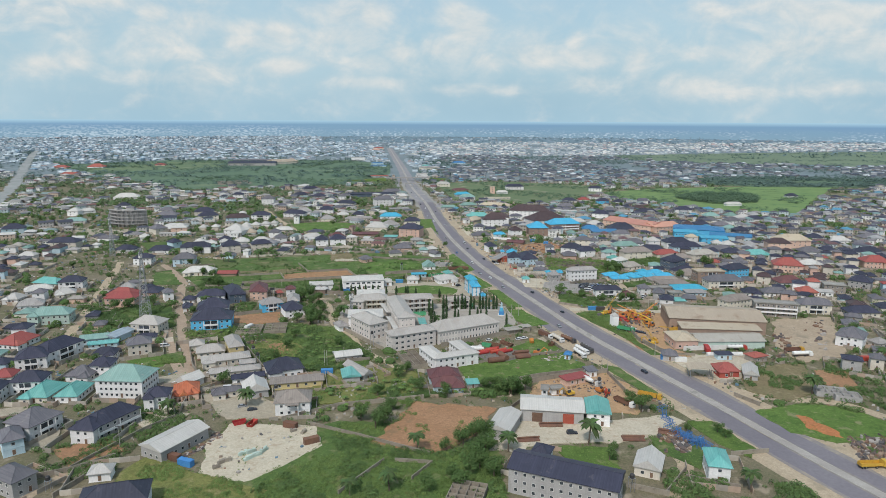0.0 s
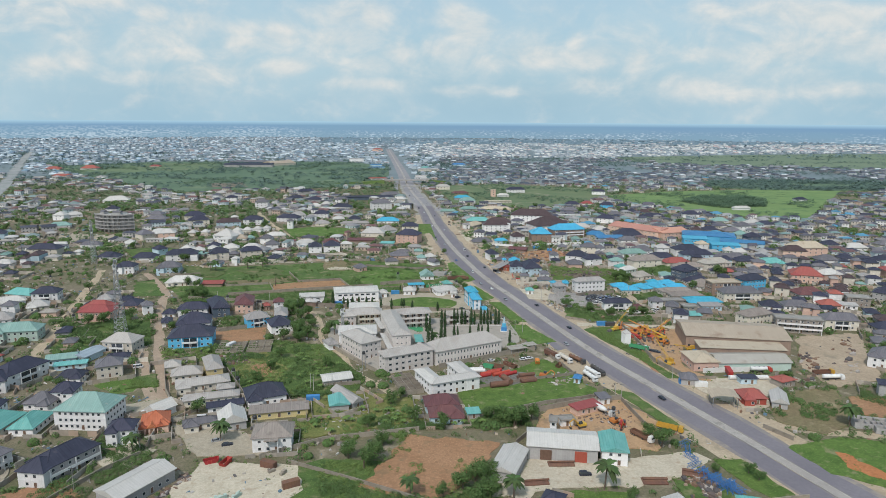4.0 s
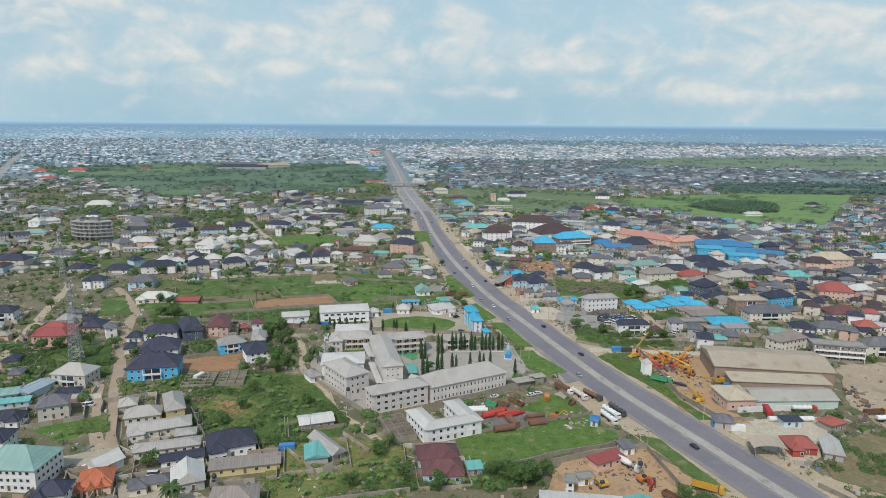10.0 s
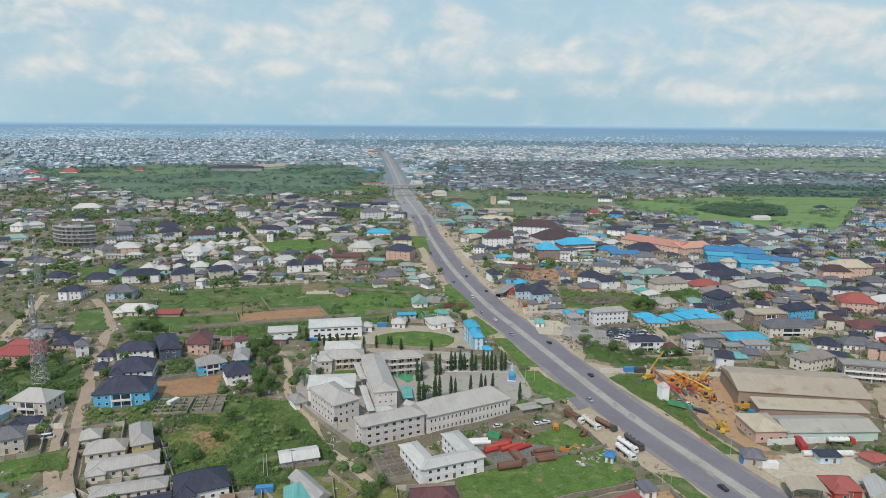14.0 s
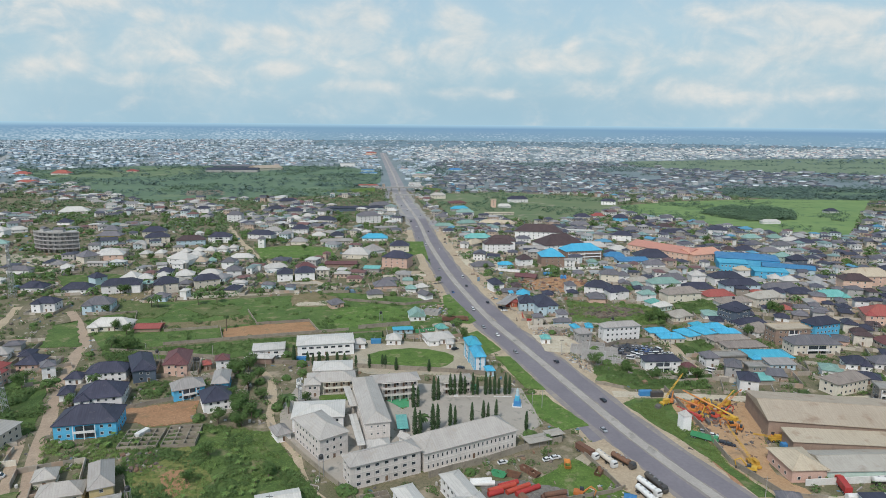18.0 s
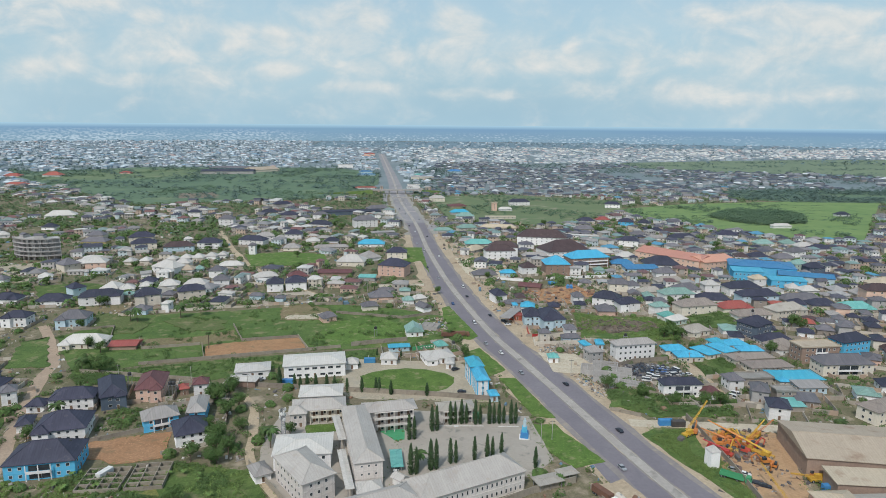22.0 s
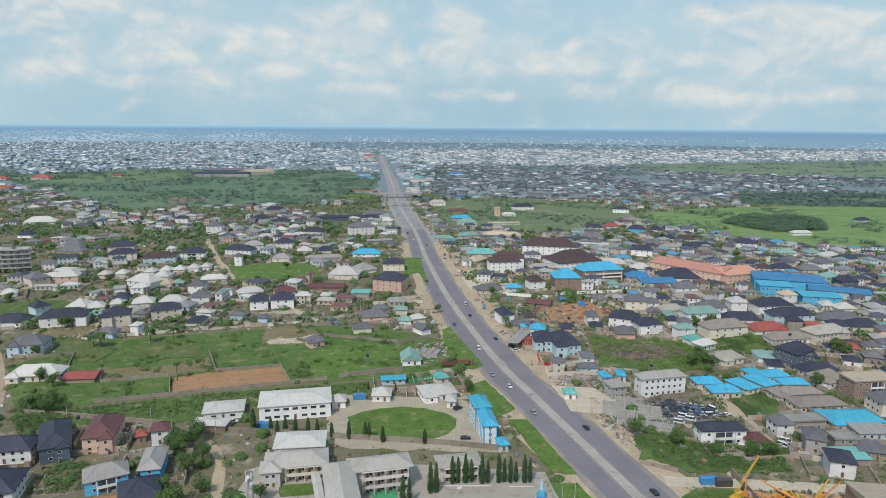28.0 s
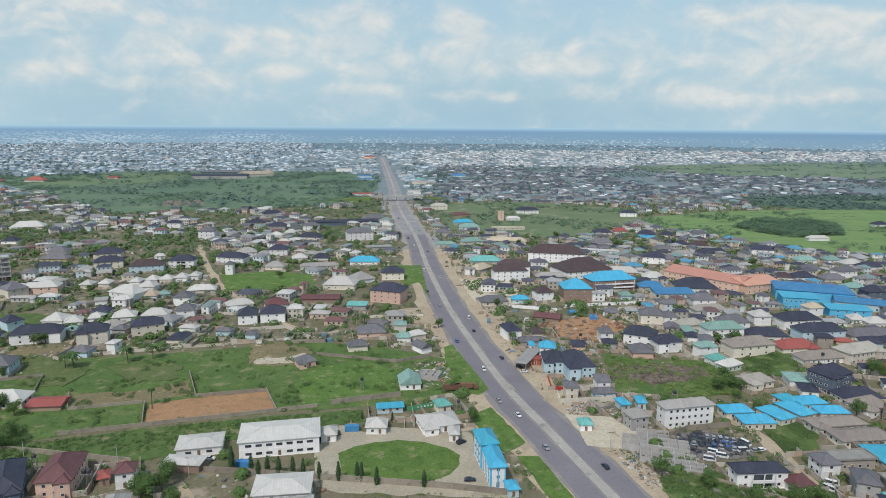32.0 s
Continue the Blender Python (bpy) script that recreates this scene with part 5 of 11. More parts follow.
house(-209.0, 356.0, 14.0, 9.0, 22.0, 1, "e", "l", kind="gable", win=1, pitch=.3, cat="shed")
house(-199.5, 347.5, 15.0, 4.5, 20.0, 1, "t", "l", kind="lean", win=1, pitch=.15, sh=2.6, cat="shed")
house(-222.5, 299.0, 9.0, 9.0, 12.0, 1, "r", "w", sides="fr")
house(-177.5, 281.0, 10.0, 15.0, 3.0, 1, "t", "w", sides="fr")
house(-230.4, 431.5, 20.5, 10.8, 1.4, 2, "r", "p", sides="fr")
house(-313.4, 482.4, 21.5, 10.8, -11.8, 1, "t", "c", sides="fr")
house(-291.4, 475.3, 17.2, 10.8, 12.2, 2, "n", "w", sides="fr")
house(-310.8, 437.5, 10.2, 10.8, 1.4, 1, "w", "w", sides="fr")
house(-289.8, 422.9, 15.2, 10.8, 25.7, 1, "g", "w", sides="fr")
house(-309.3, 461.8, 17.7, 8.8, 32.1, 1, "w", "w", sides="fr")
house(-283.4, 452.5, 12.7, 10.8, 27.7, 1, "w", "c", sides="fr")
house(-173.5, 231.2, 7.2, 11.8, 40.3, 2, "d", "l", sides="fr")
house(-153.8, 203.4, 8.4, 12.8, 64.2, 2, "d", "g", sides="flr")
house(-111.7, 191.6, 20.6, 11.8, 17.6, 2, "n", "w", sides="fr")
house(-127.5, 212.0, 7.3, 5.8, 13.8, 1, "w", "w", win=1)
house(-4.0, 305.5, 15.0, 10.0, 8.0, 1, "m", "l")
house(-1.8, 294.5, 14.5, 9.5, 8.0, 1, "m", "l")
house(10.2, 297.0, 5.2, 5.0, 10.0, 1, "t", "g", kind="lean", pitch=.12, win=1, sh=2.5, cat="shed")
house(-71.0, 269.0, 15.1, 11.8, 9.3, 2, "v", "w", pitch=.55, porch=2.5, sides="fr")
house(-76.0, 296.5, 25.0, 7.0, 14.0, 1, "v", "y", kind="lean", pitch=.12, sh=3.0, gap=4.2, sides="fr")
house(-93.6, 286.3, 10.6, 11.8, 23.5, 1, "w", "g", kind="gable", sh=3.6, win=1)
house(-106.0, 282.5, 12.9, 4.4, 22.4, 1, "d", "c", win=1)
house(-213.5, 275.7, 11.6, 12.8, 9.4, 2, "n", "w", sides="fr")
house(-195.2, 244.6, 10.1, 12.8, 26.7, 2, "d", "w", sides="fr")
house(-252.3, 324.2, 18.5, 12.8, 6.0, 1, "e", "c", sides="fr")
house(-279.9, 361.6, 15.1, 12.8, 19.6, 2, "n", "w", sides="fr")


def front_gables(x, y, rz, spots, d, z, roof, wall):
    """A row of small pointed gables over the front of a bungalow."""
    v = thing("gabled_front", x, y, 0, rz, "row of pointed orange-tiled gables over a peach porch", "porch")
    for u, w in spots:
        bm = bmesh.new()
        box(bm, u - w / 2 + 0.3, -d / 2, -0.2, u + w / 2 - 0.3, d / 2, z)
        part("porch_wall", bm, WALL[wall], v)
        rm = roof_mesh(d, w - 0.4, z + 0.02, "gable", 0.35, 0.95, "gable_roof")
        rm.materials.append(ROOF[roof])
        part("gable_roof", rm, None, v, m=pose(u, 0, 0, 0, 0, 90))
        bm = bmesh.new()
        box(bm, u - 0.55, -d / 2 - 0.06, 0.1, u + 0.55, -d / 2 - 0.004, 2.2)
        part("doorway", bm, DOOR, v)


front_gables(-125.0, 278.4, 21.6, ((-3.4, 3.4), (0.2, 3.2), (3.6, 3.4)), 3.2, 2.9, "q", "p")
# near right, start
house(44.5, 266.7, 26.7, 14.8, -6.8, 1, "w", "g", kind="gable", sh=5.5, pitch=.25, cat="warehouse", gap=6, win=0)
WARE = thing("warehouse_doors", 44.5, 266.7, 0, -6.8, "tall sliding doors on a grey warehouse front, one maroon, one dark", "door")
WARE["kind"] = "structure"
for u0, u1, h, m, lb in ((4.6, 9.2, 4.6, "wall_red", "maroon painted sliding door"), (-8.6, -4.2, 4.4, "door_paint", "dark brown sliding door")):
    bm = bmesh.new()
    box(bm, u0, -7.62, 0.1, u1, -7.45, h)
    n = int((u1 - u0) / 0.45)
    for k in range(n + 1):
        q = u0 + (u1 - u0) * k / n
        box(bm, q - 0.04, -7.68, 0.1, q + 0.04, -7.62, h)
    part("door_leaf", bm, MATS[m], WARE, lb)
house(64.0, 263.8, 9.6, 14.8, -7.4, 2, "t", "w", kind="gable", sh=2.9, pitch=.3, sides="fl")
house(22.4, 252.3, 9.1, 18.8, -21.0, 1, "w", "g", kind="gable", sh=4.5, pitch=.35, cat="shed", win=1)
house(40.0, 205.2, 37.5, 13.8, -22.2, 3, "n", "g", sh=3.1, kind="gable", pitch=.35, cat="office block")
house(34.5, 224.4, 6.3, 6.8, -25.3, 2, "n", "w")
house(74.2, 221.8, 9.1, 11.8, -23.3, 1, "w", "c", kind="gable", sh=3.6, sides="fl")
house(98.5, 219.8, 7.4, 12.8, -11.9, 2, "t", "w", sides="fl")
house(166.5, 399.0, 57.0, 31.0, -8.0, 1, "k", "k", kind="gable", sh=8, pitch=.18, win=0, cat="warehouse")
house(162.5, 376.6, 46.0, 10.4, -4.5, 1, "k", "k", kind="lean", sh=6.0, pitch=.12, win=0, cat="warehouse")
house(134.6, 361.8, 13.5, 16.5, 4.0, 1, "k", "p", sh=4.8, pitch=.4, cat="office", gap=4, sides="fl")
house(161.0, 362.4, 39.0, 15.0, 3.0, 1, "j", "t", kind="gable", sh=4.2, pitch=.26, cat="warehouse", win=0)
house(142.0, 317.0, 10.7, 8.8, -2.4, 1, "r", "r", sides="fl")
house(153.4, 313.9, 6.5, 12.8, -21.0, 1, "w", "g", kind="gable", sides="fl")
house(119.8, 337.6, 7.6, 6.8, -10.0, 1, "d", "g", win=1)
house(218.0, 421.7, 26.8, 7.8, -12.5, 3, "f", "u", kind="flat", bal=0.95, sh=2.9, sides="fl")
house(248.7, 430.6, 20.2, 10.8, -5.9, 2, "d", "c", sides="fl")
house(199.1, 439.7, 21.8, 9.8, 23.3, 2, "v", "c", sides="fl")
house(294.1, 555.7, 23.2, 16.8, -19.7, 2, "r", "p", sides="fl")
house(314.2, 558.1, 16.9, 10.8, 15.9, 2, "w", "p", sides="fl")
house(269.7, 505.2, 20.4, 13.8, 1.5, 1, "m", "w", sides="fl")
house(267.8, 474.9, 12.9, 9.8, -5.2, 1, "r", "p", sides="fl")
house(242.9, 471.9, 17.7, 9.8, -8.3, 1, "d", "w", sides="fl")
house(224.8, 471.4, 12.4, 9.8, -12.1, 1, "n", "w", sides="fl")
house(349.6, 658.7, 33.6, 16.8, 1.7, 3, "k", "p", sides="fl", gap=5.4)
house(352.8, 629.6, 18.9, 12.8, 1.6, 1, "d", "w", sides="fl", gap=5.4)
house(375.5, 637.7, 12.4, 10.8, 1.6, 1, "n", "w", sides="fl", gap=5.4)
house(322.6, 497.5, 15.0, 12.8, -40.3, 2, "n", "g", sides="fl")
house(379.9, 571.1, 21.4, 14.8, -10.3, 2, "r", "p", sides="fl")
house(276.9, 423.1, 20.1, 10.8, 1.4, 1, "n", "c", sides="fl")
house(235.4, 364.7, 13.5, 13.8, -41.2, 2, "d", "w", sides="fl")
house(248.8, 360.6, 6.9, 7.8, -73.8, 1, "g", "c", sides="flr")
house(277.8, 475.2, 17.9, 6.8, -13.3, 1, "w", "w", kind="lean", pitch=.15, win=1)
house(293.0, 483.1, 14.7, 8.8, -17.3, 2, "f", "u", kind="flat", sides="fl")
house(273.6, 621.4, 18.6, 11.8, 1.6, 1, "n", "c", sides="fl", gap=5.4)
house(293.2, 614.0, 23.3, 11.8, 1.6, 1, "t", "c", sides="fl", gap=5.4)
house(324.7, 654.2, 16.2, 11.8, 1.7, 1, "g", "c", sides="fl", gap=5.4)
house(400.8, 707.9, 15.7, 11.8, 1.7, 1, "n", "w", sides="fl", gap=5.4)
house(417.3, 692.0, 22.1, 12.8, 1.7, 1, "w", "w", sides="fl", gap=5.4)
house(464.2, 710.3, 24.6, 12.8, 1.7, 1, "d", "c", sides="fl", gap=5.4)
house(412.0, 631.3, 23.4, 12.8, 1.6, 1, "n", "w", sides="fl", gap=5.4)
house(335.7, 472.6, 17.8, 12.8, 1.4, 1, "d", "w", sides="fl")
house(362.9, 513.2, 19.3, 12.8, 1.5, 2, "n", "w", sides="fl")
# left middle
house(-172.0, 442.6, 18.8, 10.8, 12.3, 2, "n", "w", sh=2.7, sides="fr")
house(-186.2, 437.9, 7.7, 6.8, 7.4, 1, "n", "w", sides="fr")
house(-221.5, 458.7, 11.0, 12.8, 6.4, 1, "n", "p", sides="fr")
house(-204.8, 445.7, 6.1, 7.8, 33.1, 2, "d", "w", sides="fr")
house(-234.2, 440.5, 18.8, 11.8, -0.9, 2, "r", "p", sides="fr")
house(-212.0, 523.7, 24.8, 11.8, 7.9, 1, "w", "c", gap=4.5, ww=2.0, sides="fr")
house(-187.8, 522.4, 15.1, 10.8, 6.6, 1, "r", "k", kind="gable", sh=2.2, pitch=.25, win=0, cat="shed")
house(-239.8, 561.0, 18.2, 12.8, 11.7, 2, "d", "l", sides="fr")
house(-276.5, 561.6, 15.3, 9.8, 2.1, 2, "n", "w", sides="fr")
house(-318.8, 614.3, 18.4, 10.8, 2.2, 1, "n", "w", sides="fr", gap=5.4)
house(-284.3, 612.1, 20.9, 11.8, 12.4, 1, "n", "w", sides="fr", gap=5.4)
house(-250.9, 614.2, 27.6, 11.8, 18.4, 2, "n", "w", sides="fr", gap=5.4)
house(-215.3, 611.6, 16.8, 12.8, 21.9, 3, "n", "c", sh=2.8, sides="fr", gap=5.4)
house(-192.2, 632.3, 19.0, 10.8, 27.4, 2, "n", "c", sides="fr", gap=5.4)
house(-367.2, 670.6, 19.0, 8.8, 2.4, 1, "d", "w", sides="fr", gap=5.4)
house(-332.0, 679.9, 9.8, 10.8, 29.3, 1, "w", "w", sides="fr", gap=5.4)
house(-247.4, 645.9, 10.1, 10.8, 25.2, 1, "w", "w", sides="fr", gap=5.4)
house(-281.2, 635.6, 9.8, 10.8, 55.6, 2, "n", "l", sides="fr", gap=5.4)
house(-145.0, 346.4, 7.1, 7.8, 22.4, 1, "h", "c", sides="fr")
house(-133.5, 336.7, 14.2, 8.8, 18.6, 1, "h", "c", sides="fr")
house(-122.6, 342.9, 7.5, 18.8, 27.2, 2, "h", "y", sh=2.8, sides="fr")
house(-121.3, 325.6, 24.1, 9.8, 22.7, 1, "h", "c", pitch=.3, sides="fr")
house(-107.8, 319.5, 7.4, 5.8, 17.7, 1, "h", "w", win=0, pitch=.25)
house(-110.8, 308.8, 24.0, 6.8, 18.2, 1, "h", "c", pitch=.3, sides="fr")
house(-101.5, 300.6, 15.2, 5.8, 20.8, 1, "n", "w", kind="gable", pitch=.3, sides="fr")
house(-86.6, 311.6, 17.4, 13.8, 24.6, 1, "n", "w", sh=4, sides="fr")
house(-56.9, 332.9, 14.0, 8.8, 19.9, 1, "w", "g", kind="gable", pitch=.25, win=1)
house(-48.0, 310.8, 5.6, 18.8, 40.6, 1, "g", "g", kind="gable")
house(-50.9, 305.3, 8.4, 10.8, 13.8, 1, "t", "g", kind="gable", pitch=.25, win=0)
house(-246.6, 470.7, 9.5, 8.8, 13.2, 1, "g", "w", sides="fr")
# school


def gallery(h, u0, u1, front, st, sh, wall, bays):
    """Open corridors along a block's front: floor slabs, parapets, columns, and a shaded back wall with doors."""
    for k in range(st):
        z = k * sh
        bm = bmesh.new()
        box(bm, u0, front - 2.0, z + sh - 0.2, u1, front - 0.004, z + sh)
        slab = part("corridor_slab", bm, WALL[wall], h)
        if k:
            bm = bmesh.new()
            box(bm, u0, front - 2.0, z, u1, front - 1.86, z + 0.95)
            part("parapet", bm, WALL[wall], slab)
        for j in range(bays):
            u = u0 + (u1 - u0) * (j + 0.5) / bays
            bm = bmesh.new()
            box(bm, u - 0.5, front - 0.06, z + 0.1, u + 0.5, front - 0.004, z + 2.2)
            part("classroom_door", bm, DOOR, h)
            bm = bmesh.new()
            box(bm, u + 0.75, front - 0.05, z + 1.0, u + 1.75, front - 0.004, z + 2.2)
            part("classroom_window", bm, GLASS, h)
    for j in range(bays + 1):
        u = u0 + 0.15 + (u1 - u0 - 0.3) * j / bays
        bm = bmesh.new()
        box(bm, u - 0.17, front - 1.98, -0.3, u + 0.17, front - 1.64, st * sh - 0.2)
        part("column", bm, WALL[wall], h)


house(-50.6, 375.3, 12.2, 23.0, 38.0, 3, "h", "s", sh=3.2, cat="school block", gap=2.9, ww=1.1, pitch=.45)
house(-55.5, 396.5, 21.5, 16.5, 8.0, 2, "w", "w", pitch=.22, sh=3.2, cat="school hall", sides="fr")
house(-23.6, 354.6, 27.5, 9.4, 27.0, 3, "h", "s", sh=3.0, cat="school block", gap=3.6, ww=1.7, pitch=.45)
house(-33.7, 401.2, 10.2, 48.0, 14.6, 3, "h", "s", sh=3.2, cat="school block", gap=2.6, ww=0.9, wh=0.8, pitch=.42)
wing = house(-24.5, 425.2, 20.0, 7.4, 14.0, 3, "h", "s", sh=3.17, win=0, cat="school wing", over=1.6, pitch=.4)
gallery(wing, -7.0, 9.8, -3.65, 3, 3.17, "s", 4)
block = house(-56.6, 433.0, 20.5, 9.5, 11.0, 2, "h", "c", sh=3.2, win=0, cat="school block", over=1.7, pitch=.42)
gallery(block, -4.0, 10.0, -4.7, 2, 3.2, "c", 4)
house(-64.6, 426.6, 7.0, 7.5, 11.0, 2, "h", "s", sh=3.18, cat="school block", gap=2.2, pitch=.5)
house(-27.0, 372.5, 8.6, 6.8, 14.8, 1, "w", "w", cat="pavilion", pitch=.5)
rear = house(4.3, 433.5, 14.3, 7.0, 11.3, 2, "j", "s", cat="school block", win=0, over=1.4, pitch=.35)
gallery(rear, -6.5, 6.5, -3.45, 2, 3.1, "s", 4)
patch("yard", [(-72.0, 392.0), (-66.5, 380.0), (-49.5, 360.0), (-38.0, 346.0), (-8.0, 358.5), (27.0, 376.0), (31.0, 388.0), (0.0, 384.0), (-17.0, 380.0), (-19.5, 410.0), (-32.0, 424.0), (-46.0, 441.0), (-74.0, 437.0), (-76.0, 412.0)], "pale grimy concrete yard between school blocks", PAVING, 0.4)
patch("lawn", [(-61.0, 424.5), (-48.5, 427.0), (-46.5, 419.0), (-59.0, 417.0)], "small green grass plot before a school block", LAWN, 0.4)
house(7.1, 373.1, 41.8, 13.8, 28.5, 2, "h", "s", sh=3.7, cat="school block", gap=2.0, ww=0.8, wh=1.6)
house(-58.5, 448.0, 19.2, 12.8, 7.8, 2, "w", "w", sh=3.2, pitch=.25, cat="school block", sides="fr")
house(-16.5, 378.9, 4.4, 3.4, -39.4, 1, "w", "w", kind="gable", win=0, cat="pavilion")
house(1.8, 325.6, 24.5, 7.0, 24.0, 2, "w", "w", pitch=.35, cat="school annex")
house(-10.4, 328.0, 7.0, 19.5, 27.0, 2, "w", "w", pitch=.33, cat="school annex", sh=3.08)
house(6.3, 336.0, 7.0, 22.5, 25.0, 2, "w", "w", pitch=.31, cat="school annex", sh=3.06)
house(-69.0, 383.1, 5.8, 8.8, 33.5, 1, "g", "w", cat="pavilion", sides="fr")
# church
house(16.8, 465.5, 5.7, 15.6, 8.2, 3, "b", "w", sh=2.8, cat="church", over=.7)
house(14.4, 477.7, 6.7, 11.6, 11.5, 3, "b", "w", sh=3.3, cat="church", over=.7)
house(22.7, 454.5, 3.8, 5.4, 10.1, 1, "b", "l", cat="church annex", win=1)
house(-69.8, 487.6, 31.4, 16.8, 11.9, 2, "w", "w", sh=3.4, pitch=.18, gap=4, ww=2.6, cat="hall", sides="fr")
house(-101.6, 484.0, 17.1, 11.8, 13.5, 1, "w", "w", sh=3.4, pitch=.2, gap=4, ww=2.4, cat="hall", sides="fr")
house(-102.2, 469.2, 14.4, 6.8, -2.7, 1, "w", "k", win=0, pitch=.25, cat="pavilion")
house(-51.1, 494.4, 6.2, 6.8, 9.7, 1, "w", "w", sides="fr")
house(-31.6, 502.3, 8.5, 7.8, 2.0, 1, "w", "w")
house(-5.1, 506.8, 16.4, 12.8, 17.8, 1, "w", "w", pitch=.35)
house(1.9, 496.3, 3.8, 6.8, 2.0, 1, "w", "w")
house(-3.4, 524.1, 6.1, 6.8, 21.7, 1, "t", "c")
house(-27.6, 521.5, 11.8, 4.4, 10.1, 1, "b", "l", kind="lean", pitch=.15, sh=2.6)
house(-20.5, 551.9, 10.2, 11.8, 9.5, 1, "e", "w", kind="gable")
house(-118.9, 457.5, 6.4, 6.8, 16.5, 2, "m", "w", sides="fr")
house(-127.5, 458.0, 3.6, 5.4, 25.7, 1, "r", "k", sides="fr")
# far left
house(-292.7, 744.3, 8.9, 9.8, 3.3, 1, "w", "c", win=1, gap=5.4)
house(-280.3, 748.8, 8.6, 9.8, 3.3, 1, "w", "c", win=1, gap=5.4)
house(-258.6, 755.8, 8.7, 9.8, 3.4, 1, "w", "w", win=1, gap=5.4)
house(-248.1, 762.4, 9.8, 9.8, 3.4, 1, "w", "w", win=1, gap=5.4)
house(-237.3, 765.0, 10.3, 9.8, 3.4, 1, "w", "c", win=1, gap=5.4)
house(-227.4, 771.7, 10.5, 9.8, 3.4, 1, "w", "w", win=1, gap=5.4)
house(-218.8, 778.5, 8.2, 9.8, 3.5, 1, "w", "w", win=1, gap=5.4)
house(-313.1, 724.8, 17.1, 12.8, 14.5, 2, "w", "p", sides="fr", gap=5.4)
house(-334.6, 717.3, 14.3, 14.8, 55.1, 2, "d", "c", sides="fr", gap=5.4)
house(-242.6, 710.4, 23.7, 14.8, -20.3, 2, "w", "w", win=1, gap=5.4)
house(-242.0, 740.3, 13.3, 10.8, 3.3, 1, "w", "w", win=1, gap=5.4)
house(-227.6, 713.3, 12.5, 10.8, 3.1, 1, "k", "w", win=1, gap=5.4)
house(-249.0, 826.6, 22.8, 12.8, 3.8, 2, "n", "w", bal=.4, gap=5.4, win=1)
house(-272.3, 804.1, 28.3, 12.8, 17.6, 2, "x", "l", gap=5.4, win=1)
house(-387.5, 863.4, 18.1, 12.8, 4.1, 2, "d", "c", gap=5.4, win=1)
house(-334.5, 856.5, 24.6, 14.8, 16.6, 2, "n", "c", gap=5.4, win=1)
house(-280.8, 974.3, 18.4, 12.8, 4.7, 3, "d", "w", gap=5.4, win=1)
house(-352.7, 1052.9, 17.0, 8.8, 5.1, 2, "n", "w", win=1, gap=5.4)
house(-195.0, 731.6, 20.5, 9.8, 12.6, 1, "w", "c", win=1, gap=5.4)
house(-218.3, 716.9, 6.3, 7.8, 29.6, 1, "e", "l", win=1, gap=5.4)
house(-196.2, 698.6, 11.3, 10.8, 3.1, 2, "d", "w", win=1, gap=5.4)
house(-180.9, 665.6, 11.7, 10.8, 15.1, 2, "d", "w", sides="fr", gap=5.4)
house(-260.7, 649.6, 13.2, 12.8, 2.8, 1, "w", "w", win=1, gap=5.4)
house(-237.0, 655.0, 8.9, 8.8, 17.6, 1, "w", "w", win=1, gap=5.4)
house(-220.2, 659.2, 14.3, 11.8, 17.5, 1, "w", "w", sides="fr", gap=5.4)
house(-200.5, 663.8, 17.1, 10.8, 7.0, 1, "w", "w", sides="fr", gap=5.4)
house(-483.0, 934.3, 15.4, 12.8, 4.4, 1, "n", "w", win=1, gap=5.4)
house(-529.1, 1034.4, 37.2, 18.8, 18.7, 1, "w", "w", win=1, gap=5.4)
house(-241.5, 670.0, 11.3, 9.8, 2.9, 1, "n", "w", win=1, gap=5.4)
house(-256.7, 697.2, 8.0, 7.8, 22.9, 1, "g", "w", kind="lean", pitch=.15, win=1, gap=5.4)
house(-390.9, 632.8, 27.9, 12.8, 1.7, 2, "n", "c", sides="fr", gap=5.4)
house(-495.6, 710.8, 21.6, 14.8, 21.1, 2, "n", "l", sides="fr", gap=5.4)
house(-506.0, 848.8, 14.4, 12.8, 2.0, 2, "w", "w", win=1, gap=5.4)
house(-503.4, 874.1, 18.1, 10.8, 37.0, 1, "w", "w", win=1, gap=5.4)
house(-469.6, 786.2, 23.4, 10.8, 23.3, 1, "e", "w", win=1, gap=5.4)
house(-378.3, 843.2, 26.2, 12.8, 1.9, 1, "d", "y", win=1, gap=5.4)
house(-314.9, 818.9, 24.1, 12.8, 24.8, 2, "n", "c", gap=5.4, win=1)
house(-395.2, 581.5, 14.0, 8.8, 11.0, 1, "w", "w", win=1)
# middle far
house(-46.2, 713.8, 24.1, 15.8, -16.0, 3, "n", "p", sh=3.0, gap=5.4)
house(-49.5, 785.5, 19.1, 12.8, 3.5, 2, "n", "c", gap=5.4, win=1)
house(-88.8, 752.1, 25.6, 16.8, -4.7, 1, "w", "c", sh=4, win=1, gap=5.4)
house(-75.2, 770.1, 17.4, 16.8, 36.0, 1, "g", "w", sh=4, win=1, gap=5.4)
house(-67.1, 691.6, 13.5, 7.8, -2.8, 1, "t", "g", kind="lean", pitch=.2, win=1, gap=5.4)
house(-81.6, 844.7, 27.6, 12.8, 3.8, 1, "b", "w", win=1, gap=5.4)
house(-105.4, 977.3, 29.7, 14.8, 19.6, 3, "d", "w", gap=5.4, win=1)
house(-140.0, 1088.9, 85.8, 16.8, 11.8, 1, "n", "d", sh=5, win=0, pitch=.2, cat="hall")
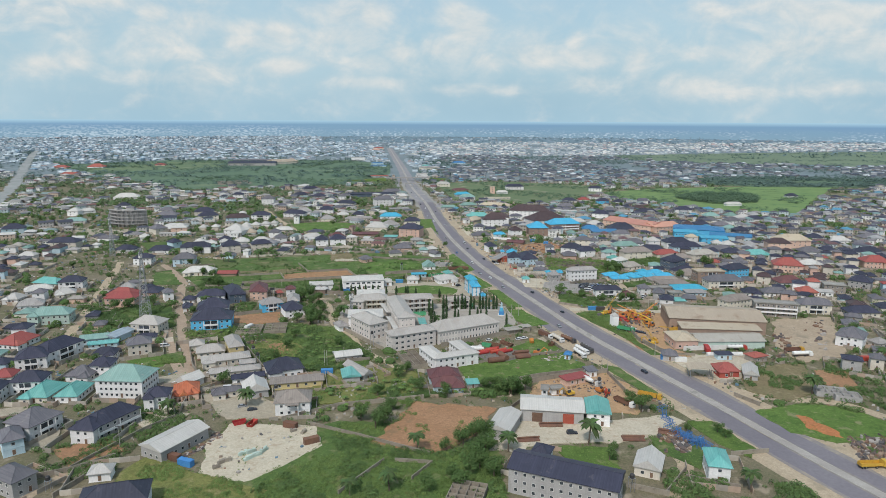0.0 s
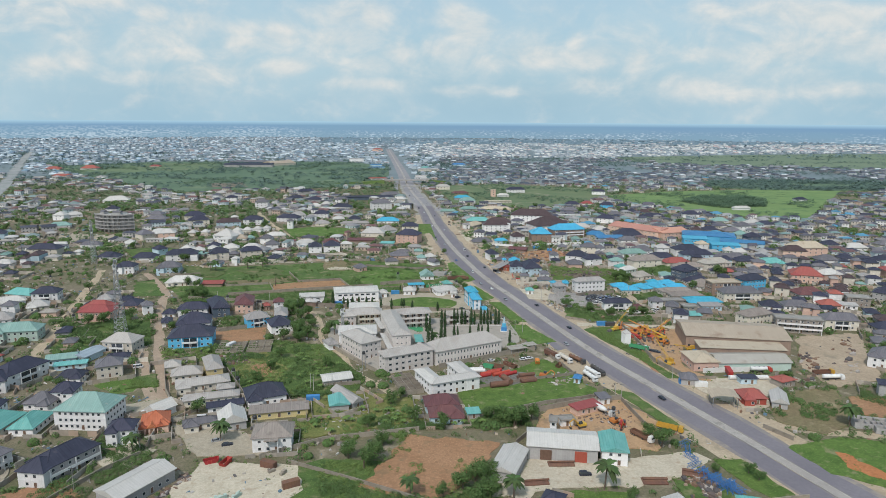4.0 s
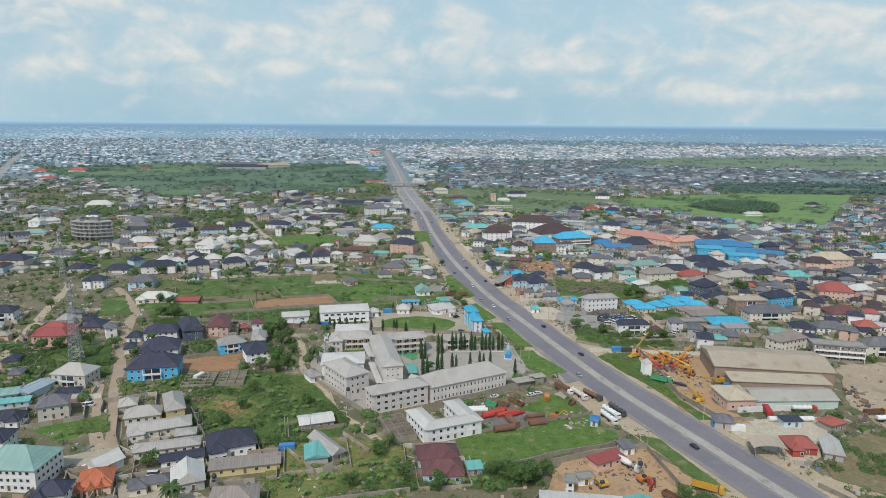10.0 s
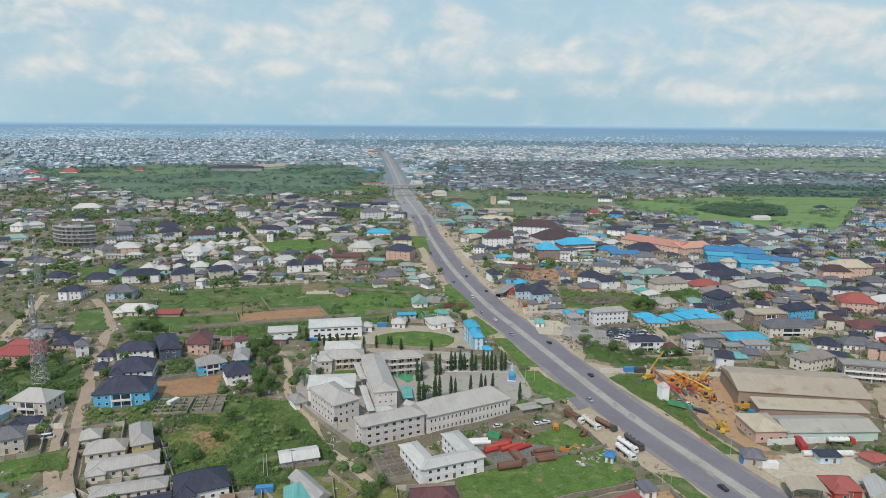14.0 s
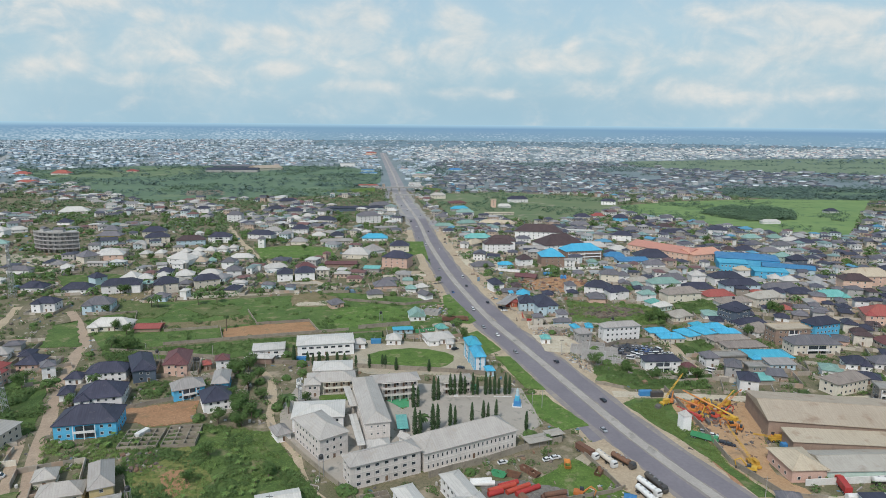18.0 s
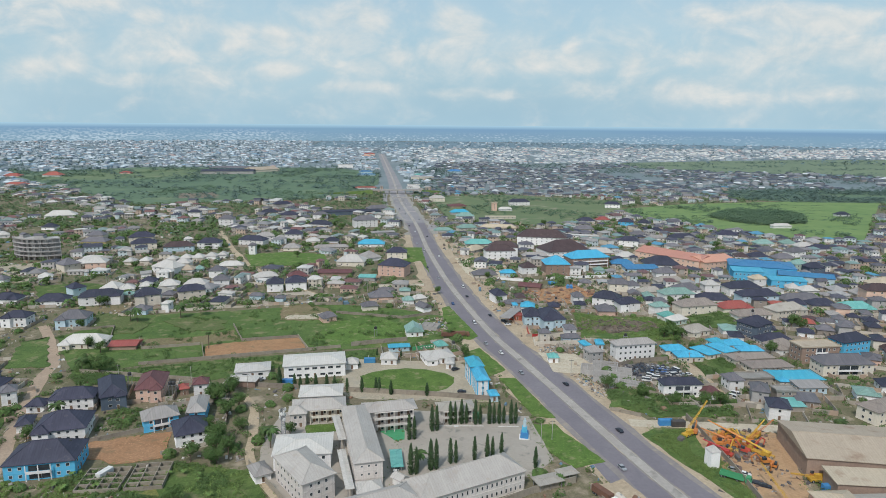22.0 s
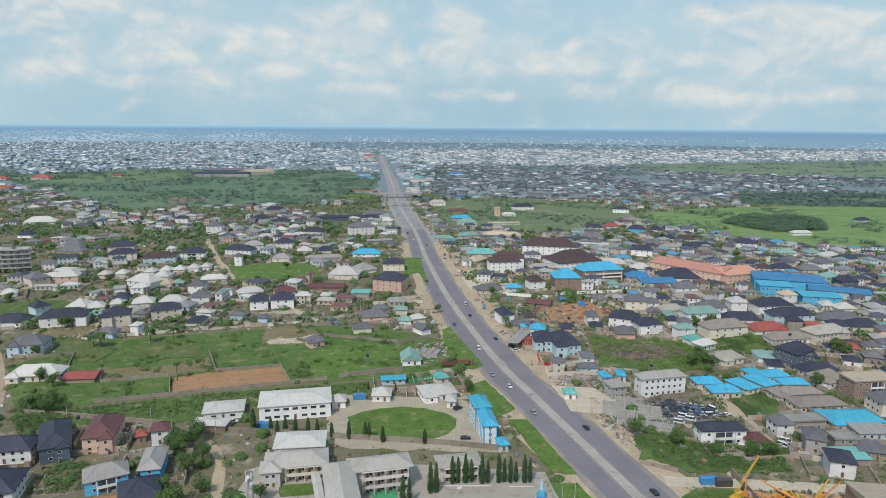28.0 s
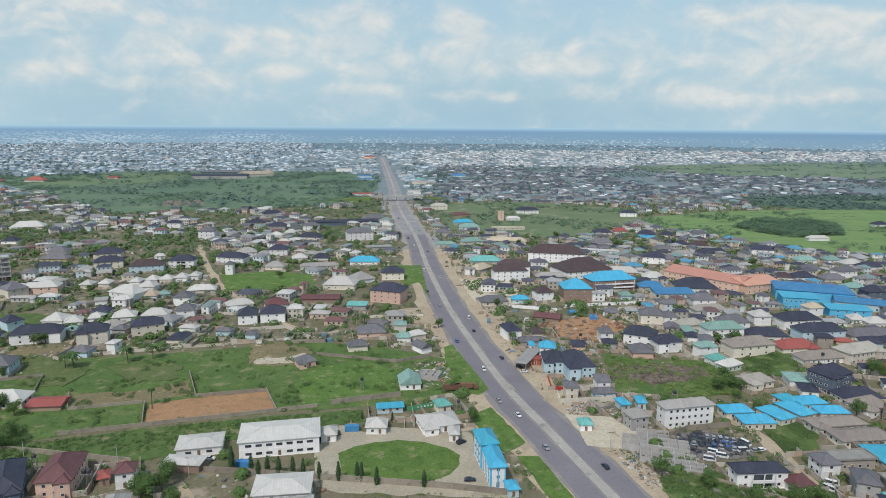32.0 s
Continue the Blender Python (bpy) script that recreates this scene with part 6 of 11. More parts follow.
house(-135.7, 656.9, 12.4, 12.8, 13.8, 2, "n", "w", sides="fr", gap=5.4)
house(-120.1, 661.7, 16.0, 12.8, 11.7, 2, "n", "w", sides="fr", gap=5.4)
house(-152.5, 690.7, 18.3, 9.8, 25.4, 1, "w", "w", win=1, gap=5.4)
house(-126.2, 692.3, 15.5, 11.8, 23.8, 1, "m", "w", win=1, gap=5.4)
house(-97.3, 710.6, 28.0, 13.8, 3.1, 1, "m", "k", kind="gable", pitch=.2, win=0)
house(-174.5, 884.5, 18.5, 12.8, 4.1, 2, "n", "w", gap=5.4, win=1)
house(-208.2, 843.5, 28.4, 12.8, -11.8, 2, "n", "w", gap=5.4, win=1)
house(-194.8, 795.5, 6.6, 6.8, 3.7, 3, "d", "w", win=1, gap=5.4)
house(-202.0, 867.5, 18.0, 12.8, 21.4, 2, "g", "w", win=1, gap=5.4)
house(-161.9, 977.3, 26.7, 12.8, -11.5, 1, "n", "w", gap=5.4, win=1)
house(-174.9, 1040.9, 19.7, 10.8, 4.9, 2, "d", "w", win=1, gap=5.4)
house(-203.9, 985.0, 14.4, 10.8, 4.5, 1, "w", "w", win=1, gap=5.4)
house(-191.9, 1006.2, 14.8, 10.8, 4.6, 1, "w", "c", win=1, gap=5.4)
house(-184.6, 943.8, 13.0, 7.8, 4.3, 1, "w", "w", win=1, gap=5.4)
house(-256.3, 1155.1, 26.4, 10.8, 31.6, 2, "n", "g", win=1, gap=5.4)
house(-256.3, 1081.2, 23.0, 11.8, 17.0, 1, "n", "c", win=1, gap=5.4)
house(-216.5, 1037.8, 20.9, 11.8, 4.9, 2, "n", "g", win=1, gap=5.4)
house(-160.9, 818.7, 16.6, 10.8, 3.7, 1, "g", "c", win=1, gap=5.4)
house(-147.0, 856.5, 14.3, 10.8, 13.9, 1, "w", "c", win=1, gap=5.4)
house(-126.8, 859.3, 14.6, 10.8, 3.9, 1, "n", "w", gap=5.4, win=1)
house(-120.7, 821.6, 34.5, 6.8, 11.5, 1, "g", "c", win=1, gap=5.4)
house(-49.8, 631.5, 17.1, 11.8, 13.2, 1, "d", "p", gap=5.4)
house(-54.8, 605.1, 11.1, 7.8, 16.5, 1, "d", "c", sides="fr", gap=5.4)
house(-28.4, 621.3, 7.8, 6.8, 9.4, 1, "e", "w", win=1, gap=5.4)
house(-20.5, 626.2, 9.5, 6.8, 26.8, 1, "w", "c", win=1, gap=5.4)
house(-16.4, 604.0, 7.0, 9.8, 38.8, 1, "d", "w", kind="gable", win=1, gap=5.4)
house(-76.5, 917.8, 27.4, 7.8, 17.2, 1, "g", "g", kind="lean", pitch=.15, win=0)
# right far
house(51.0, 784.1, 28.7, 13.8, 7.7, 3, "x", "w", sh=3.1, gap=5.4, win=1)
house(33.9, 852.3, 29.3, 12.8, 3.8, 1, "t", "g", win=1, gap=5.4)
house(105.0, 868.0, 54.0, 22.0, -9.7, 3, "x", "w", sh=3.0, gap=5.4, win=1)
house(56.5, 803.0, 29.0, 15.0, -5.0, 3, "x", "w", gap=4.0, win=1)
house(117.5, 808.0, 46.0, 29.0, 20.5, 2, "x", "w", gap=5.4, win=1)
house(97.0, 728.0, 21.5, 19.0, 3.2, 3, "b", "k", sh=3.0, sides="fl", gap=5.4)
house(130.5, 757.0, 38.1, 17.5, 14.7, 3, "b", "k", sh=3.0, bal=.9, sides="fl", gap=5.4)
house(71.5, 723.4, 12.9, 11.8, 17.0, 2, "x", "w", sides="fl", gap=5.4)
house(52.8, 712.0, 12.8, 6.8, 3.1, 1, "b", "l", win=1, gap=5.4)
house(32.2, 706.6, 20.3, 10.8, 11.3, 1, "d", "c", gap=5.4)
house(38.3, 629.9, 9.2, 13.8, 15.0, 2, "n", "w", gap=5.4)
house(56.4, 597.5, 9.0, 8.8, -8.2, 2, "b", "w", sides="fl")
house(47.7, 600.0, 2.7, 5.4, 2.6, 2, "b", "w", win=1, gap=5.4)
house(163.8, 756.0, 19.6, 10.8, -7.0, 1, "u", "g", win=1, gap=5.4)
house(135.8, 726.7, 8.9, 7.8, 3.1, 1, "e", "l", sides="fl", gap=5.4)
house(67.3, 669.7, 17.3, 11.8, -17.8, 1, "m", "k", kind="gable", sh=2.6, pitch=.25, win=0, cat="shed")
house(137.2, 665.8, 15.4, 10.8, -6.2, 2, "d", "c", sides="fl", gap=5.4)
house(117.6, 622.9, 18.9, 12.8, -22.3, 2, "n", "w", sides="fl", gap=5.4)
house(96.4, 625.9, 7.5, 8.8, 2.7, 2, "d", "w", sides="fl", gap=5.4)
house(17.0, 1096.0, 26.0, 11.0, 15.0, 1, "b", "g", sh=4, win=1, gap=5.4)
house(24.0, 1042.0, 24.0, 13.0, 8.0, 2, "e", "w", win=1, gap=5.4)
house(23.3, 940.0, 22.9, 10.8, 21.1, 2, "e", "c", win=1, gap=5.4)
house(-5.2, 936.9, 22.3, 8.8, 4.2, 1, "e", "g", win=1, gap=5.4)
house(-8.7, 1016.8, 16.6, 10.8, 4.6, 1, "d", "g", win=1, gap=5.4)
house(63.9, 962.2, 44.6, 10.8, -9.3, 1, "k", "c", win=1, gap=5.4)
house(116.3, 1212.1, 33.3, 12.8, 5.6, 2, "n", "w", win=1, gap=5.4)
house(263.1, 1190.2, 22.9, 10.8, -9.3, 2, "n", "w", win=1, gap=5.4)
house(211.9, 1038.9, 17.4, 10.8, 4.6, 1, "r", "w", win=1, gap=5.4)
house(233.7, 1001.3, 19.2, 11.8, -18.5, 2, "n", "b", win=1, gap=5.4)
house(187.1, 1028.9, 21.4, 11.8, 4.6, 1, "n", "w", win=1, gap=5.4)
house(170.1, 958.3, 23.2, 11.8, 4.2, 1, "d", "c", win=1, gap=5.4)
house(199.6, 862.7, 20.7, 12.8, -17.8, 2, "n", "w", gap=5.4, win=1)
house(157.3, 908.6, 37.4, 6.8, -14.6, 1, "w", "w", kind="lean", pitch=.12, win=1, gap=5.4)
house(154.2, 809.2, 28.3, 12.8, -5.2, 1, "w", "p", win=1, gap=5.4)
house(176.3, 789.0, 17.9, 12.8, -9.1, 1, "w", "t", win=1, gap=5.4)
house(14.0, 1180.0, 28.0, 15.0, 15.5, 1, "m", "k", win=1, gap=5.4, pitch=.3)
house(70.8, 1140.0, 8.0, 8.0, 3.0, 4, "k", "p", kind="flat", win=1, gap=5.4)
house(88.0, 1142.0, 20.0, 8.0, 3.0, 1, "w", "w", win=1, gap=5.4)
house(74.0, 1058.0, 42.0, 8.0, 4.0, 1, "k", "c", kind="lean", pitch=.1, win=1, gap=5.4)
house(-18.0, 1255.0, 26.0, 12.0, 4.0, 2, "h", "c", win=1, gap=5.4)
house(27.6, 818.3, 20.6, 11.8, 52.6, 1, "k", "g", win=1, gap=5.4)
house(63.8, 836.6, 9.8, 10.8, -9.3, 1, "g", "g", win=1, gap=5.4)
house(86.5, 788.0, 25.0, 8.8, 3.5, 1, "g", "g", win=1, gap=5.4)
house(221.5, 781.0, 66.0, 32.0, -47.6, 2, "o", "p", kind="gable", sh=3.6, pitch=.22, cat="warehouse", gap=5, win=1)
house(248.0, 763.0, 37.0, 30.0, 21.3, 2, "o", "p", kind="gable", sh=3.4, pitch=.22, cat="warehouse", gap=5, win=1)
house(200.5, 757.5, 32.0, 21.0, -3.1, 1, "n", "w", sides="fl", gap=5.4)
house(176.2, 737.5, 30.0, 15.0, 3.2, 1, "u", "l", kind="lean", pitch=.15, win=1, gap=5.4)
house(284.0, 737.0, 54.0, 31.0, -18.0, 2, "u", "b", kind="hip", pitch=.18, sh=3.8, win=0, cat="warehouse")
house(258.5, 708.0, 24.0, 15.0, -12.0, 2, "b", "b", kind="lean", pitch=.1, win=1, sh=4.2, cat="works hall")
house(308.0, 706.0, 42.0, 19.0, -22.0, 1, "u", "l", kind="gable", pitch=.2, sh=5.0, win=1, gap=5.4, cat="warehouse")
house(281.0, 684.5, 27.0, 13.0, -10.0, 2, "b", "b", kind="lean", pitch=.12, sh=3.0, win=1, gap=5.4, cat="works hall")
house(257.5, 686.5, 11.2, 8.8, 9.5, 2, "k", "w", win=1, gap=5.4)
house(185.3, 689.0, 23.9, 9.8, 9.4, 1, "j", "w", sides="fl", gap=5.4)
house(187.0, 706.8, 17.4, 10.8, 3.1, 2, "d", "w", sides="fl", gap=5.4)
house(185.4, 651.1, 18.8, 11.8, 9.7, 2, "d", "w", sides="fl", gap=5.4)
house(210.0, 665.1, 11.9, 9.8, 2.8, 2, "w", "w", sides="fl", gap=5.4)
house(173.1, 637.1, 24.5, 10.8, 7.8, 2, "e", "w", sides="fl", gap=5.4)
house(199.2, 633.7, 23.9, 11.8, -2.3, 1, "n", "w", sides="fl", gap=5.4)
house(231.8, 658.7, 25.9, 12.8, 8.0, 2, "n", "w", sides="fl", gap=5.4)
house(232.9, 634.8, 29.0, 11.8, 6.9, 2, "n", "l", sides="fl", gap=5.4)
house(278.2, 669.3, 9.5, 9.8, -11.0, 1, "w", "w", sides="fl", gap=5.4)
house(286.0, 662.3, 13.1, 9.8, 2.8, 1, "w", "w", sides="fl", gap=5.4)
house(265.8, 636.3, 30.1, 10.8, 6.6, 1, "d", "c", sides="fl", gap=5.4)
house(206.0, 611.9, 22.7, 11.8, 9.5, 1, "r", "c", sides="fl", gap=5.4)
house(325.8, 907.5, 21.6, 12.8, -11.5, 2, "n", "w", gap=5.4, win=1)
house(257.5, 950.4, 14.2, 10.8, 4.2, 1, "n", "w", win=1, gap=5.4)
house(273.8, 944.8, 18.5, 10.8, 4.1, 1, "x", "w", win=1, gap=5.4)
house(272.4, 901.7, 29.8, 12.8, 3.9, 1, "n", "w", win=1, gap=5.4)
house(226.5, 921.9, 17.2, 10.8, 4.1, 1, "d", "w", win=1, gap=5.4)
house(240.1, 897.5, 18.4, 8.8, 3.9, 1, "g", "w", win=1, gap=5.4)
house(211.5, 868.4, 22.6, 10.8, 3.8, 1, "d", "w", win=1, gap=5.4)
house(261.4, 1013.5, 16.2, 11.8, -23.0, 1, "n", "w", win=1, gap=5.4)
house(350.3, 870.0, 19.4, 11.8, 3.8, 1, "e", "w", win=1, gap=5.4)
house(378.1, 871.8, 14.3, 11.8, 3.8, 1, "e", "w", win=1, gap=5.4)
house(386.1, 854.2, 18.4, 11.8, 3.7, 1, "w", "w", win=1, gap=5.4)
house(309.2, 796.5, 18.0, 11.8, 3.4, 1, "n", "w", win=1, gap=5.4)
house(292.4, 794.7, 12.1, 10.8, -14.9, 1, "x", "w", win=1, gap=5.4)
house(334.7, 830.9, 14.9, 10.8, 3.6, 1, "d", "w", win=1, gap=5.4)
house(352.0, 807.4, 17.9, 11.8, 16.9, 2, "d", "w", win=1, gap=5.4)
house(395.5, 842.3, 21.0, 11.8, 16.2, 1, "n", "w", gap=5.4, win=1)
house(331.4, 789.6, 19.8, 11.8, 3.4, 1, "d", "c", win=1, gap=5.4)
house(324.0, 747.6, 13.1, 10.8, 3.2, 2, "e", "t", sides="fl", gap=5.4)
house(330.8, 734.5, 14.6, 11.8, 3.2, 2, "n", "d", sides="fl", gap=5.4)
house(147.3, 661.4, 8.4, 8.8, 2.8, 2, "d", "w", sides="fl", gap=5.4)
house(158.7, 653.7, 17.3, 9.8, 10.3, 1, "j", "c", sides="fl", gap=5.4)
house(128.9, 610.1, 15.8, 9.8, 9.3, 2, "n", "w", sides="fl", gap=5.4)
house(584.4, 1116.2, 19.0, 10.8, 4.9, 1, "n", "w", win=1, gap=5.4)
house(434.7, 998.1, 25.1, 7.8, 4.4, 1, "w", "w", win=0)
house(105.5, 512.5, 24.0, 6.9, 12.7, 3, "g", "w", sh=3.1, cat="apartment block", gap=3.0, sides="fl")
house(175.8, 606.2, 28.0, 11.8, 14.0, 2, "v", "c", sides="fl", gap=5.4)
house(148.5, 601.4, 11.0, 6.8, 20.8, 2, "e", "w", sides="fl", gap=5.4)
house(150.0, 588.8, 9.3, 6.8, 21.9, 1, "t", "w", sides="fl")
house(153.9, 580.2, 12.0, 7.8, 28.6, 1, "w", "t", sides="fl")
house(158.1, 557.8, 14.8, 9.8, 18.1, 1, "j", "c", sides="fl")
# compound of low blue hipped halls and its neighbours
for x, y, w, d, a in ((132.1, 521.5, 13.0, 8.0, 6), (136.5, 511.0, 14.5, 8.5, 4), (149.0, 518.0, 9.0, 13.5, 24), (160.5, 523.0, 9.5, 14.5, 22), (171.5, 532.0, 13.0, 8.5, 8), (175.8, 521.5, 13.5, 7.5, 2), (162.0, 534.5, 8.0, 8.0, 15)):
    house(x, y, w, d, a, 1, "b", "c", sides="fl", pitch=.5, over=.5, label="low cream hall under a weathered sky-blue hipped roof", cat="hall")
house(170.8, 509.6, 24.5, 8.5, 9.0, 1, "v", "c", sides="fl", pitch=.4)
house(174.5, 497.5, 24.0, 10.5, 7.0, 1, "v", "c", sides="fl", pitch=.4)
house(181.0, 482.0, 24.5, 13.0, 3.0, 1, "b", "c", sides="fl", pitch=.35)
house(182.0, 469.5, 14.0, 8.0, 3.0, 1, "g", "l", kind="lean", pitch=.15, sides="fl")
house(156.5, 476.8, 19.0, 6.5, 6.0, 1, "f", "u", kind="flat", sh=4.2, sides="fl")
house(144.5, 471.5, 7.6, 8.0, 6.0, 2, "d", "w", sh=2.8, sides="fl")
house(163.0, 457.5, 9.5, 5.5, 2.0, 2, "f", "u", kind="flat", sh=2.8, win=1)
house(160.7, 448.5, 12.0, 8.0, 2.0, 1, "t", "u", win=0, kind="lean", pitch=.15, cat="shed", sh=2.6)
house(171.5, 453.5, 9.5, 9.0, -12.0, 1, "d", "u", kind="lean", pitch=.15, win=1)
house(193.4, 554.0, 16.4, 12.7, 27.0, 3, "n", "d", ww=1.5, gap=2.6, sides="fl")
house(198.8, 539.4, 19.4, 11.8, 9.3, 1, "n", "w", sides="fl")
house(197.6, 529.1, 14.9, 11.8, 19.5, 1, "v", "w", sides="fl")
house(115.0, 463.0, 19.3, 6.8, 4.0, 2, "n", "w", sh=3.2, sides="fl")
house(128.4, 459.8, 8.8, 7.8, 8.1, 1, "m", "w", sides="fl")
house(209.7, 593.4, 25.6, 9.8, 11.9, 1, "v", "w", sides="fl")
house(235.0, 597.4, 25.5, 11.8, 18.4, 2, "j", "c", sides="fl")
house(68.0, 572.8, 14.8, 20.8, 8.1, 2, "n", "l", sh=3.4, gap=3, sides="fl")
house(56.5, 576.6, 11.1, 13.8, -1.5, 2, "n", "l", sh=3.4, gap=3, sides="fl")
house(46.5, 584.8, 8.8, 4.4, -7.7, 1, "r", "r", kind="flat", cat="shop")
house(59.6, 506.1, 5.2, 5.4, 2.0, 1, "t", "w", cat="kiosk", sides="fl")
house(82.5, 508.5, 8.0, 7.8, 15.9, 2, "g", "g", sides="fl")
house(81.9, 528.0, 4.1, 6.8, 15.6, 1, "b", "l", win=1)
house(90.9, 530.0, 4.0, 6.8, -4.8, 1, "b", "l", win=1)
# far landmarks
house(-1012.4, 1661.4, 36.0, 22.0, 3.1, 1, "r", "p", win=0, pitch=.45)
house(-932.7, 1685.5, 40.6, 23.8, 3.1, 1, "r", "w", win=0)
house(-870.8, 1459.1, 40.0, 16.0, 2.8, 1, "r", "p", win=0, pitch=.45)
house(-805.8, 1777.1, 26.0, 16.0, 3.2, 1, "r", "p", win=0, pitch=.4)
house(-300.0, 2060.0, 44.0, 16.0, 3.5, 3, "w", "w", win=0, kind="flat")
house(-605.0, 1994.0, 131.9, 38.8, 3.5, 1, "d", "d", win=0, pitch=.2)
house(-322.0, 2830.0, 44.0, 26.0, 4.2, 2, "r", "p", win=0, pitch=.3)
house(-318.0, 2700.0, 46.0, 16.0, 4.2, 1, "o", "w", win=0, pitch=.25)
house(-773.0, 1446.0, 20.0, 12.0, 2.7, 1, "g", "w", win=0, pitch=.35)
house(-164.6, 1453.4, 42.0, 11.0, 2.7, 1, "r", "w", win=0, pitch=.3)
house(-205.0, 1790.0, 44.0, 10.0, 4.0, 1, "u", "l", win=0, pitch=.3)
house(-214.0, 1846.0, 34.0, 12.0, 4.0, 2, "u", "l", win=0, pitch=.3)
house(-72.0, 1789.0, 26.0, 14.0, 2.0, 1, "t", "w", win=0, pitch=.4)
house(-60.0, 1690.0, 54.0, 12.0, 2.0, 2, "g", "c", win=0, pitch=.3)
house(18.1, 1930.0, 40.0, 20.0, 2.0, 1, "u", "l", win=0, pitch=.4)
house(-70.0, 1490.0, 26.0, 10.0, 2.0, 2, "w", "w", kind="flat", win=0)
house(-61.8, 1436.9, 12.5, 28.8, 2.7, 2, "w", "w", win=0)
house(-79.7, 578.3, 9.8, 7.8, 27.9, 1, "d", "p", win=1)
house(-561.0, 1812.8, 130.0, 38.8, 7.2, 1, "n", "g", sh=7, win=0, cat="warehouse", kind="gable", pitch=.2)
house(-501.6, 1902.3, 74.4, 58.8, 42.4, 1, "k", "c", sh=6, win=0, cat="warehouse", kind="gable", pitch=.2)
house(-104.9, 1114.0, 30.8, 12.8, 28.8, 2, "d", "g", win=1, gap=5)
house(-695.8, 1318.3, 34.0, 10.0, 12.0, 1, "g", "c", win=0, pitch=.3)
house(-147.6, 240.6, 10.2, 9.8, -6.0, 2, "n", "w", sides="fr")
house(61.3, 303.5, 13.2, 5.4, 27.7, 1, "r", "p", kind="lean", pitch=.12, win=1, cat="shed")
house(43.7, 283.8, 2.7, 4.4, -8.2, 2, "f", "w", kind="flat", sh=2.6, win=1, cat="cabin")
house(50.3, 290.1, 5.6, 3.4, 12.3, 1, "f", "w", kind="flat", sh=2.7, win=1, cat="cabin")
house(64.0, 336.6, 3.1, 4.0, -20.0, 1, "u", "l", sh=2.8, cat="kiosk", win=1)
house(71.4, 313.3, 4.8, 5.4, 15.8, 1, "d", "w", kind="lean", pitch=.15, win=1, cat="kiosk")
house(-151.2, 387.8, 24.0, 15.8, 12.8, 2, "n", "b", bal=0.35, sides="fr")
house(-160.5, 415.0, 19.4, 15.8, 15.4, 2, "n", "w", sh=2.7, sides="fr")
house(-180.3, 420.0, 5.6, 8.8, 21.4, 1, "n", "w", sides="fr")
house(-158.3, 450.2, 10.6, 24.0, 29.5, 2, "n", "d", ww=1.5, sides="fr")
house(-142.4, 457.3, 11.8, 19.3, 14.6, 2, "m", "p", sides="fr")
house(-124.2, 424.1, 14.0, 9.8, 29.7, 2, "g", "b", sh=2.6, gap=4, sides="fr")
house(-111.1, 433.5, 7.4, 16.2, 14.1, 2, "g", "b", sh=2.7, sides="fr")
house(-106.5, 412.8, 12.6, 14.3, 27.2, 2, "n", "w", sh=2.6, sides="fr")
house(208.8, 513.7, 22.7, 10.8, 6.7, 3, "k", "k", kind="flat", sh=3.0, bal=.3, sides="fl")
house(234.3, 523.7, 20.3, 10.8, 19.1, 3, "n", "b", gap=3, sides="fl")
house(213.5, 495.4, 27.9, 11.8, 3.5, 2, "d", "c", sides="fl")
house(327.6, 641.5, 21.6, 12.8, -6.5, 3, "x", "p", win=1, gap=5.4)
house(149.8, 338.6, 8.0, 4.4, 1.4, 1, "n", "l", kind="lean", pitch=.12, win=1, cat="cabin")
house(166.9, 337.0, 9.3, 6.8, 23.1, 1, "r", "u", win=1, pitch=.3)

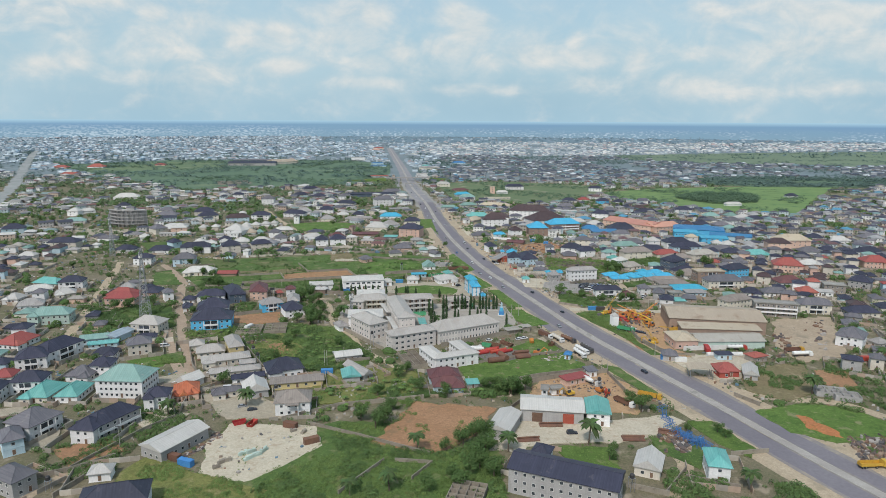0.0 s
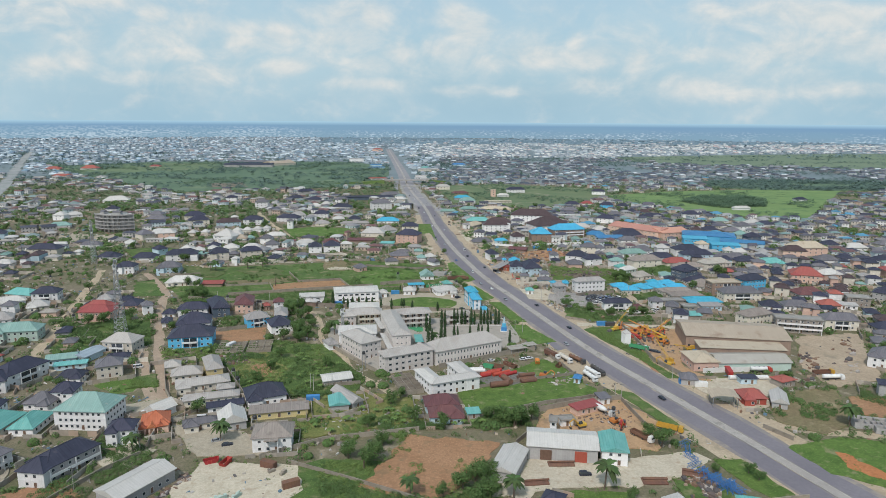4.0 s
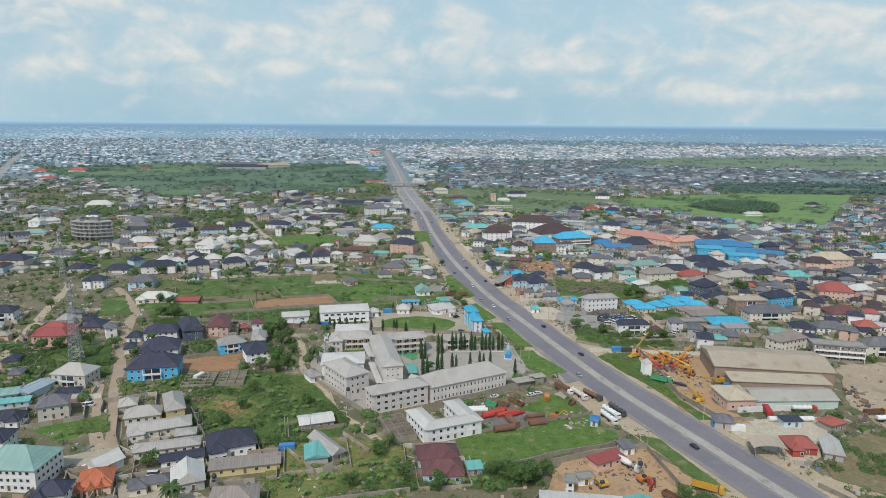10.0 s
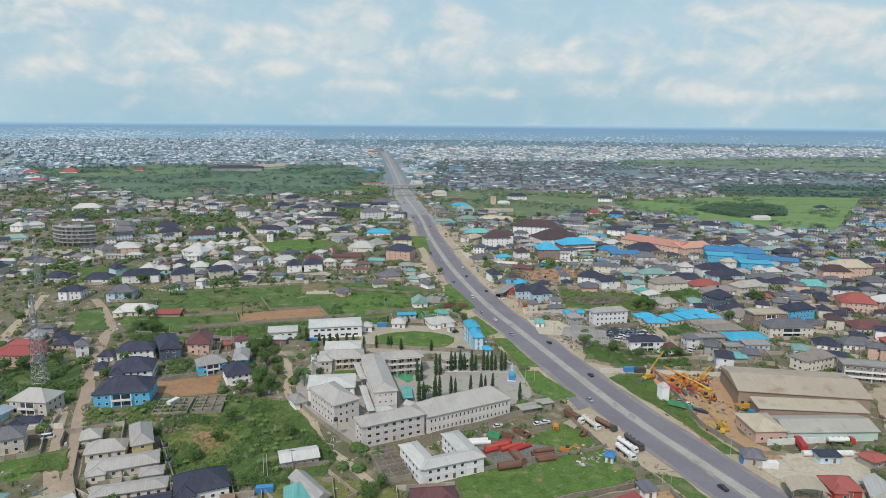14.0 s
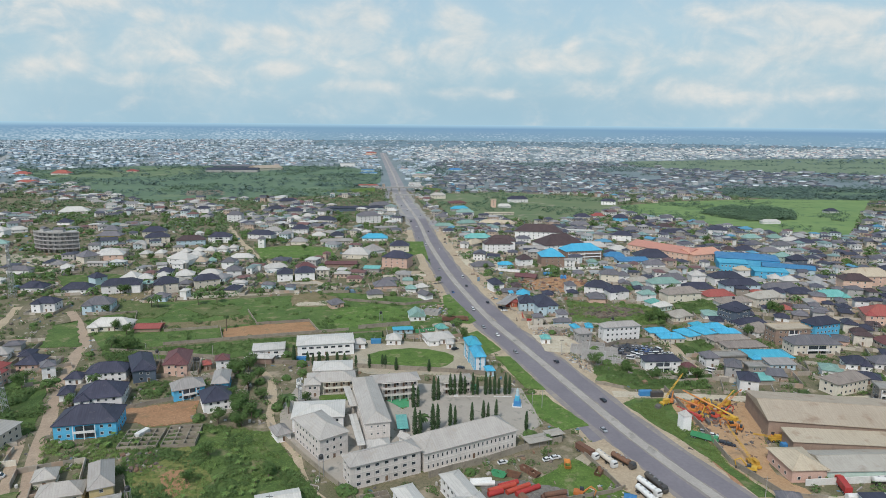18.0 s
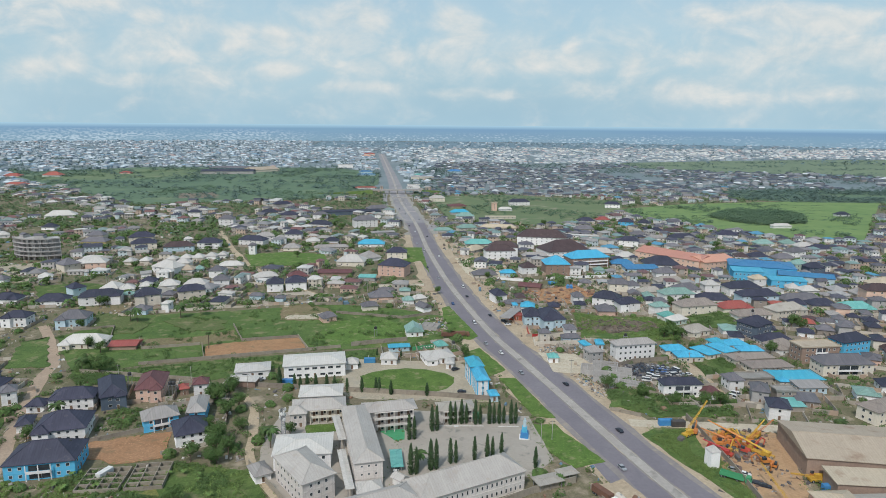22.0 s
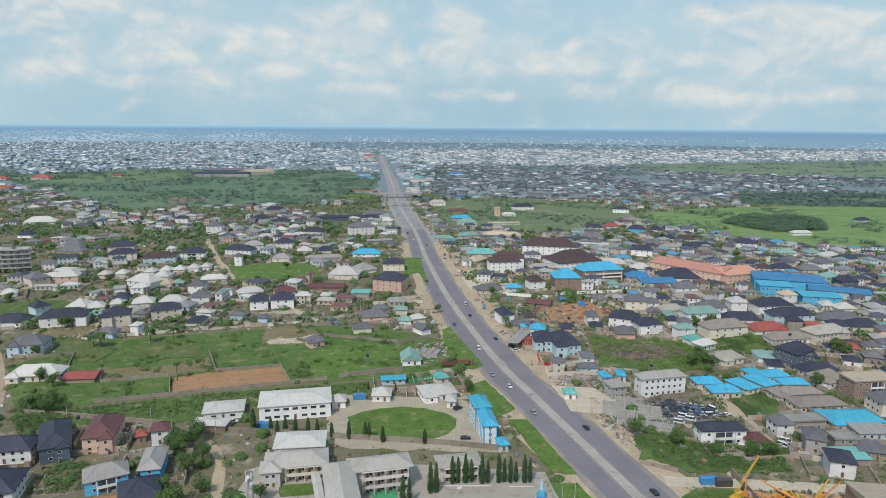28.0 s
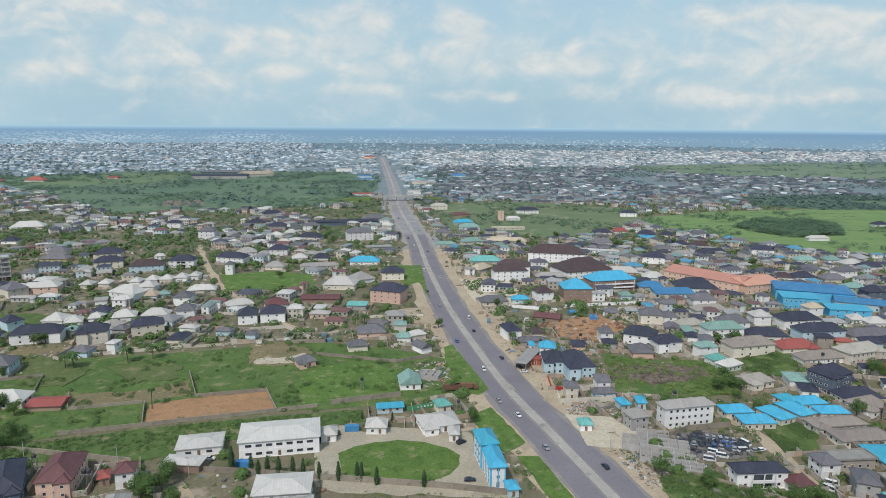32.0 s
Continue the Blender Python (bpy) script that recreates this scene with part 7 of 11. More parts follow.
# ---------- built-up land between: many small houses ----------
def small_houses(name, spots, roofs, label, seed, far=False, walls="town_walls"):
    """Houses too many to count, as one mesh: walls, hipped or gabled roofs, a few window openings on near ones."""
    rng = random.Random(seed)
    WV, WF, RV, RF, GV, GF = [], [], [], [], [], []
    for x, y, w, d, a, h in spots:
        c, s = math.cos(a), math.sin(a)
        def at(u, v, z):
            return (x + c * u - s * v, y + s * u + c * v, z)
        hw, hd = w / 2, d / 2
        i = len(WV)
        WV += [at(u, v, z) for z in (-0.2, h) for u, v in ((-hw, -hd), (hw, -hd), (hw, hd), (-hw, hd))]
        WF += [(i, i + 1, i + 5, i + 4), (i + 1, i + 2, i + 6, i + 5), (i + 2, i + 3, i + 7, i + 6), (i + 3, i, i + 4, i + 7)]
        o = 0.6
        i = len(RV)
        long_u = w >= d
        m = min(hw, hd) + o
        hip = m * rng.choice((1.0, 1.0, 1.0, 0.02))
        rise = m * rng.uniform(0.3, 0.5)
        p, q = hw + o, hd + o
        RV += [at(-p, -q, h), at(p, -q, h), at(p, q, h), at(-p, q, h)]
        if long_u:
            e = max(p - hip, 0.05)
            RV += [at(-e, 0, h + rise), at(e, 0, h + rise)]
            RF += [(i, i + 1, i + 5, i + 4), (i + 1, i + 2, i + 5), (i + 2, i + 3, i + 4, i + 5), (i + 3, i, i + 4)]
        else:
            e = max(q - hip, 0.05)
            RV += [at(0, -e, h + rise), at(0, e, h + rise)]
            RF += [(i, i + 1, i + 4), (i + 1, i + 2, i + 5, i + 4), (i + 2, i + 3, i + 5), (i + 3, i, i + 4, i + 5)]
        RF.append((i + 3, i + 2, i + 1, i))
        if not far and rng.random() < 0.6:
            def pt(a, b, z):
                return at(a, b, z) if long_u else at(b, a, z)
            deep = (q if long_u else p)
            ww, wd, f = deep * rng.uniform(0.45, 0.7), rng.uniform(1.5, 4.0), rng.choice((-1, -1, 1))
            end = rng.choice((-1, 1))
            uc, k = end * e, len(RV)
            RV += [pt(uc - ww, f * deep * 0.8, h), pt(uc - ww, f * (deep + wd), h), pt(uc + ww, f * (deep + wd), h), pt(uc + ww, f * deep * 0.8, h), pt(uc, f * (deep + wd - ww * 0.9), h + rise * 0.8)]
            top = i + 4 + (end > 0)
            RF += [(k, k + 1, k + 4, top), (k + 1, k + 2, k + 4), (k + 2, k + 3, top, k + 4)]
            k, b0, b1, ww = len(WV), deep - 1.2, deep + wd - 0.6, ww - 0.6
            WV += [pt(uc + u, f * v, z) for z in (-0.2, h) for u, v in ((-ww, b0), (-ww, b1), (ww, b1), (ww, b0))]
            WF += [(k, k + 1, k + 5, k + 4), (k + 1, k + 2, k + 6, k + 5), (k + 2, k + 3, k + 7, k + 6)]
        if not far:
            for fl in range(max(1, int(h / 3))):
                for sgn, span, ax in ((-1, w, 0), (-1, d, 1), (1, d, 1)):
                    n = max(1, int(span / 3.4))
                    for k in range(n):
                        u = (k - (n - 1) / 2) * 3.4
                        z0, z1 = fl * 3.1 + 1.1, fl * 3.1 + 2.4
                        g = len(GV)
                        for du, zz in ((-0.6, z0), (0.6, z0), (0.6, z1), (-0.6, z1)):
                            GV.append(at(u + du, -hd - 0.04, zz) if ax == 0 else at(sgn * (hw + 0.04), u + du, zz))
                        GF.append((g, g + 1, g + 2, g + 3) if not (ax == 1 and sgn == -1) else (g + 3, g + 2, g + 1, g))
    root = thing(name, 0, 0, 0, 0, label, "houses")
    root["kind"] = "stuff"
    for nm, V, F, m in (("wall", WV, WF, MATS[walls]), ("roof", RV, RF, roofs), ("window", GV, GF, GLASS)):
        if F:
            me = bpy.data.meshes.new(nm)
            me.from_pydata(V, [], F)
            me.materials.append(m)
            ob = new(nm, me)
            ob.parent = root
            ob["kind"] = "stuff"
    return root


city_mix("town_walls", [(0.74, 0.73, 0.71), (0.58, 0.53, 0.45), (0.48, 0.46, 0.44), (0.76, 0.75, 0.73), (0.54, 0.42, 0.34), (0.40, 0.37, 0.33), (0.55, 0.63, 0.65)], 0.8)
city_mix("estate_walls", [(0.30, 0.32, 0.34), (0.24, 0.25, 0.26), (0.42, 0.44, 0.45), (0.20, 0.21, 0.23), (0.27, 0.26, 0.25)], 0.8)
WEST_ROOFS = city_mix("west_roofs", [(0.050, 0.052, 0.074), (0.30, 0.285, 0.27), (0.075, 0.075, 0.10), (0.50, 0.49, 0.47), (0.15, 0.14, 0.15), (0.24, 0.235, 0.24), (0.54, 0.52, 0.49), (0.12, 0.12, 0.14), (0.40, 0.375, 0.35), (0.17, 0.085, 0.08), (0.20, 0.26, 0.25), (0.33, 0.31, 0.28), (0.21, 0.20, 0.20)])
EAST_ROOFS = city_mix("east_roofs", [(0.050, 0.052, 0.078), (0.20, 0.19, 0.20), (0.075, 0.075, 0.105), (0.34, 0.335, 0.33), (0.11, 0.105, 0.125), (0.10, 0.095, 0.115), (0.045, 0.046, 0.072), (0.33, 0.32, 0.31), (0.065, 0.066, 0.095), (0.15, 0.085, 0.085), (0.18, 0.27, 0.26), (0.09, 0.27, 0.40), (0.26, 0.245, 0.24), (0.09, 0.09, 0.115), (0.16, 0.15, 0.165)])
# far wall tones are blued to hold the haze of distance
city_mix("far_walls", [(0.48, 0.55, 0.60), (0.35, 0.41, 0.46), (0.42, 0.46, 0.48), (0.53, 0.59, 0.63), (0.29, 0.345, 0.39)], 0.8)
# grey-blue metal tones of dark roofs, lifted further to include haze
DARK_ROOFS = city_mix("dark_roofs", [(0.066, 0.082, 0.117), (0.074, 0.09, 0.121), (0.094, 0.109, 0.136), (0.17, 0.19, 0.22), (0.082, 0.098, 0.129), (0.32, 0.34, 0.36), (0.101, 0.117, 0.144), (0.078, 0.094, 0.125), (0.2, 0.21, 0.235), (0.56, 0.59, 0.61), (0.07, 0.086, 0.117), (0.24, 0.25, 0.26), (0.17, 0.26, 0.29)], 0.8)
# roof tones shifted towards blue: distance haze mixed into each colour
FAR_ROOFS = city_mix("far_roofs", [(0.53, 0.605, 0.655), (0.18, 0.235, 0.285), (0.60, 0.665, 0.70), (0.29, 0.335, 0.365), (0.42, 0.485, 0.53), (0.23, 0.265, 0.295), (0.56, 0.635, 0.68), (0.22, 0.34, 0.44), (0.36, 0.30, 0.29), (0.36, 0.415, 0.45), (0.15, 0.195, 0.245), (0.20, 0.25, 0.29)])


RNG = random.Random(11)
PB = [(min(p[0] for p in q), max(p[0] for p in q), min(p[1] for p in q), max(p[1] for p in q), q) for q in PATCHES]


def blocked(x, y, m=6):
    for a, b, c, d, q in PB:
        if a - m < x < b + m and c - m < y < d + m and (inside(x, y, q) or inside(x + m, y, q) or inside(x - m, y, q) or inside(x, y + m, q) or inside(x, y - m, q)):
            return True
    return False


SPOTS = {"near": [], "dark": [], "far": [], "white": []}
GRID = {}
for tx, ty, tr in TAKEN:
    GRID.setdefault((int(tx // 40), int(ty // 40)), []).append((tx, ty, tr))


def open_spot(x, y, r):
    i, j = int(x // 40), int(y // 40)
    for a in (-1, 0, 1):
        for b in (-1, 0, 1):
            for tx, ty, tr in GRID.get((i + a, j + b), ()):
                if (tx - x) ** 2 + (ty - y) ** 2 < (tr + r) ** 2:
                    return False
    return True


def claim(x, y, r):
    GRID.setdefault((int(x // 40), int(y // 40)), []).append((x, y, r))


def road_gap(x, y):
    """Distance to the highway, roughly, by its side offset at the same y."""
    for p, q in zip(ROAD_SMOOTH, ROAD_SMOOTH[1:]):
        if q.y <= y <= p.y:
            t = (y - q.y) / max(p.y - q.y, 0.01)
            return abs(x - (q.x + (p.x - q.x) * t))
    return 99


def settle_houses(n, y0, y1, key, size, spread, quota, seed, green=0.0, west=False, east=False):
    rng = random.Random(seed)
    made = tries = 0
    while made < n and tries < n * 8:
        tries += 1
        y = y0 * (y1 / y0) ** (rng.random() ** quota)
        x = rng.uniform(-1, 1) * (y * spread + 60)
        w, d = rng.uniform(*size), rng.uniform(*size) * 0.85
        if east and x < 110:
            continue
        if (west or y < 2350) and y > 1330 and x > -40 and key == "far":
            continue
        if key == "far" and y > 3650 + 0.08 * x + 120 * noise.noise((x * 0.004, y * 0.004, 5.0)) and x > -0.20 * y and rng.random() < 0.93:
            continue
        if y < 530 and -175 < x < 150:
            continue
        if road_gap(x, y) < 27 or not open_spot(x, y, 0.42 * (w + d) / 1.6) or blocked(x, y):
            continue
        if noise.noise((x * 0.011, y * 0.008, 3.0)) < green:
            continue
        a = 0.22 * noise.noise((x * 0.003, y * 0.003, 9.0)) * 4 + rng.choice((0, math.pi / 2)) + rng.uniform(-.08, .08)
        st = 2 if rng.random() < 0.3 else 1
        SPOTS[key].append((x, y, w, d, a, st * 3.1 + 0.2))
        claim(x, y, 0.42 * (w + d) / 1.6)
        made += 1


settle_houses(150, 300, 640, "near", (6, 11), 0.74, 0.8, 20, -0.1)
settle_houses(64, 420, 640, "near", (7, 12), 0.74, 0.8, 26, -0.6, east=True)
settle_houses(340, 600, 1000, "near", (6, 16), 0.74, 0.9, 21, -0.02)
settle_houses(420, 560, 1000, "near", (6, 12), 0.74, 0.8, 25, -0.6, east=True)
settle_houses(760, 900, 1500, "near", (6, 16), 0.74, 0.9, 22, 0.0)
for k in range(4200):
    y = RNG.uniform(1330, 2350)
    x = RNG.uniform(-40, 0.76 * y)
    w, d = RNG.uniform(8, 16) * RNG.choice((1, 1, 1, 1.5)), RNG.uniform(8, 13)
    if road_gap(x, y) < 30 or blocked(x, y) or noise.noise((x * 0.005, y * 0.004, 7.0)) < -0.14 or not open_spot(x, y, 6.6):
        continue
    claim(x, y, 6.6)
    SPOTS["dark"].append((x, y, w, d, RNG.uniform(-.4, .4) + RNG.choice((0, 1.57)), RNG.choice((3.3, 3.3, 6.4))))
settle_houses(2000, 1500, 2600, "far", (9, 17), 0.74, 1.0, 23, 0.0)
settle_houses(6600, 2200, 4790, "far", (10, 21), 0.74, 0.75, 24, -0.12)
rng = random.Random(35)
CLOSE = [s for s in SPOTS["near"] if s[1] < 640]
for x, y, w, d, a, h in CLOSE:
    house(x, y, w, d, math.degrees(a) % 180 - (180 if math.degrees(a) % 180 > 90 else 0), 2 if h > 4 else 1, rng.choice("nndggjwdxejn" if x < 60 else "nnddnxdnnegddnr"), rng.choice("wwccggpul" if x < 60 else "wwcgcplwug"), win=1, gap=6.4, pitch=rng.uniform(0.4, 0.6))
SPOTS["near"] = [s for s in SPOTS["near"] if s[1] >= 640]
small_houses("small_houses", [q for q in SPOTS["near"] if q[0] < -10], WEST_ROOFS, "crowded small plastered houses with mixed metal roofs", 31)
small_houses("small_houses", [q for q in SPOTS["near"] if q[0] >= -10], EAST_ROOFS, "crowded plastered houses with mostly dark metal roofs", 36)
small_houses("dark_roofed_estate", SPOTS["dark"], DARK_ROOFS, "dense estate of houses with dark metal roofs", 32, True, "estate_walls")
SPOTS["white"] = [s for s in SPOTS["far"] if s[0] > -150 and 2350 < s[1] < 4000]
SPOTS["far"] = [s for s in SPOTS["far"] if not (s[0] > -150 and 2350 < s[1] < 4000)]
# whitish roofs of their own; greys among them and walls blued for haze
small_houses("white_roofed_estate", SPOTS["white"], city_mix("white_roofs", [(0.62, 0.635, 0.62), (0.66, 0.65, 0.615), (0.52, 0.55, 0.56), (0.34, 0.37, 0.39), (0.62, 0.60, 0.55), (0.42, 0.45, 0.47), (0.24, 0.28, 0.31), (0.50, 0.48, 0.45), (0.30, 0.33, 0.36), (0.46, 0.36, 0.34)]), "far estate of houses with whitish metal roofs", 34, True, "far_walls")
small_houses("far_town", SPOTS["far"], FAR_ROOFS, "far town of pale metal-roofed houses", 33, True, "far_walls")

# ---------- plants ----------
def square(x0, y0, x1, y1):
    return [(x0, y0), (x1, y0), (x1, y1), (x0, y1)]


def tufts(name, spots, material, label, seed, quads=9, leaf=0.9, low=0.15, up=0.0):
    """Leafy tufts at (x, y, r), joined: small three-cornered leaf clumps, turned upwards the more the larger up is."""
    if quads >= 10:
        quads, leaf = (int(quads * 2.8), 0.42) if quads in (12, 14, 16) else (int(quads * 1.9), 0.56)
    rng = random.Random(seed)
    V, F = [], []
    for x, y, r in spots:
        sq = rng.uniform(0.55, 1.0)
        for _ in range(2 * quads):
            v = Vector((rng.gauss(0, 1), rng.gauss(0, 1), rng.gauss(0.5, 0.8))).normalized()
            p = Vector((x + v.x * r, y + v.y * r, max(low, r * 0.4 + v.z * r * sq)))
            q = (v + Vector((rng.uniform(-.5, .5), rng.uniform(-.7, .3), rng.uniform(0, .9) + up))).normalized().to_track_quat("Z", "Y")
            s = leaf * r * rng.uniform(0.5, 0.95)
            a = rng.uniform(0, math.tau)
            ca, sa = math.cos(a) * s, math.sin(a) * s
            i = len(V)
            for u, w, k in ((-.42, -.4, -.1), (.42, -.34, .06), (-.05, .75, 0)):
                V.append(p + q @ Vector((ca * u - sa * w, sa * u + ca * w, k * s)))
            F.append((i, i + 1, i + 2))
    me = bpy.data.meshes.new(name)
    me.from_pydata(V, [], F)
    me.materials.append(material)
    return tagged(new(name, me), label, "vegetation", kind="stuff")


EARTHS = [[(-135.7, 505.8), (-142.5, 525.7), (-123.2, 533.5), (-104.2, 538.3), (-91.5, 542.9), (-80.7, 520.6), (-106.0, 512.6)], [(-33.1, 239.7), (-24.5, 259.8), (-17.0, 278.9), (20.7, 273.7), (12.0, 250.2), (0.1, 235.8), (-8.8, 232.1)], [(-147.6, 408.2), (-132.6, 412.9), (-117.2, 417.8), (-113.2, 404.8), (-111.0, 395.8), (-127.8, 391.1), (-143.4, 396.0)]]


def spread(n, poly, r0, r1, seed, keep=-1.0, gap=0.0, road=21, avoid=False):
    rng = random.Random(seed)
    xs, ys = [p[0] for p in poly], [p[1] for p in poly]
    out, tries = [], 0
    grain = 0.07 if max(ys) < 1100 else 0.009
    while len(out) < n and tries < n * 7:
        tries += 1
        x, y = rng.uniform(min(xs), max(xs)), rng.uniform(min(ys), max(ys))
        if any(inside(x, y, e) for e in EARTHS) or not inside(x, y, poly) or noise.noise((x * grain, y * grain, seed)) < keep or road_gap(x, y) < road or not open_spot(x, y, gap - 1.5) or (avoid and blocked(x, y, 1.5)):
            continue
        out.append((x, y, rng.uniform(r0, r1)))
    return out


NEARBUSH = [(-69.5, 207.4), (-49.2, 233.5), (-48.9, 257.8), (-24.1, 254.6), (-2.1, 233.5), (18.6, 243.1), (19.3, 221.3), (17.7, 178.3), (-63.0, 176.8)]
tufts("undergrowth", spread(3000, NEARBUSH, 0.3, 1.0, 41, -0.4), SCRUB, "dense green bushes and weeds", 51, 16)
tufts("undergrowth", spread(1000, [(-128.1, 367.2), (-103.1, 392.9), (-73.9, 387.0), (-43.8, 338.1), (-41.6, 301.9), (-78.1, 315.9), (-100.7, 319.4)], 0.3, 1.1, 39, 0.0), SCRUB, "light green weeds and crops", 38, 10)
tufts("undergrowth", spread(300, NEARBUSH, 0.8, 2.0, 37, 0.12), BUSH, "darker bushes in the plot", 36, 16)
EARTH_SAVED, EARTHS[:] = list(EARTHS), []
tufts("undergrowth", spread(90, [(-35.0, 265.1), (20.6, 271.9), (18.0, 233.9), (-24.4, 233.1)], 0.5, 1.2, 40, 0.1), SCRUB, "weeds over cleared earth", 50, 12)
EARTHS[:] = EARTH_SAVED
tufts("undergrowth", spread(1050, [(-141.9, 377.6), (-133.4, 385.5), (-103.1, 392.9), (-73.9, 387.0), (-43.8, 338.1), (-41.6, 301.9), (-78.1, 315.9), (-100.7, 319.4)], 0.4, 1.6, 42, 0.08), BUSH, "overgrown garden scrub", 52, 14)
tufts("undergrowth", spread(280, [(-70.0, 298.7), (-29.2, 314.1), (-10.2, 274.2), (-60.1, 264.6), (-67.0, 273.1)], 0.5, 1.5, 43, 0.0), SCRUB, "garden crops and weeds", 53, 14)
tufts("undergrowth", spread(700, [(-244.0, 427.0), (-193.7, 428.4), (-173.7, 384.4), (-199.8, 349.1), (-289.3, 462.9)], 0.9, 2.4, 44, -0.2), BUSH, "green thicket round the mast", 54, 14)
tufts("undergrowth", spread(1700, [(-238.4, 537.9), (-221.9, 564.8), (-151.9, 593.9), (-81.6, 618.0), (11.1, 582.8), (15.8, 547.8), (-79.6, 519.4), (-135.2, 503.7), (-193.5, 477.7)], 0.15, 0.5, 45, -0.3), SCRUB, "weeds in the field", 55, 10)
tufts("undergrowth", spread(330, [(-238.4, 537.9), (-221.9, 564.8), (-151.9, 593.9), (-81.6, 618.0), (11.1, 582.8), (15.8, 547.8), (-79.6, 519.4), (-135.2, 503.7), (-193.5, 477.7)], 0.6, 1.7, 57, 0.1), BUSH, "darker shrubs in the field", 105, 14)
tufts("undergrowth", spread(200, [(-198.8, 483.1), (-197.5, 497.3), (-186.1, 501.0), (-168.5, 479.9), (-172.7, 466.1), (-184.7, 465.7)], 0.6, 2.0, 58, -0.3), BUSH, "thick shrubs beside a bungalow", 106, 14)
tufts("undergrowth", spread(320, [(-162.4, 371.4), (-164.0, 384.2), (-135.0, 384.9), (-126.2, 372.3), (-126.3, 364.4), (-144.2, 353.0), (-152.1, 352.9)], 0.4, 1.2, 56, -0.3), SCRUB, "rank green weeds before a house", 107, 14)
tufts("undergrowth", spread(200, [(-160.0, 335.4), (-151.3, 340.3), (-142.9, 324.7), (-156.3, 322.3)], 0.3, 1.0, 53, -0.4), SCRUB, "lush weeds beside a lane", 109, 12)
tufts("undergrowth", spread(170, [(93.6, 463.7), (104.7, 458.3), (136.8, 456.4), (131.9, 439.5), (93.0, 438.5), (81.9, 449.4)], 0.6, 1.9, 52, -0.3), BUSH, "dark rank bushes beside a sandy road", 112, 14)
tufts("undergrowth", spread(120, [(-149.5, 417.5), (-153.6, 438.8), (-140.1, 439.2), (-130.6, 420.9)], 0.4, 1.4, 54, -0.3), BUSH, "garden bushes between houses", 108, 14)
tufts("undergrowth", spread(500, [(-193.5, 477.7), (-134.0, 501.0), (-40.7, 522.6), (-39.1, 511.0), (-93.3, 490.6), (-161.2, 470.0)], 0.3, 1.1, 46, -0.3), BUSH, "rank weeds behind a wall", 56, 10)
tufts("undergrowth", spread(420, [(151.8, 321.8), (194.3, 334.9), (226.5, 319.6), (197.6, 267.1), (158.3, 282.5), (143.5, 296.3)], 0.3, 1.8, 47, 0.02), BUSH, "weedy scrub beside the highway", 57, 14)
tufts("undergrowth", spread(560, [(105.3, 424.7), (107.9, 410.0), (109.8, 394.4), (110.0, 365.2), (106.1, 368.2), (101.5, 381.0), (94.0, 399.0), (86.5, 419.5), (92.0, 425.0)], 0.3, 1.2, 48, -0.1, road=17), SCRUB, "weeds on the bank", 58, 12)
tufts("undergrowth", spread(600, [(89.3, 601.6), (114.3, 591.6), (159.3, 591.7), (145.6, 545.8), (111.4, 536.5), (83.9, 546.9)], 0.5, 1.6, 49, -0.1), SCRUB, "weeds over rubble", 59, 12)
tufts("undergrowth", spread(500, [(81.1, 222.5), (95.1, 215.0), (126.2, 211.9), (134.1, 180.5), (67.0, 179.2)], 0.8, 2.2, 60, -0.3), BUSH, "bushes below the highway", 61, 14)
tufts("undergrowth", spread(110, [(94.6, 470.9), (142.4, 476.4), (138.0, 447.3), (90.5, 444.5)], 0.6, 1.8, 62, -0.1), BUSH, "bushes beside the sandy road", 63, 14)
tufts("undergrowth", spread(170, [(-164.6, 230.3), (-141.2, 245.7), (-122.4, 231.1), (-123.1, 210.8), (-147.7, 210.4)], 0.5, 1.8, 33, -0.2), BUSH, "garden bushes and weeds", 34, 14)
tufts("undergrowth", spread(420, [(-123.6, 213.9), (-117.8, 226.1), (-95.2, 215.9), (-65.7, 204.7), (-68.5, 194.5), (-112.3, 193.7)], 0.3, 1.2, 31, -0.1), SCRUB, "weeds in a yellowish plot", 32, 12)
tufts("undergrowth", spread(260, [(-145.6, 271.5), (-130.1, 274.8), (-115.5, 258.0), (-124.6, 235.6), (-137.3, 249.8)], 0.5, 1.6, 29, -0.1), BUSH, "garden bushes behind houses", 30, 14)
tufts("undergrowth", spread(420, [(-31.9, 294.1), (-12.6, 289.8), (-6.0, 287.5), (10.2, 290.1), (21.7, 303.7), (34.1, 304.1), (34.7, 288.2), (18.2, 287.0), (-6.2, 284.2), (-30.4, 283.6)], 0.5, 1.7, 140, -0.3), BUSH, "lush bushes and banana clumps along a wall", 141, 14)
for k in range(7):
    hx0, hy0 = 303.3, 1139.0
    hx1, hy1 = 627.9, 1130.6
    dy = k * 34 - 60
    tufts("hedge", [(hx0 + (hx1 - hx0) * t / 130 + 5 * noise.noise((t * 0.3, k, 1)), hy0 + (hy1 - hy0) * t / 130 + dy + 7 * noise.noise((t * 0.12, k, 2)), 0.8 + 1.2 * abs(noise.noise((t * 0.4, k, 3)))) for t in range(0, 130) if noise.noise((t * 0.09, k * 3.1, 5)) > -0.05], FARWOOD, "uneven hedge along a meadow ditch", 300 + k, 9, up=1.6)
tufts("town_trees", spread(420, square(-420, 250, 430, 640), 1.6, 2.9, 84, -0.25, 2.2, avoid=True), CROWN, "leafy shrubs and small trees between plots", 85, 44)
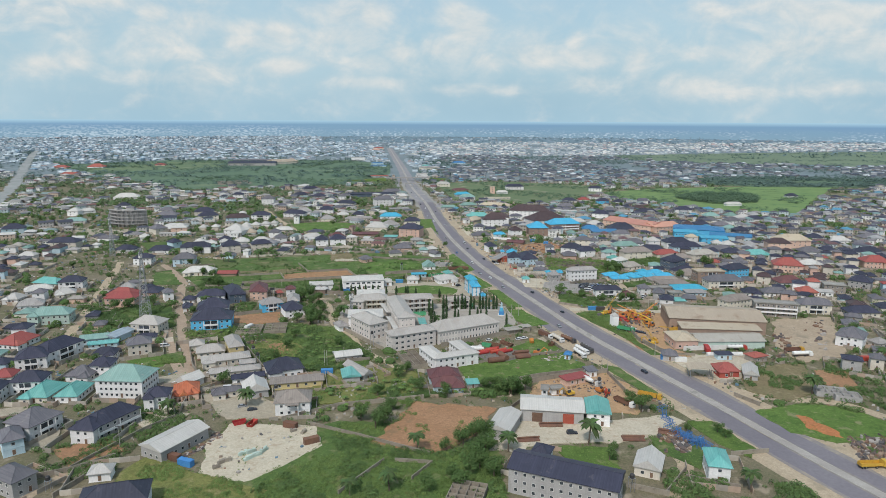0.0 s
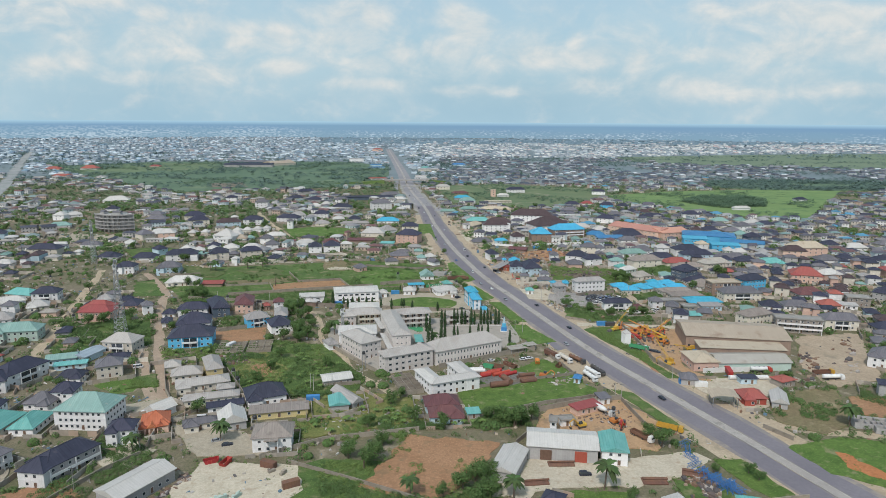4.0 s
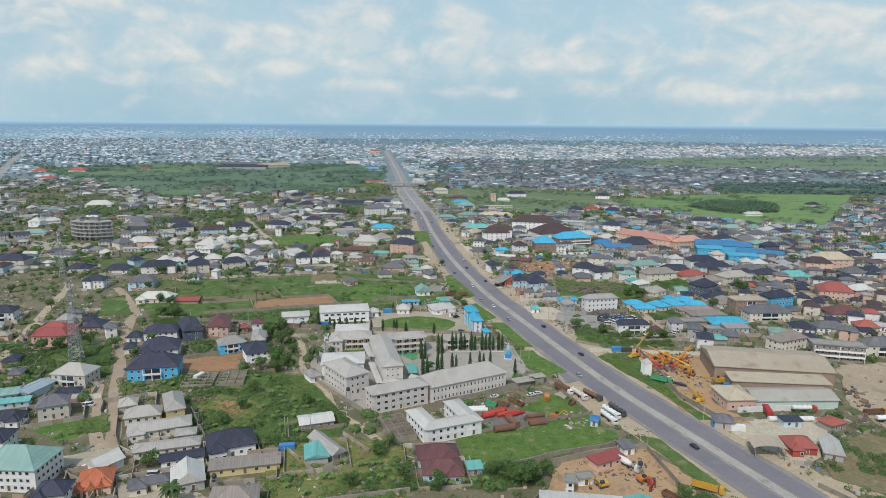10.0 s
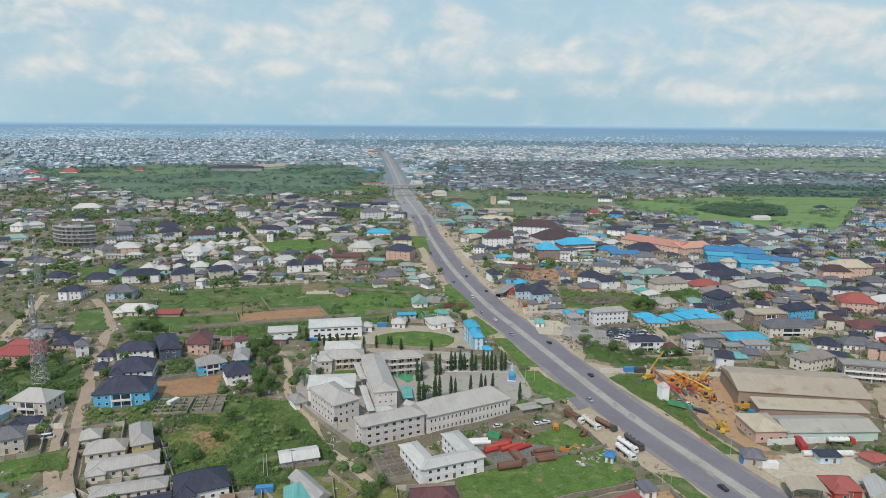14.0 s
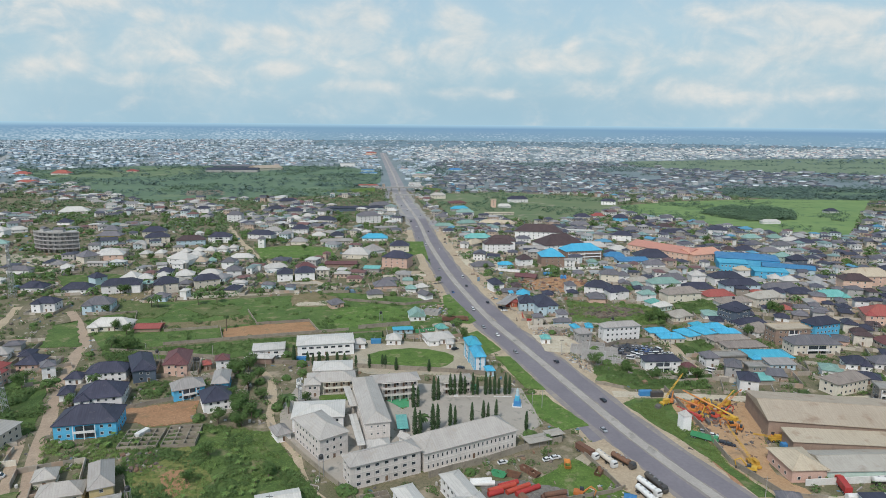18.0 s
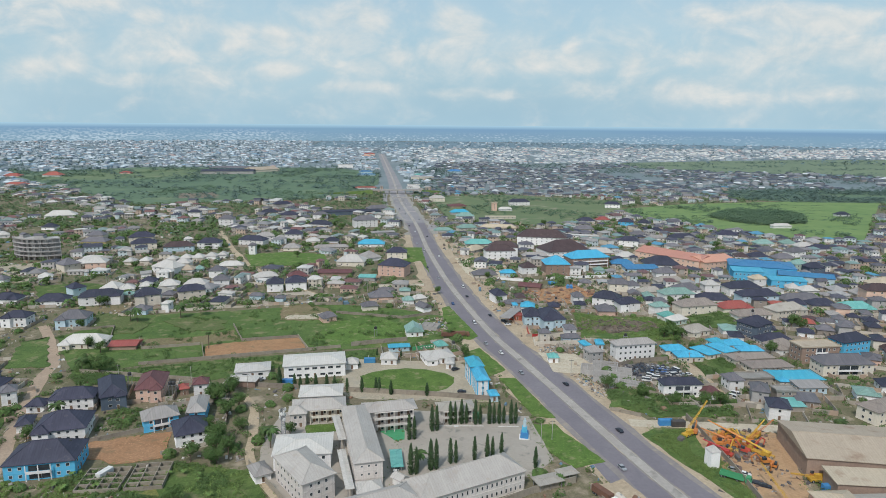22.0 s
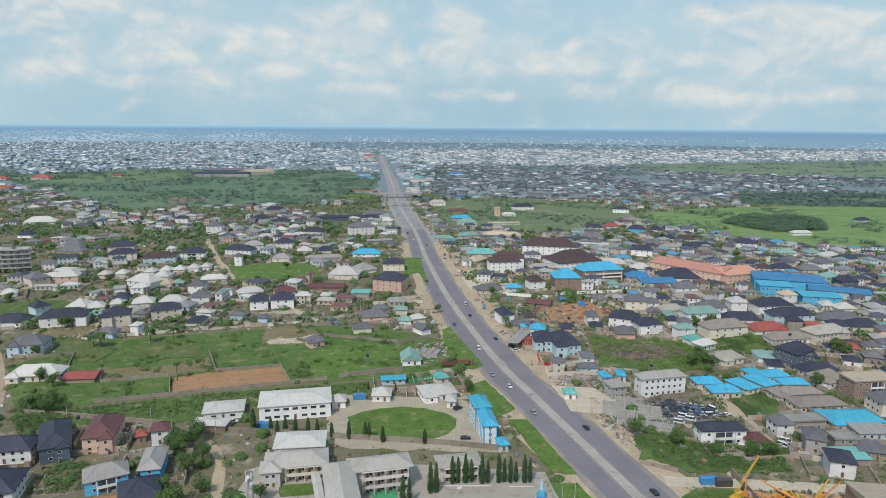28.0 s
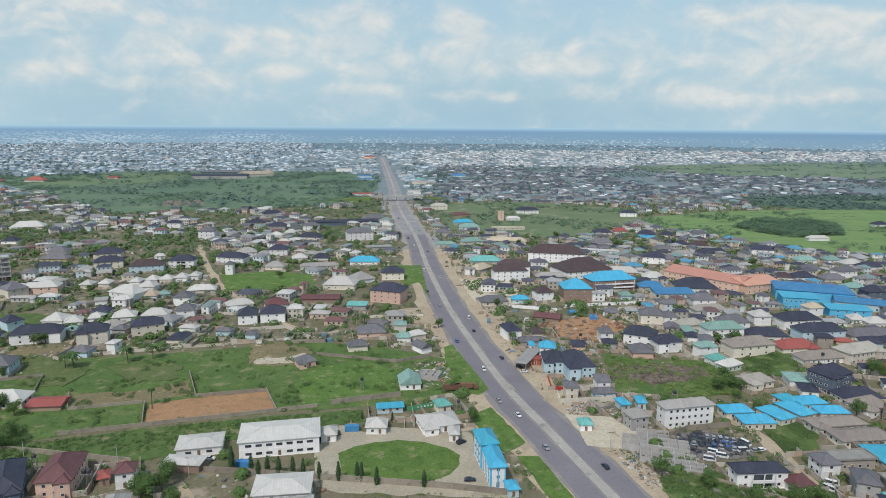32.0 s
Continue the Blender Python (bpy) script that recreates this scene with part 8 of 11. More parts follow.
tufts("town_trees", spread(1500, square(-700, 600, 700, 1050), 1.6, 4.2, 86, -0.25, 2.2, 26, avoid=True), CROWN, "leafy shrubs and small trees between plots", 87, 24)
tufts("town_greenery", spread(4600, square(-420, 230, 430, 700), 0.5, 1.8, 64, -0.3, 1.0, avoid=True), BUSH, "bushes between the houses", 65, 11)
tufts("town_greenery", spread(7000, square(-800, 600, 800, 1350), 1.0, 3.0, 66, -0.35, 1.0, 24, avoid=True), MIDBUSH, "bushes and small trees between the houses", 67, 9, up=0.6)
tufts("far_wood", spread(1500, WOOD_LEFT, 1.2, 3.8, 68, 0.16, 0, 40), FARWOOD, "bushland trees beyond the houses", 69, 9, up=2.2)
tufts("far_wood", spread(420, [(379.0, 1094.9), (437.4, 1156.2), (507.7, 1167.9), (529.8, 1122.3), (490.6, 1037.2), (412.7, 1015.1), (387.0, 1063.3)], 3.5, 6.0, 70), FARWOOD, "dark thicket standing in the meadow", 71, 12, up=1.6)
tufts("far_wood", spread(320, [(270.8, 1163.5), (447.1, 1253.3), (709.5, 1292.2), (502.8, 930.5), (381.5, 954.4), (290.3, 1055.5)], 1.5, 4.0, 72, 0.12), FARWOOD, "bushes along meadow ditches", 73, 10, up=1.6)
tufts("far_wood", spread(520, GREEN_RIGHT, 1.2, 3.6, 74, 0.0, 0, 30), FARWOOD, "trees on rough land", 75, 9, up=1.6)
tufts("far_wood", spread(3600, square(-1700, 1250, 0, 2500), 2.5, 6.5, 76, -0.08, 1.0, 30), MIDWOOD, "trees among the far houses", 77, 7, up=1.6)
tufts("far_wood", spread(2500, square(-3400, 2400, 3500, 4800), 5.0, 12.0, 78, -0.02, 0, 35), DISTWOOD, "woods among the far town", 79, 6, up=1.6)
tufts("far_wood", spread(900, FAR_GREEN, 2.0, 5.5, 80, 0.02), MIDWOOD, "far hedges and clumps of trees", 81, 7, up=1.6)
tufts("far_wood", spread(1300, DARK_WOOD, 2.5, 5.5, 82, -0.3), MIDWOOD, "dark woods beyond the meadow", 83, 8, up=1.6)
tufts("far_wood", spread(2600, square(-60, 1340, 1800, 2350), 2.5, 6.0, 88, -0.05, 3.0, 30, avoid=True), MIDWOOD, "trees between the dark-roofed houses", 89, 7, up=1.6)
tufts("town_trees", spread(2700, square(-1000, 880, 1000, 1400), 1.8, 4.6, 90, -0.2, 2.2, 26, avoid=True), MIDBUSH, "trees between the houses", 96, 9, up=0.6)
tufts("undergrowth", spread(220, [(138.2, 510.6), (155.6, 516.3), (160.3, 501.9), (151.9, 489.3), (138.0, 486.5)], 0.4, 1.4, 97, 0.0), BUSH, "weeds and bushes in a garden", 98, 12)
tufts("undergrowth", spread(220, [(166.6, 593.8), (198.3, 612.1), (204.5, 595.4), (183.8, 570.9), (162.2, 570.0)], 0.5, 1.8, 99, 0.0), BUSH, "weeds and bushes in a garden", 100, 12)
tufts("undergrowth", spread(140, [(81.0, 465.5), (95.3, 470.8), (104.0, 468.2), (97.6, 447.7), (76.6, 447.0)], 0.5, 1.7, 101, -0.2), BUSH, "rank weeds beside a house", 102, 14)
tufts("town_greenery", spread(1700, square(90, 250, 470, 540), 0.6, 2.3, 103, -0.25, 1.0, 24, avoid=True), BUSH, "bushes between the houses", 104, 11)

for x, y, h in ((-12.9, 386.2, 13), (-15.1, 413.3, 12), (-5.5, 389.7, 14), (-5.8, 421.2, 13), (2.0, 394.4, 11), (11.5, 396.6, 10), (16.6, 398.8, 11), (22.3, 400.0, 10), (2.1, 427.6, 12),
                (7.0, 428.3, 12), (13.1, 427.9, 11), (19.3, 428.7, 12), (23.6, 428.8, 11), (28.8, 428.9, 12), (34.7, 391.7, 10)):
    tree("cypress", x, y, 12, 1.75, h / 12, "cypresses round the school court")
    if h > 10:
        tree("cypress", x + 2.1, y + 0.5, 12, 1.75, h / 14, "cypresses round the school court")
for x, y, s in ((-83.2, 467.1, 1.3), (-75.5, 466.1, .95), (-72.3, 464.6, .95), (-69.1, 465.5, 1.05), (-64.5, 464.4, 1.1), (-59.2, 464.6, 1.1), (-55.1, 463.9, .95), (-48.7, 462.5, .95), (-41.3, 461.6, 1.0),
                (-34.3, 461.4, 1.0), (-32.7, 461.1, 1.0), (-26.8, 459.0, 1.0), (-9.2, 458.0, 1.0), (-39.4, 512.7, .6), (-25.7, 511.5, .6), (-32.7, 510.6, .5)):
    tree("cypress", x, y, 7.5, 1.5, s, "cypresses along the lawn")
for x, y, h in ((-13.3, 233.3, 7), (22.5, 234.0, 8), (55.5, 240.5, 9), (-93.5, 271.4, 8), (173.0, 291.7, 9), (-124.0, 260.5, 7), (-203.5, 569.6, 8), (-178.7, 579.2, 8), (-167.5, 585.0, 7), (-208.2, 569.8, 7),
                (-330.8, 630.2, 7), (-70.8, 404.3, 8), (-10.3, 392.0, 6), (1.5, 545.8, 4), (-21.8, 205.5, 7), (-35.2, 201.8, 6), (-190.9, 482.0, 7), (234.6, 335.7, 8), (-56.6, 652.3, 7), (-171.0, 428.3, 7), (106.2, 207.9, 7)):
    tree("palm", x, y, 7, 4.6, h / 7)
tree("palm", -138.6, 520.9, 9, 2.0, 1.0)
for x, y, s in ((27.5, 287.0, 1.35), (31.0, 290.5, 1.1), (24.0, 291.0, 1.1), (-14.9, 290.0, 1.05), (-2.1, 284.5, 1.0), (-35.0, 284.5, 0.9)):
    tree("round", x, y, 7.0, 3.6, s)
for x, y, s in ((2.0, 286.5, .9), (6.0, 288.0, 1.0), (10.0, 288.5, .9), (14.0, 289.0, 1.0), (-20.0, 288.0, .9), (-24.0, 290.0, 1.0), (-28.0, 288.5, .8)):
    tree("banana", x, y, 3.6, 1.0, s, "banana plants in garden plots")
for x, y, s in ((9.3, 240.5, 1.3), (85.8, 271.5, 1.25), (83.3, 279.1, 1.0), (28.4, 287.4, 1.1), (22.1, 293.8, 0.9), (171.2, 341.2, 0.8), (98.9, 252.0, .6), (112.1, 252.2, .7), (113.6, 247.3, .6), (61.2, 228.3, .8), (63.9, 234.8, .6), (16.6, 293.7, 1.0), (4.7, 238.1, 1.2), (13.5, 233.8, 1.3), (9.9, 227.3, 1.2), (15.7, 215.4, 1.2), (6.4, 217.1, 1.1), (3.2, 207.8, 1.1), (14.1, 245.4, 1.2), (35.8, 294.1, 1.0), (-2.1, 233.5, .8), (10.8, 221.1, 1.0), (0.1, 213.2, .9),):
    tree("round", x, y, 7.0, 3.6, s)
for x, y, s in ((-32.2, 251.9, 1.1), (-27.8, 268.1, 1.0), (-96.1, 410.4, 1.1), (-88.5, 392.5, 1.0), (-75.4, 410.9, .8), (-23.4, 314.2, .8), (-39.3, 259.6, 1.1), (-29.2, 257.1, 1.2), (-7.8, 205.8, .9),):
    tree("round", x, y, 7.0, 3.6, s)
for x, y, s in ((-93.3, 407.4, 1.3), (-102.5, 418.7, 1.0), (-207.8, 518.0, 1.1), (-197.2, 511.9, 1.0), (-207.4, 428.0, 1.2), (-220.5, 419.4, 1.2), (-228.3, 415.2, 1.1), (-97.5, 431.1, 1.2), (-86.5, 400.3, 1.1), (-90.3, 391.9, 1.0), (-109.3, 446.8, 1.1), (-87.0, 419.1, 0.9), (-105.0, 458.4, 1.2), (-92.8, 365.2, 0.9), (-94.0, 346.5, 0.8), (-96.9, 332.3, 0.8), (-65.6, 352.3, 0.8),):
    tree("round", x, y, 7.0, 3.6, s)
for x, y, s in ((-107.3, 450.2, 1.3), (-103.9, 452.8, 1.1), (-147.0, 781.2, 1.0), (-195.4, 809.2, 1.2), (-185.4, 805.2, 1.2), (-7.6, 648.5, .9), (-247.3, 604.3, 1.1), (-243.8, 609.6, 1.0), (-277.9, 720.7, 1.0), (-144.1, 968.7, 1.1), (-131.2, 951.5, 1.1),):
    tree("round", x, y, 7.0, 3.6, s)
for x, y, s in ((288.4, 846.8, 1.2), (34.9, 697.6, 0.9), (185.5, 940.4, 1.3), (149.6, 762.6, 1.1), (135.6, 548.9, 1.1), (142.9, 552.7, 1.0), (146.2, 567.8, 0.9), (191.2, 554.6, 1.2), (164.6, 620.7, 1.1), (174.7, 623.2, 1.1), (227.1, 572.7, 1.3), (231.2, 569.7, 1.2), (142.9, 552.7, 1.1), (147.1, 549.4, 0.9), (96.5, 460.2, 0.9), (125.0, 989.2, 1.2),):
    tree("round", x, y, 7.0, 3.6, s)
for x, y, s in ((-65.7, 416.0, .8),):
    tree("round", x, y, 7.0, 3.6, s)
for x, y, s in ((-189.2, 485.2, 1.2), (-180.6, 479.6, 1.1), (-183.3, 489.6, 1.0),):
    tree("round", x, y, 7.0, 3.6, s)
for x, y, s in ((-107.1, 446.9, 1.3), (-95.4, 440.5, 1.0), (-91.5, 400.3, 1.3),):
    tree("round", x, y, 7.0, 3.6, s)
for x, y, s in ((107.6, 450.0, .9), (120.9, 447.7, 1.1), (129.5, 449.5, 1.1), (95.7, 458.1, 0.8)):
    tree("round", x, y, 7.0, 3.6, s)
rng = random.Random(91)
made = 0
while made < 90:
    y = rng.uniform(240, 1050)
    x = rng.uniform(-0.72, 0.72) * (y + 40)
    if road_gap(x, y) < 24 or not open_spot(x, y, -0.5) or blocked(x, y, 1.0):
        continue
    made += 1
    if rng.random() < 0.12:
        tree("palm", x, y, 7, 4.2, rng.uniform(0.8, 1.1))
    else:
        tree("round", x, y, 7.0, 3.6, rng.uniform(0.55, 1.1))
for poly, n, sd in (([(-65.8, 291.9), (-22.9, 306.8), (-10.3, 277.2), (-50.6, 267.6)], 18, 92), ([(-103.2, 362.1), (-70.9, 374.5), (-47.5, 333.4), (-68.7, 320.1)], 18, 93), ([(-128.2, 374.9), (-87.9, 398.4), (-61.3, 329.3), (-101.0, 328.4)], 12, 94), ([(-158.6, 381.6), (-138.7, 385.3), (-129.3, 358.7), (-154.0, 358.1)], 7, 95)):
    for x, y, r in spread(n, poly, 0.6, 0.9, sd):
        tree("banana", x, y, 3.6, 1.0, r, "banana plants in garden plots")

# weeds along the rims of plots
rng = random.Random(131)
RIM = []
for poly in PATCHES:
    for (x0, y0), (x1, y1) in zip(poly, poly[1:] + poly[:1]):
        n = int(math.hypot(x1 - x0, y1 - y0) / 1.1)
        for k in range(n):
            x, y = x0 + (x1 - x0) * k / n + rng.gauss(0, 0.8), y0 + (y1 - y0) * k / n + rng.gauss(0, 0.8)
            if y < 480 and abs(x) < 0.75 * y + 40 and noise.noise((x * 0.09, y * 0.09, 4.0)) > -0.12 and road_gap(x, y) > 17.5 and open_spot(x, y, -1.5):
                RIM.append((x, y, rng.uniform(0.2, 0.65)))
tufts("weeds", RIM[:9000], SCRUB, "ragged weeds along the rims of plots", 132, 8, 0.8)

# ---------- walls round plots ----------
def fence_line(pts, h=2.2, material=None, label="weathered concrete block perimeter wall with piers"):
    for (x0, y0), (x1, y1) in zip(pts, pts[1:]):
        fence(x0, y0, x1, y1, h, material, label)


fence_line([(-191.7, 481.5), (-166.7, 478.6), (-124.6, 472.0)])
fence_line([(-166.6, 493.6), (-135.0, 503.1), (-80.1, 519.4), (-62.4, 524.9)], 1.8)
fence_line([(-56.2, 527.7), (-42.1, 532.7), (-24.0, 538.0)], 2.6)
fence_line([(-135.2, 503.7), (-144.6, 526.2)], 1.8)
fence_line([(-80.3, 520.0), (-91.7, 543.6)], 1.8)
fence_line([(-91.3, 542.2), (-123.5, 534.2)], 1.8)
fence_line([(-124.0, 535.5), (-138.3, 564.2)], 1.8)
fence_line([(-176.8, 518.2), (-146.2, 526.8)], 1.6)
fence_line([(-176.8, 518.2), (-186.4, 535.8)], 1.6)
fence_line([(-204.7, 537.8), (-212.8, 558.0), (-230.8, 551.2)], 1.6)
fence_line([(-93.6, 466.3), (-69.2, 464.3), (-49.4, 462.1), (-19.5, 459.2), (1.4, 456.8), (21.8, 453.1)], 2.4)
fence_line([(-75.8, 391.9), (-55.6, 366.2), (-38.7, 346.3)], 2.2)
fence_line([(-6.0, 353.0), (3.0, 358.5), (13.8, 363.5), (31.2, 374.5), (48.2, 382.0)], 2.6)
fence_line([(-73.6, 258.3), (-51.5, 272.8), (-13.2, 282.7)], 2.0)
fence_line([(-61.9, 255.4), (-37.2, 244.3), (-8.7, 230.8)], 1.6)
fence_line([(-21.5, 225.4), (-7.4, 224.0), (-14.3, 212.9)], 1.6)
fence_line([(-39.4, 203.1), (-25.9, 225.3)], 1.6)
fence_line([(-153.3, 209.5), (-140.5, 215.9), (-129.8, 225.8)], 2.0)
fence_line([(-137.3, 198.5), (-133.3, 210.6)], 2.0)
fence_line([(29.3, 298.0), (57.8, 310.0), (80.9, 316.4)], 2.6)
fence_line([(80.5, 314.9), (84.3, 288.5)], 2.2)
fence_line([(62.9, 210.0), (76.2, 204.6)], 2.0)
fence_line([(75.5, 205.2), (88.3, 221.8)], 2.0)
fence_line([(86.0, 215.6), (102.8, 209.3)], 2.0)
fence_line([(109.9, 233.1), (125.6, 236.0)], 1.8)
fence_line([(135.1, 289.6), (142.1, 278.6)], 1.8)
fence_line([(109.0, 437.0), (111.3, 395.8), (111.4, 366.3), (120.2, 344.3)], 2.4)
fence_line([(132.6, 351.0), (167.0, 354.8)], 2.6, WHITEP, "pale corrugated sheet fence along the depot")
fence_line([(120.0, 343.8), (135.5, 342.3)], 1.6)
fence_line([(53.1, 540.3), (76.4, 551.6), (80.4, 535.3), (53.0, 531.7), (53.1, 540.3)], 2.6, WALL["c"], "cream plastered compound wall")
fence_line([(52.0, 565.6), (51.6, 549.2), (64.0, 546.8)], 1.8, REDP, "low red-painted front wall")
fence_line([(104.5, 505.7), (124.7, 509.6)], 2.4)
fence_line([(92.8, 498.0), (104.5, 505.7)], 2.4)
fence_line([(-54.8, 667.7), (-18.7, 672.2)], 2.2, WALL["c"], "cream plastered compound wall")
fence_line([(-129.1, 636.8), (-107.2, 643.8), (-85.9, 622.0)], 2.2, WALL["c"], "cream plastered compound wall")
fence_line([(-213.3, 586.6), (-159.0, 603.3)], 1.8, WALL["c"], "cream plastered compound wall")
fence_line([(-76.7, 594.4), (-30.1, 583.7), (-11.4, 593.5)], 1.8)
fence_line([(-153.7, 355.4), (-136.8, 318.6), (-123.6, 298.5)], 2.2)
fence_line([(-116.4, 346.0), (-95.4, 311.7)], 2.0)
fence_line([(-62.8, 326.5), (-44.8, 330.8)], 2.0)
fence_line([(-178.6, 353.8), (-163.8, 357.9)], 2.4, WALL["c"], "cream plastered compound wall")
fence_line([(-165.4, 378.3), (-138.8, 388.6)], 1.8)
fence_line([(-147.2, 407.4), (-119.9, 423.8)], 1.8)
fence_line([(76.3, 444.2), (88.6, 437.7)], 1.6)
fence_line([(88.5, 470.7), (103.8, 461.0), (127.5, 445.6)], 2.0)
fence_line([(84.9, 700.2), (141.8, 710.7)], 2.2, WALL["w"], "white plastered compound wall")
fence_line([(43.2, 698.0), (77.0, 689.5)], 2.2, WALL["w"], "white plastered compound wall")
fence_line([(165.1, 704.3), (189.3, 713.2)], 2.2)
fence_line([(251.7, 434.4), (272.2, 429.5), (282.1, 404.6)], 2.0)
fence_line([(34.7, 283.7), (27.0, 272.1)], 2.0)


def compounds(seed):
    """Block walls round the plots of houses all over the town, joined."""
    rng = random.Random(seed)
    V, F = [], []
    homes = [(o.matrix_basis.translation.x, o.matrix_basis.translation.y, o.matrix_basis.to_euler().z, 6.5, 6.0) for o in scene.objects if o.name.startswith(("house", "bungalow"))]
    homes += [(x, y, a, w / 2, d / 2) for x, y, w, d, a, h in SPOTS["near"] if y < 1000]
    for x, y, a, hw, hd in homes:
        if rng.random() < 0.25:
            continue
        c, s = math.cos(a), math.sin(a)
        w, d = hw + rng.uniform(3, 6), hd + rng.uniform(3, 7)
        h = rng.uniform(1.7, 2.4)
        cs = [(-w, -d), (w, -d), (w, d), (-w, d)]
        for i in range(4):
            (u0, v0), (u1, v1) = cs[i], cs[(i + 1) % 4]
            n = max(2, int(math.hypot(u1 - u0, v1 - v0) / 3.5))
            gate = rng.randrange(n) if i == 0 else -1
            for k in range(n):
                if k == gate:
                    continue
                q = []
                for t in (k / n, (k + 1) / n):
                    u, v = u0 + (u1 - u0) * t, v0 + (v1 - v0) * t
                    q.append((x + c * u - s * v, y + s * u + c * v))
                mx, my = (q[0][0] + q[1][0]) / 2, (q[0][1] + q[1][1]) / 2
                if road_gap(mx, my) < 21 or not open_spot(mx, my, -1.2) or blocked(mx, my, 0.5):
                    continue
                ln = math.hypot(q[1][0] - q[0][0], q[1][1] - q[0][1])
                nx, ny = -(q[1][1] - q[0][1]) / ln * 0.12, (q[1][0] - q[0][0]) / ln * 0.12
                j = len(V)
                for z in (-0.2, h):
                    V += [(q[0][0] - nx, q[0][1] - ny, z), (q[1][0] - nx, q[1][1] - ny, z), (q[1][0] + nx, q[1][1] + ny, z), (q[0][0] + nx, q[0][1] + ny, z)]
                F += [(j, j + 1, j + 5, j + 4), (j + 1, j + 2, j + 6, j + 5), (j + 2, j + 3, j + 7, j + 6), (j + 3, j, j + 4, j + 7), (j + 4, j + 5, j + 6, j + 7)]
    me = bpy.data.meshes.new("compound_walls")
    me.from_pydata(V, [], F)
    me.materials.append(city_mix("compound_paint", [(0.36, 0.32, 0.27), (0.30, 0.27, 0.23), (0.52, 0.47, 0.40), (0.33, 0.28, 0.23), (0.42, 0.38, 0.33), (0.40, 0.30, 0.23)], 0.9))
    tagged(new("compound_walls", me), "block walls round the house plots", "walls", kind="stuff")


compounds(101)


def clutter(name, n, area, seed, label, keep=-0.1, size=(0.4, 1.8), high=(0.3, 1.2), avoid=True, mix=None):
    """Planks, drums, blocks, sheets and heaps lying about yards, joined."""
    rng = random.Random(seed)
    V, F = [], []
    for x, y, r in spread(n, area, 0.5, 1.0, seed, keep, 1.6, 17, avoid):
        a, w, d, h = rng.uniform(0, 3.14), rng.uniform(*size), rng.uniform(*size), rng.uniform(*high)
        c, s = math.cos(a), math.sin(a)
        j = len(V)
        kind = rng.random()
        if kind < 0.38:  # heap of rubble or soil
            k = 7
            for z, f in ((-0.1, 1.0), (h * 0.45, 0.62)):
                for i in range(k):
                    e = math.tau * i / k
                    g = f * rng.uniform(0.75, 1.1)
                    u, v = math.cos(e) * w * 0.75 * g, math.sin(e) * d * 0.75 * g
                    V.append((x + c * u - s * v, y + s * u + c * v, z * rng.uniform(0.8, 1.2)))
            V.append((x, y, h * 0.7))
            F += [(j + i, j + (i + 1) % k, j + k + (i + 1) % k, j + k + i) for i in range(k)] + [(j + k + i, j + k + (i + 1) % k, j + 2 * k) for i in range(k)]
            continue
        if kind < 0.62:  # planks, bars and sheets
            w, d, h = w * 2.2, rng.uniform(0.15, 0.5), h * 0.4
        t = rng.uniform(0, 0.4)
        for z, f in ((-0.1, 1.0), (h, rng.uniform(0.7, 1.0))):
            V += [(x + c * u * w * f - s * v * d * f, y + s * u * w * f + c * v * d * f, z + (t * u * w if z > 0 else 0)) for u, v in ((-.5, -.5), (.5, -.5), (.5, .5), (-.5, .5))]
        F += [(j, j + 1, j + 5, j + 4), (j + 1, j + 2, j + 6, j + 5), (j + 2, j + 3, j + 7, j + 6), (j + 3, j, j + 4, j + 7), (j + 4, j + 5, j + 6, j + 7)]
    me = bpy.data.meshes.new(name)
    me.from_pydata(V, [], F)
    me.materials.append(mix or MATS.get("clutter_mix") or city_mix("clutter_mix", [(0.36, 0.32, 0.27), (0.12, 0.11, 0.11), (0.42, 0.40, 0.37), (0.25, 0.15, 0.10), (0.30, 0.26, 0.22), (0.16, 0.13, 0.11), (0.12, 0.20, 0.27), (0.40, 0.33, 0.25), (0.34, 0.31, 0.28), (0.20, 0.18, 0.16), (0.50, 0.48, 0.45), (0.26, 0.20, 0.15)], 0.85))
    return tagged(new(name, me), label, "clutter", kind="stuff")


city_mix("machine_mix", [(0.40, 0.19, 0.07), (0.40, 0.28, 0.09), (0.24, 0.08, 0.05), (0.10, 0.10, 0.10), (0.36, 0.34, 0.31), (0.26, 0.14, 0.08), (0.20, 0.17, 0.15), (0.16, 0.10, 0.08), (0.12, 0.11, 0.11)], 0.6)
SCRAP = city_mix("scrap_mix", [(0.20, 0.12, 0.08), (0.10, 0.09, 0.09), (0.30, 0.22, 0.16), (0.16, 0.11, 0.09), (0.36, 0.33, 0.30), (0.13, 0.10, 0.09)], 0.85)
clutter("yard_clutter", 5200, square(-420, 240, 440, 640), 111, "blocks, sheets and odd heaps lying about the yards")
clutter("yard_clutter", 3000, square(-760, 600, 760, 1100), 112, "sheds, blocks and heaps between the houses", -0.2, (0.8, 4.0), (0.5, 2.4))
clutter("roadside_stalls", 260, [road_place(y, -24)[:2] for y in range(380, 1300, 60)] + [road_place(y, -40)[:2] for y in range(1280, 360, -60)], 113, "small roadside stalls and stacked goods", -0.3, (0.8, 3.0), (0.6, 2.4), False)
clutter("scrap_heap", 170, [(86.2, 249.2), (97.2, 247.0), (95.3, 235.4), (84.5, 233.0)], 114, "rusty scrap heap in the steel yard", -1, (0.5, 2.0), (0.3, 1.4), False, SCRAP)
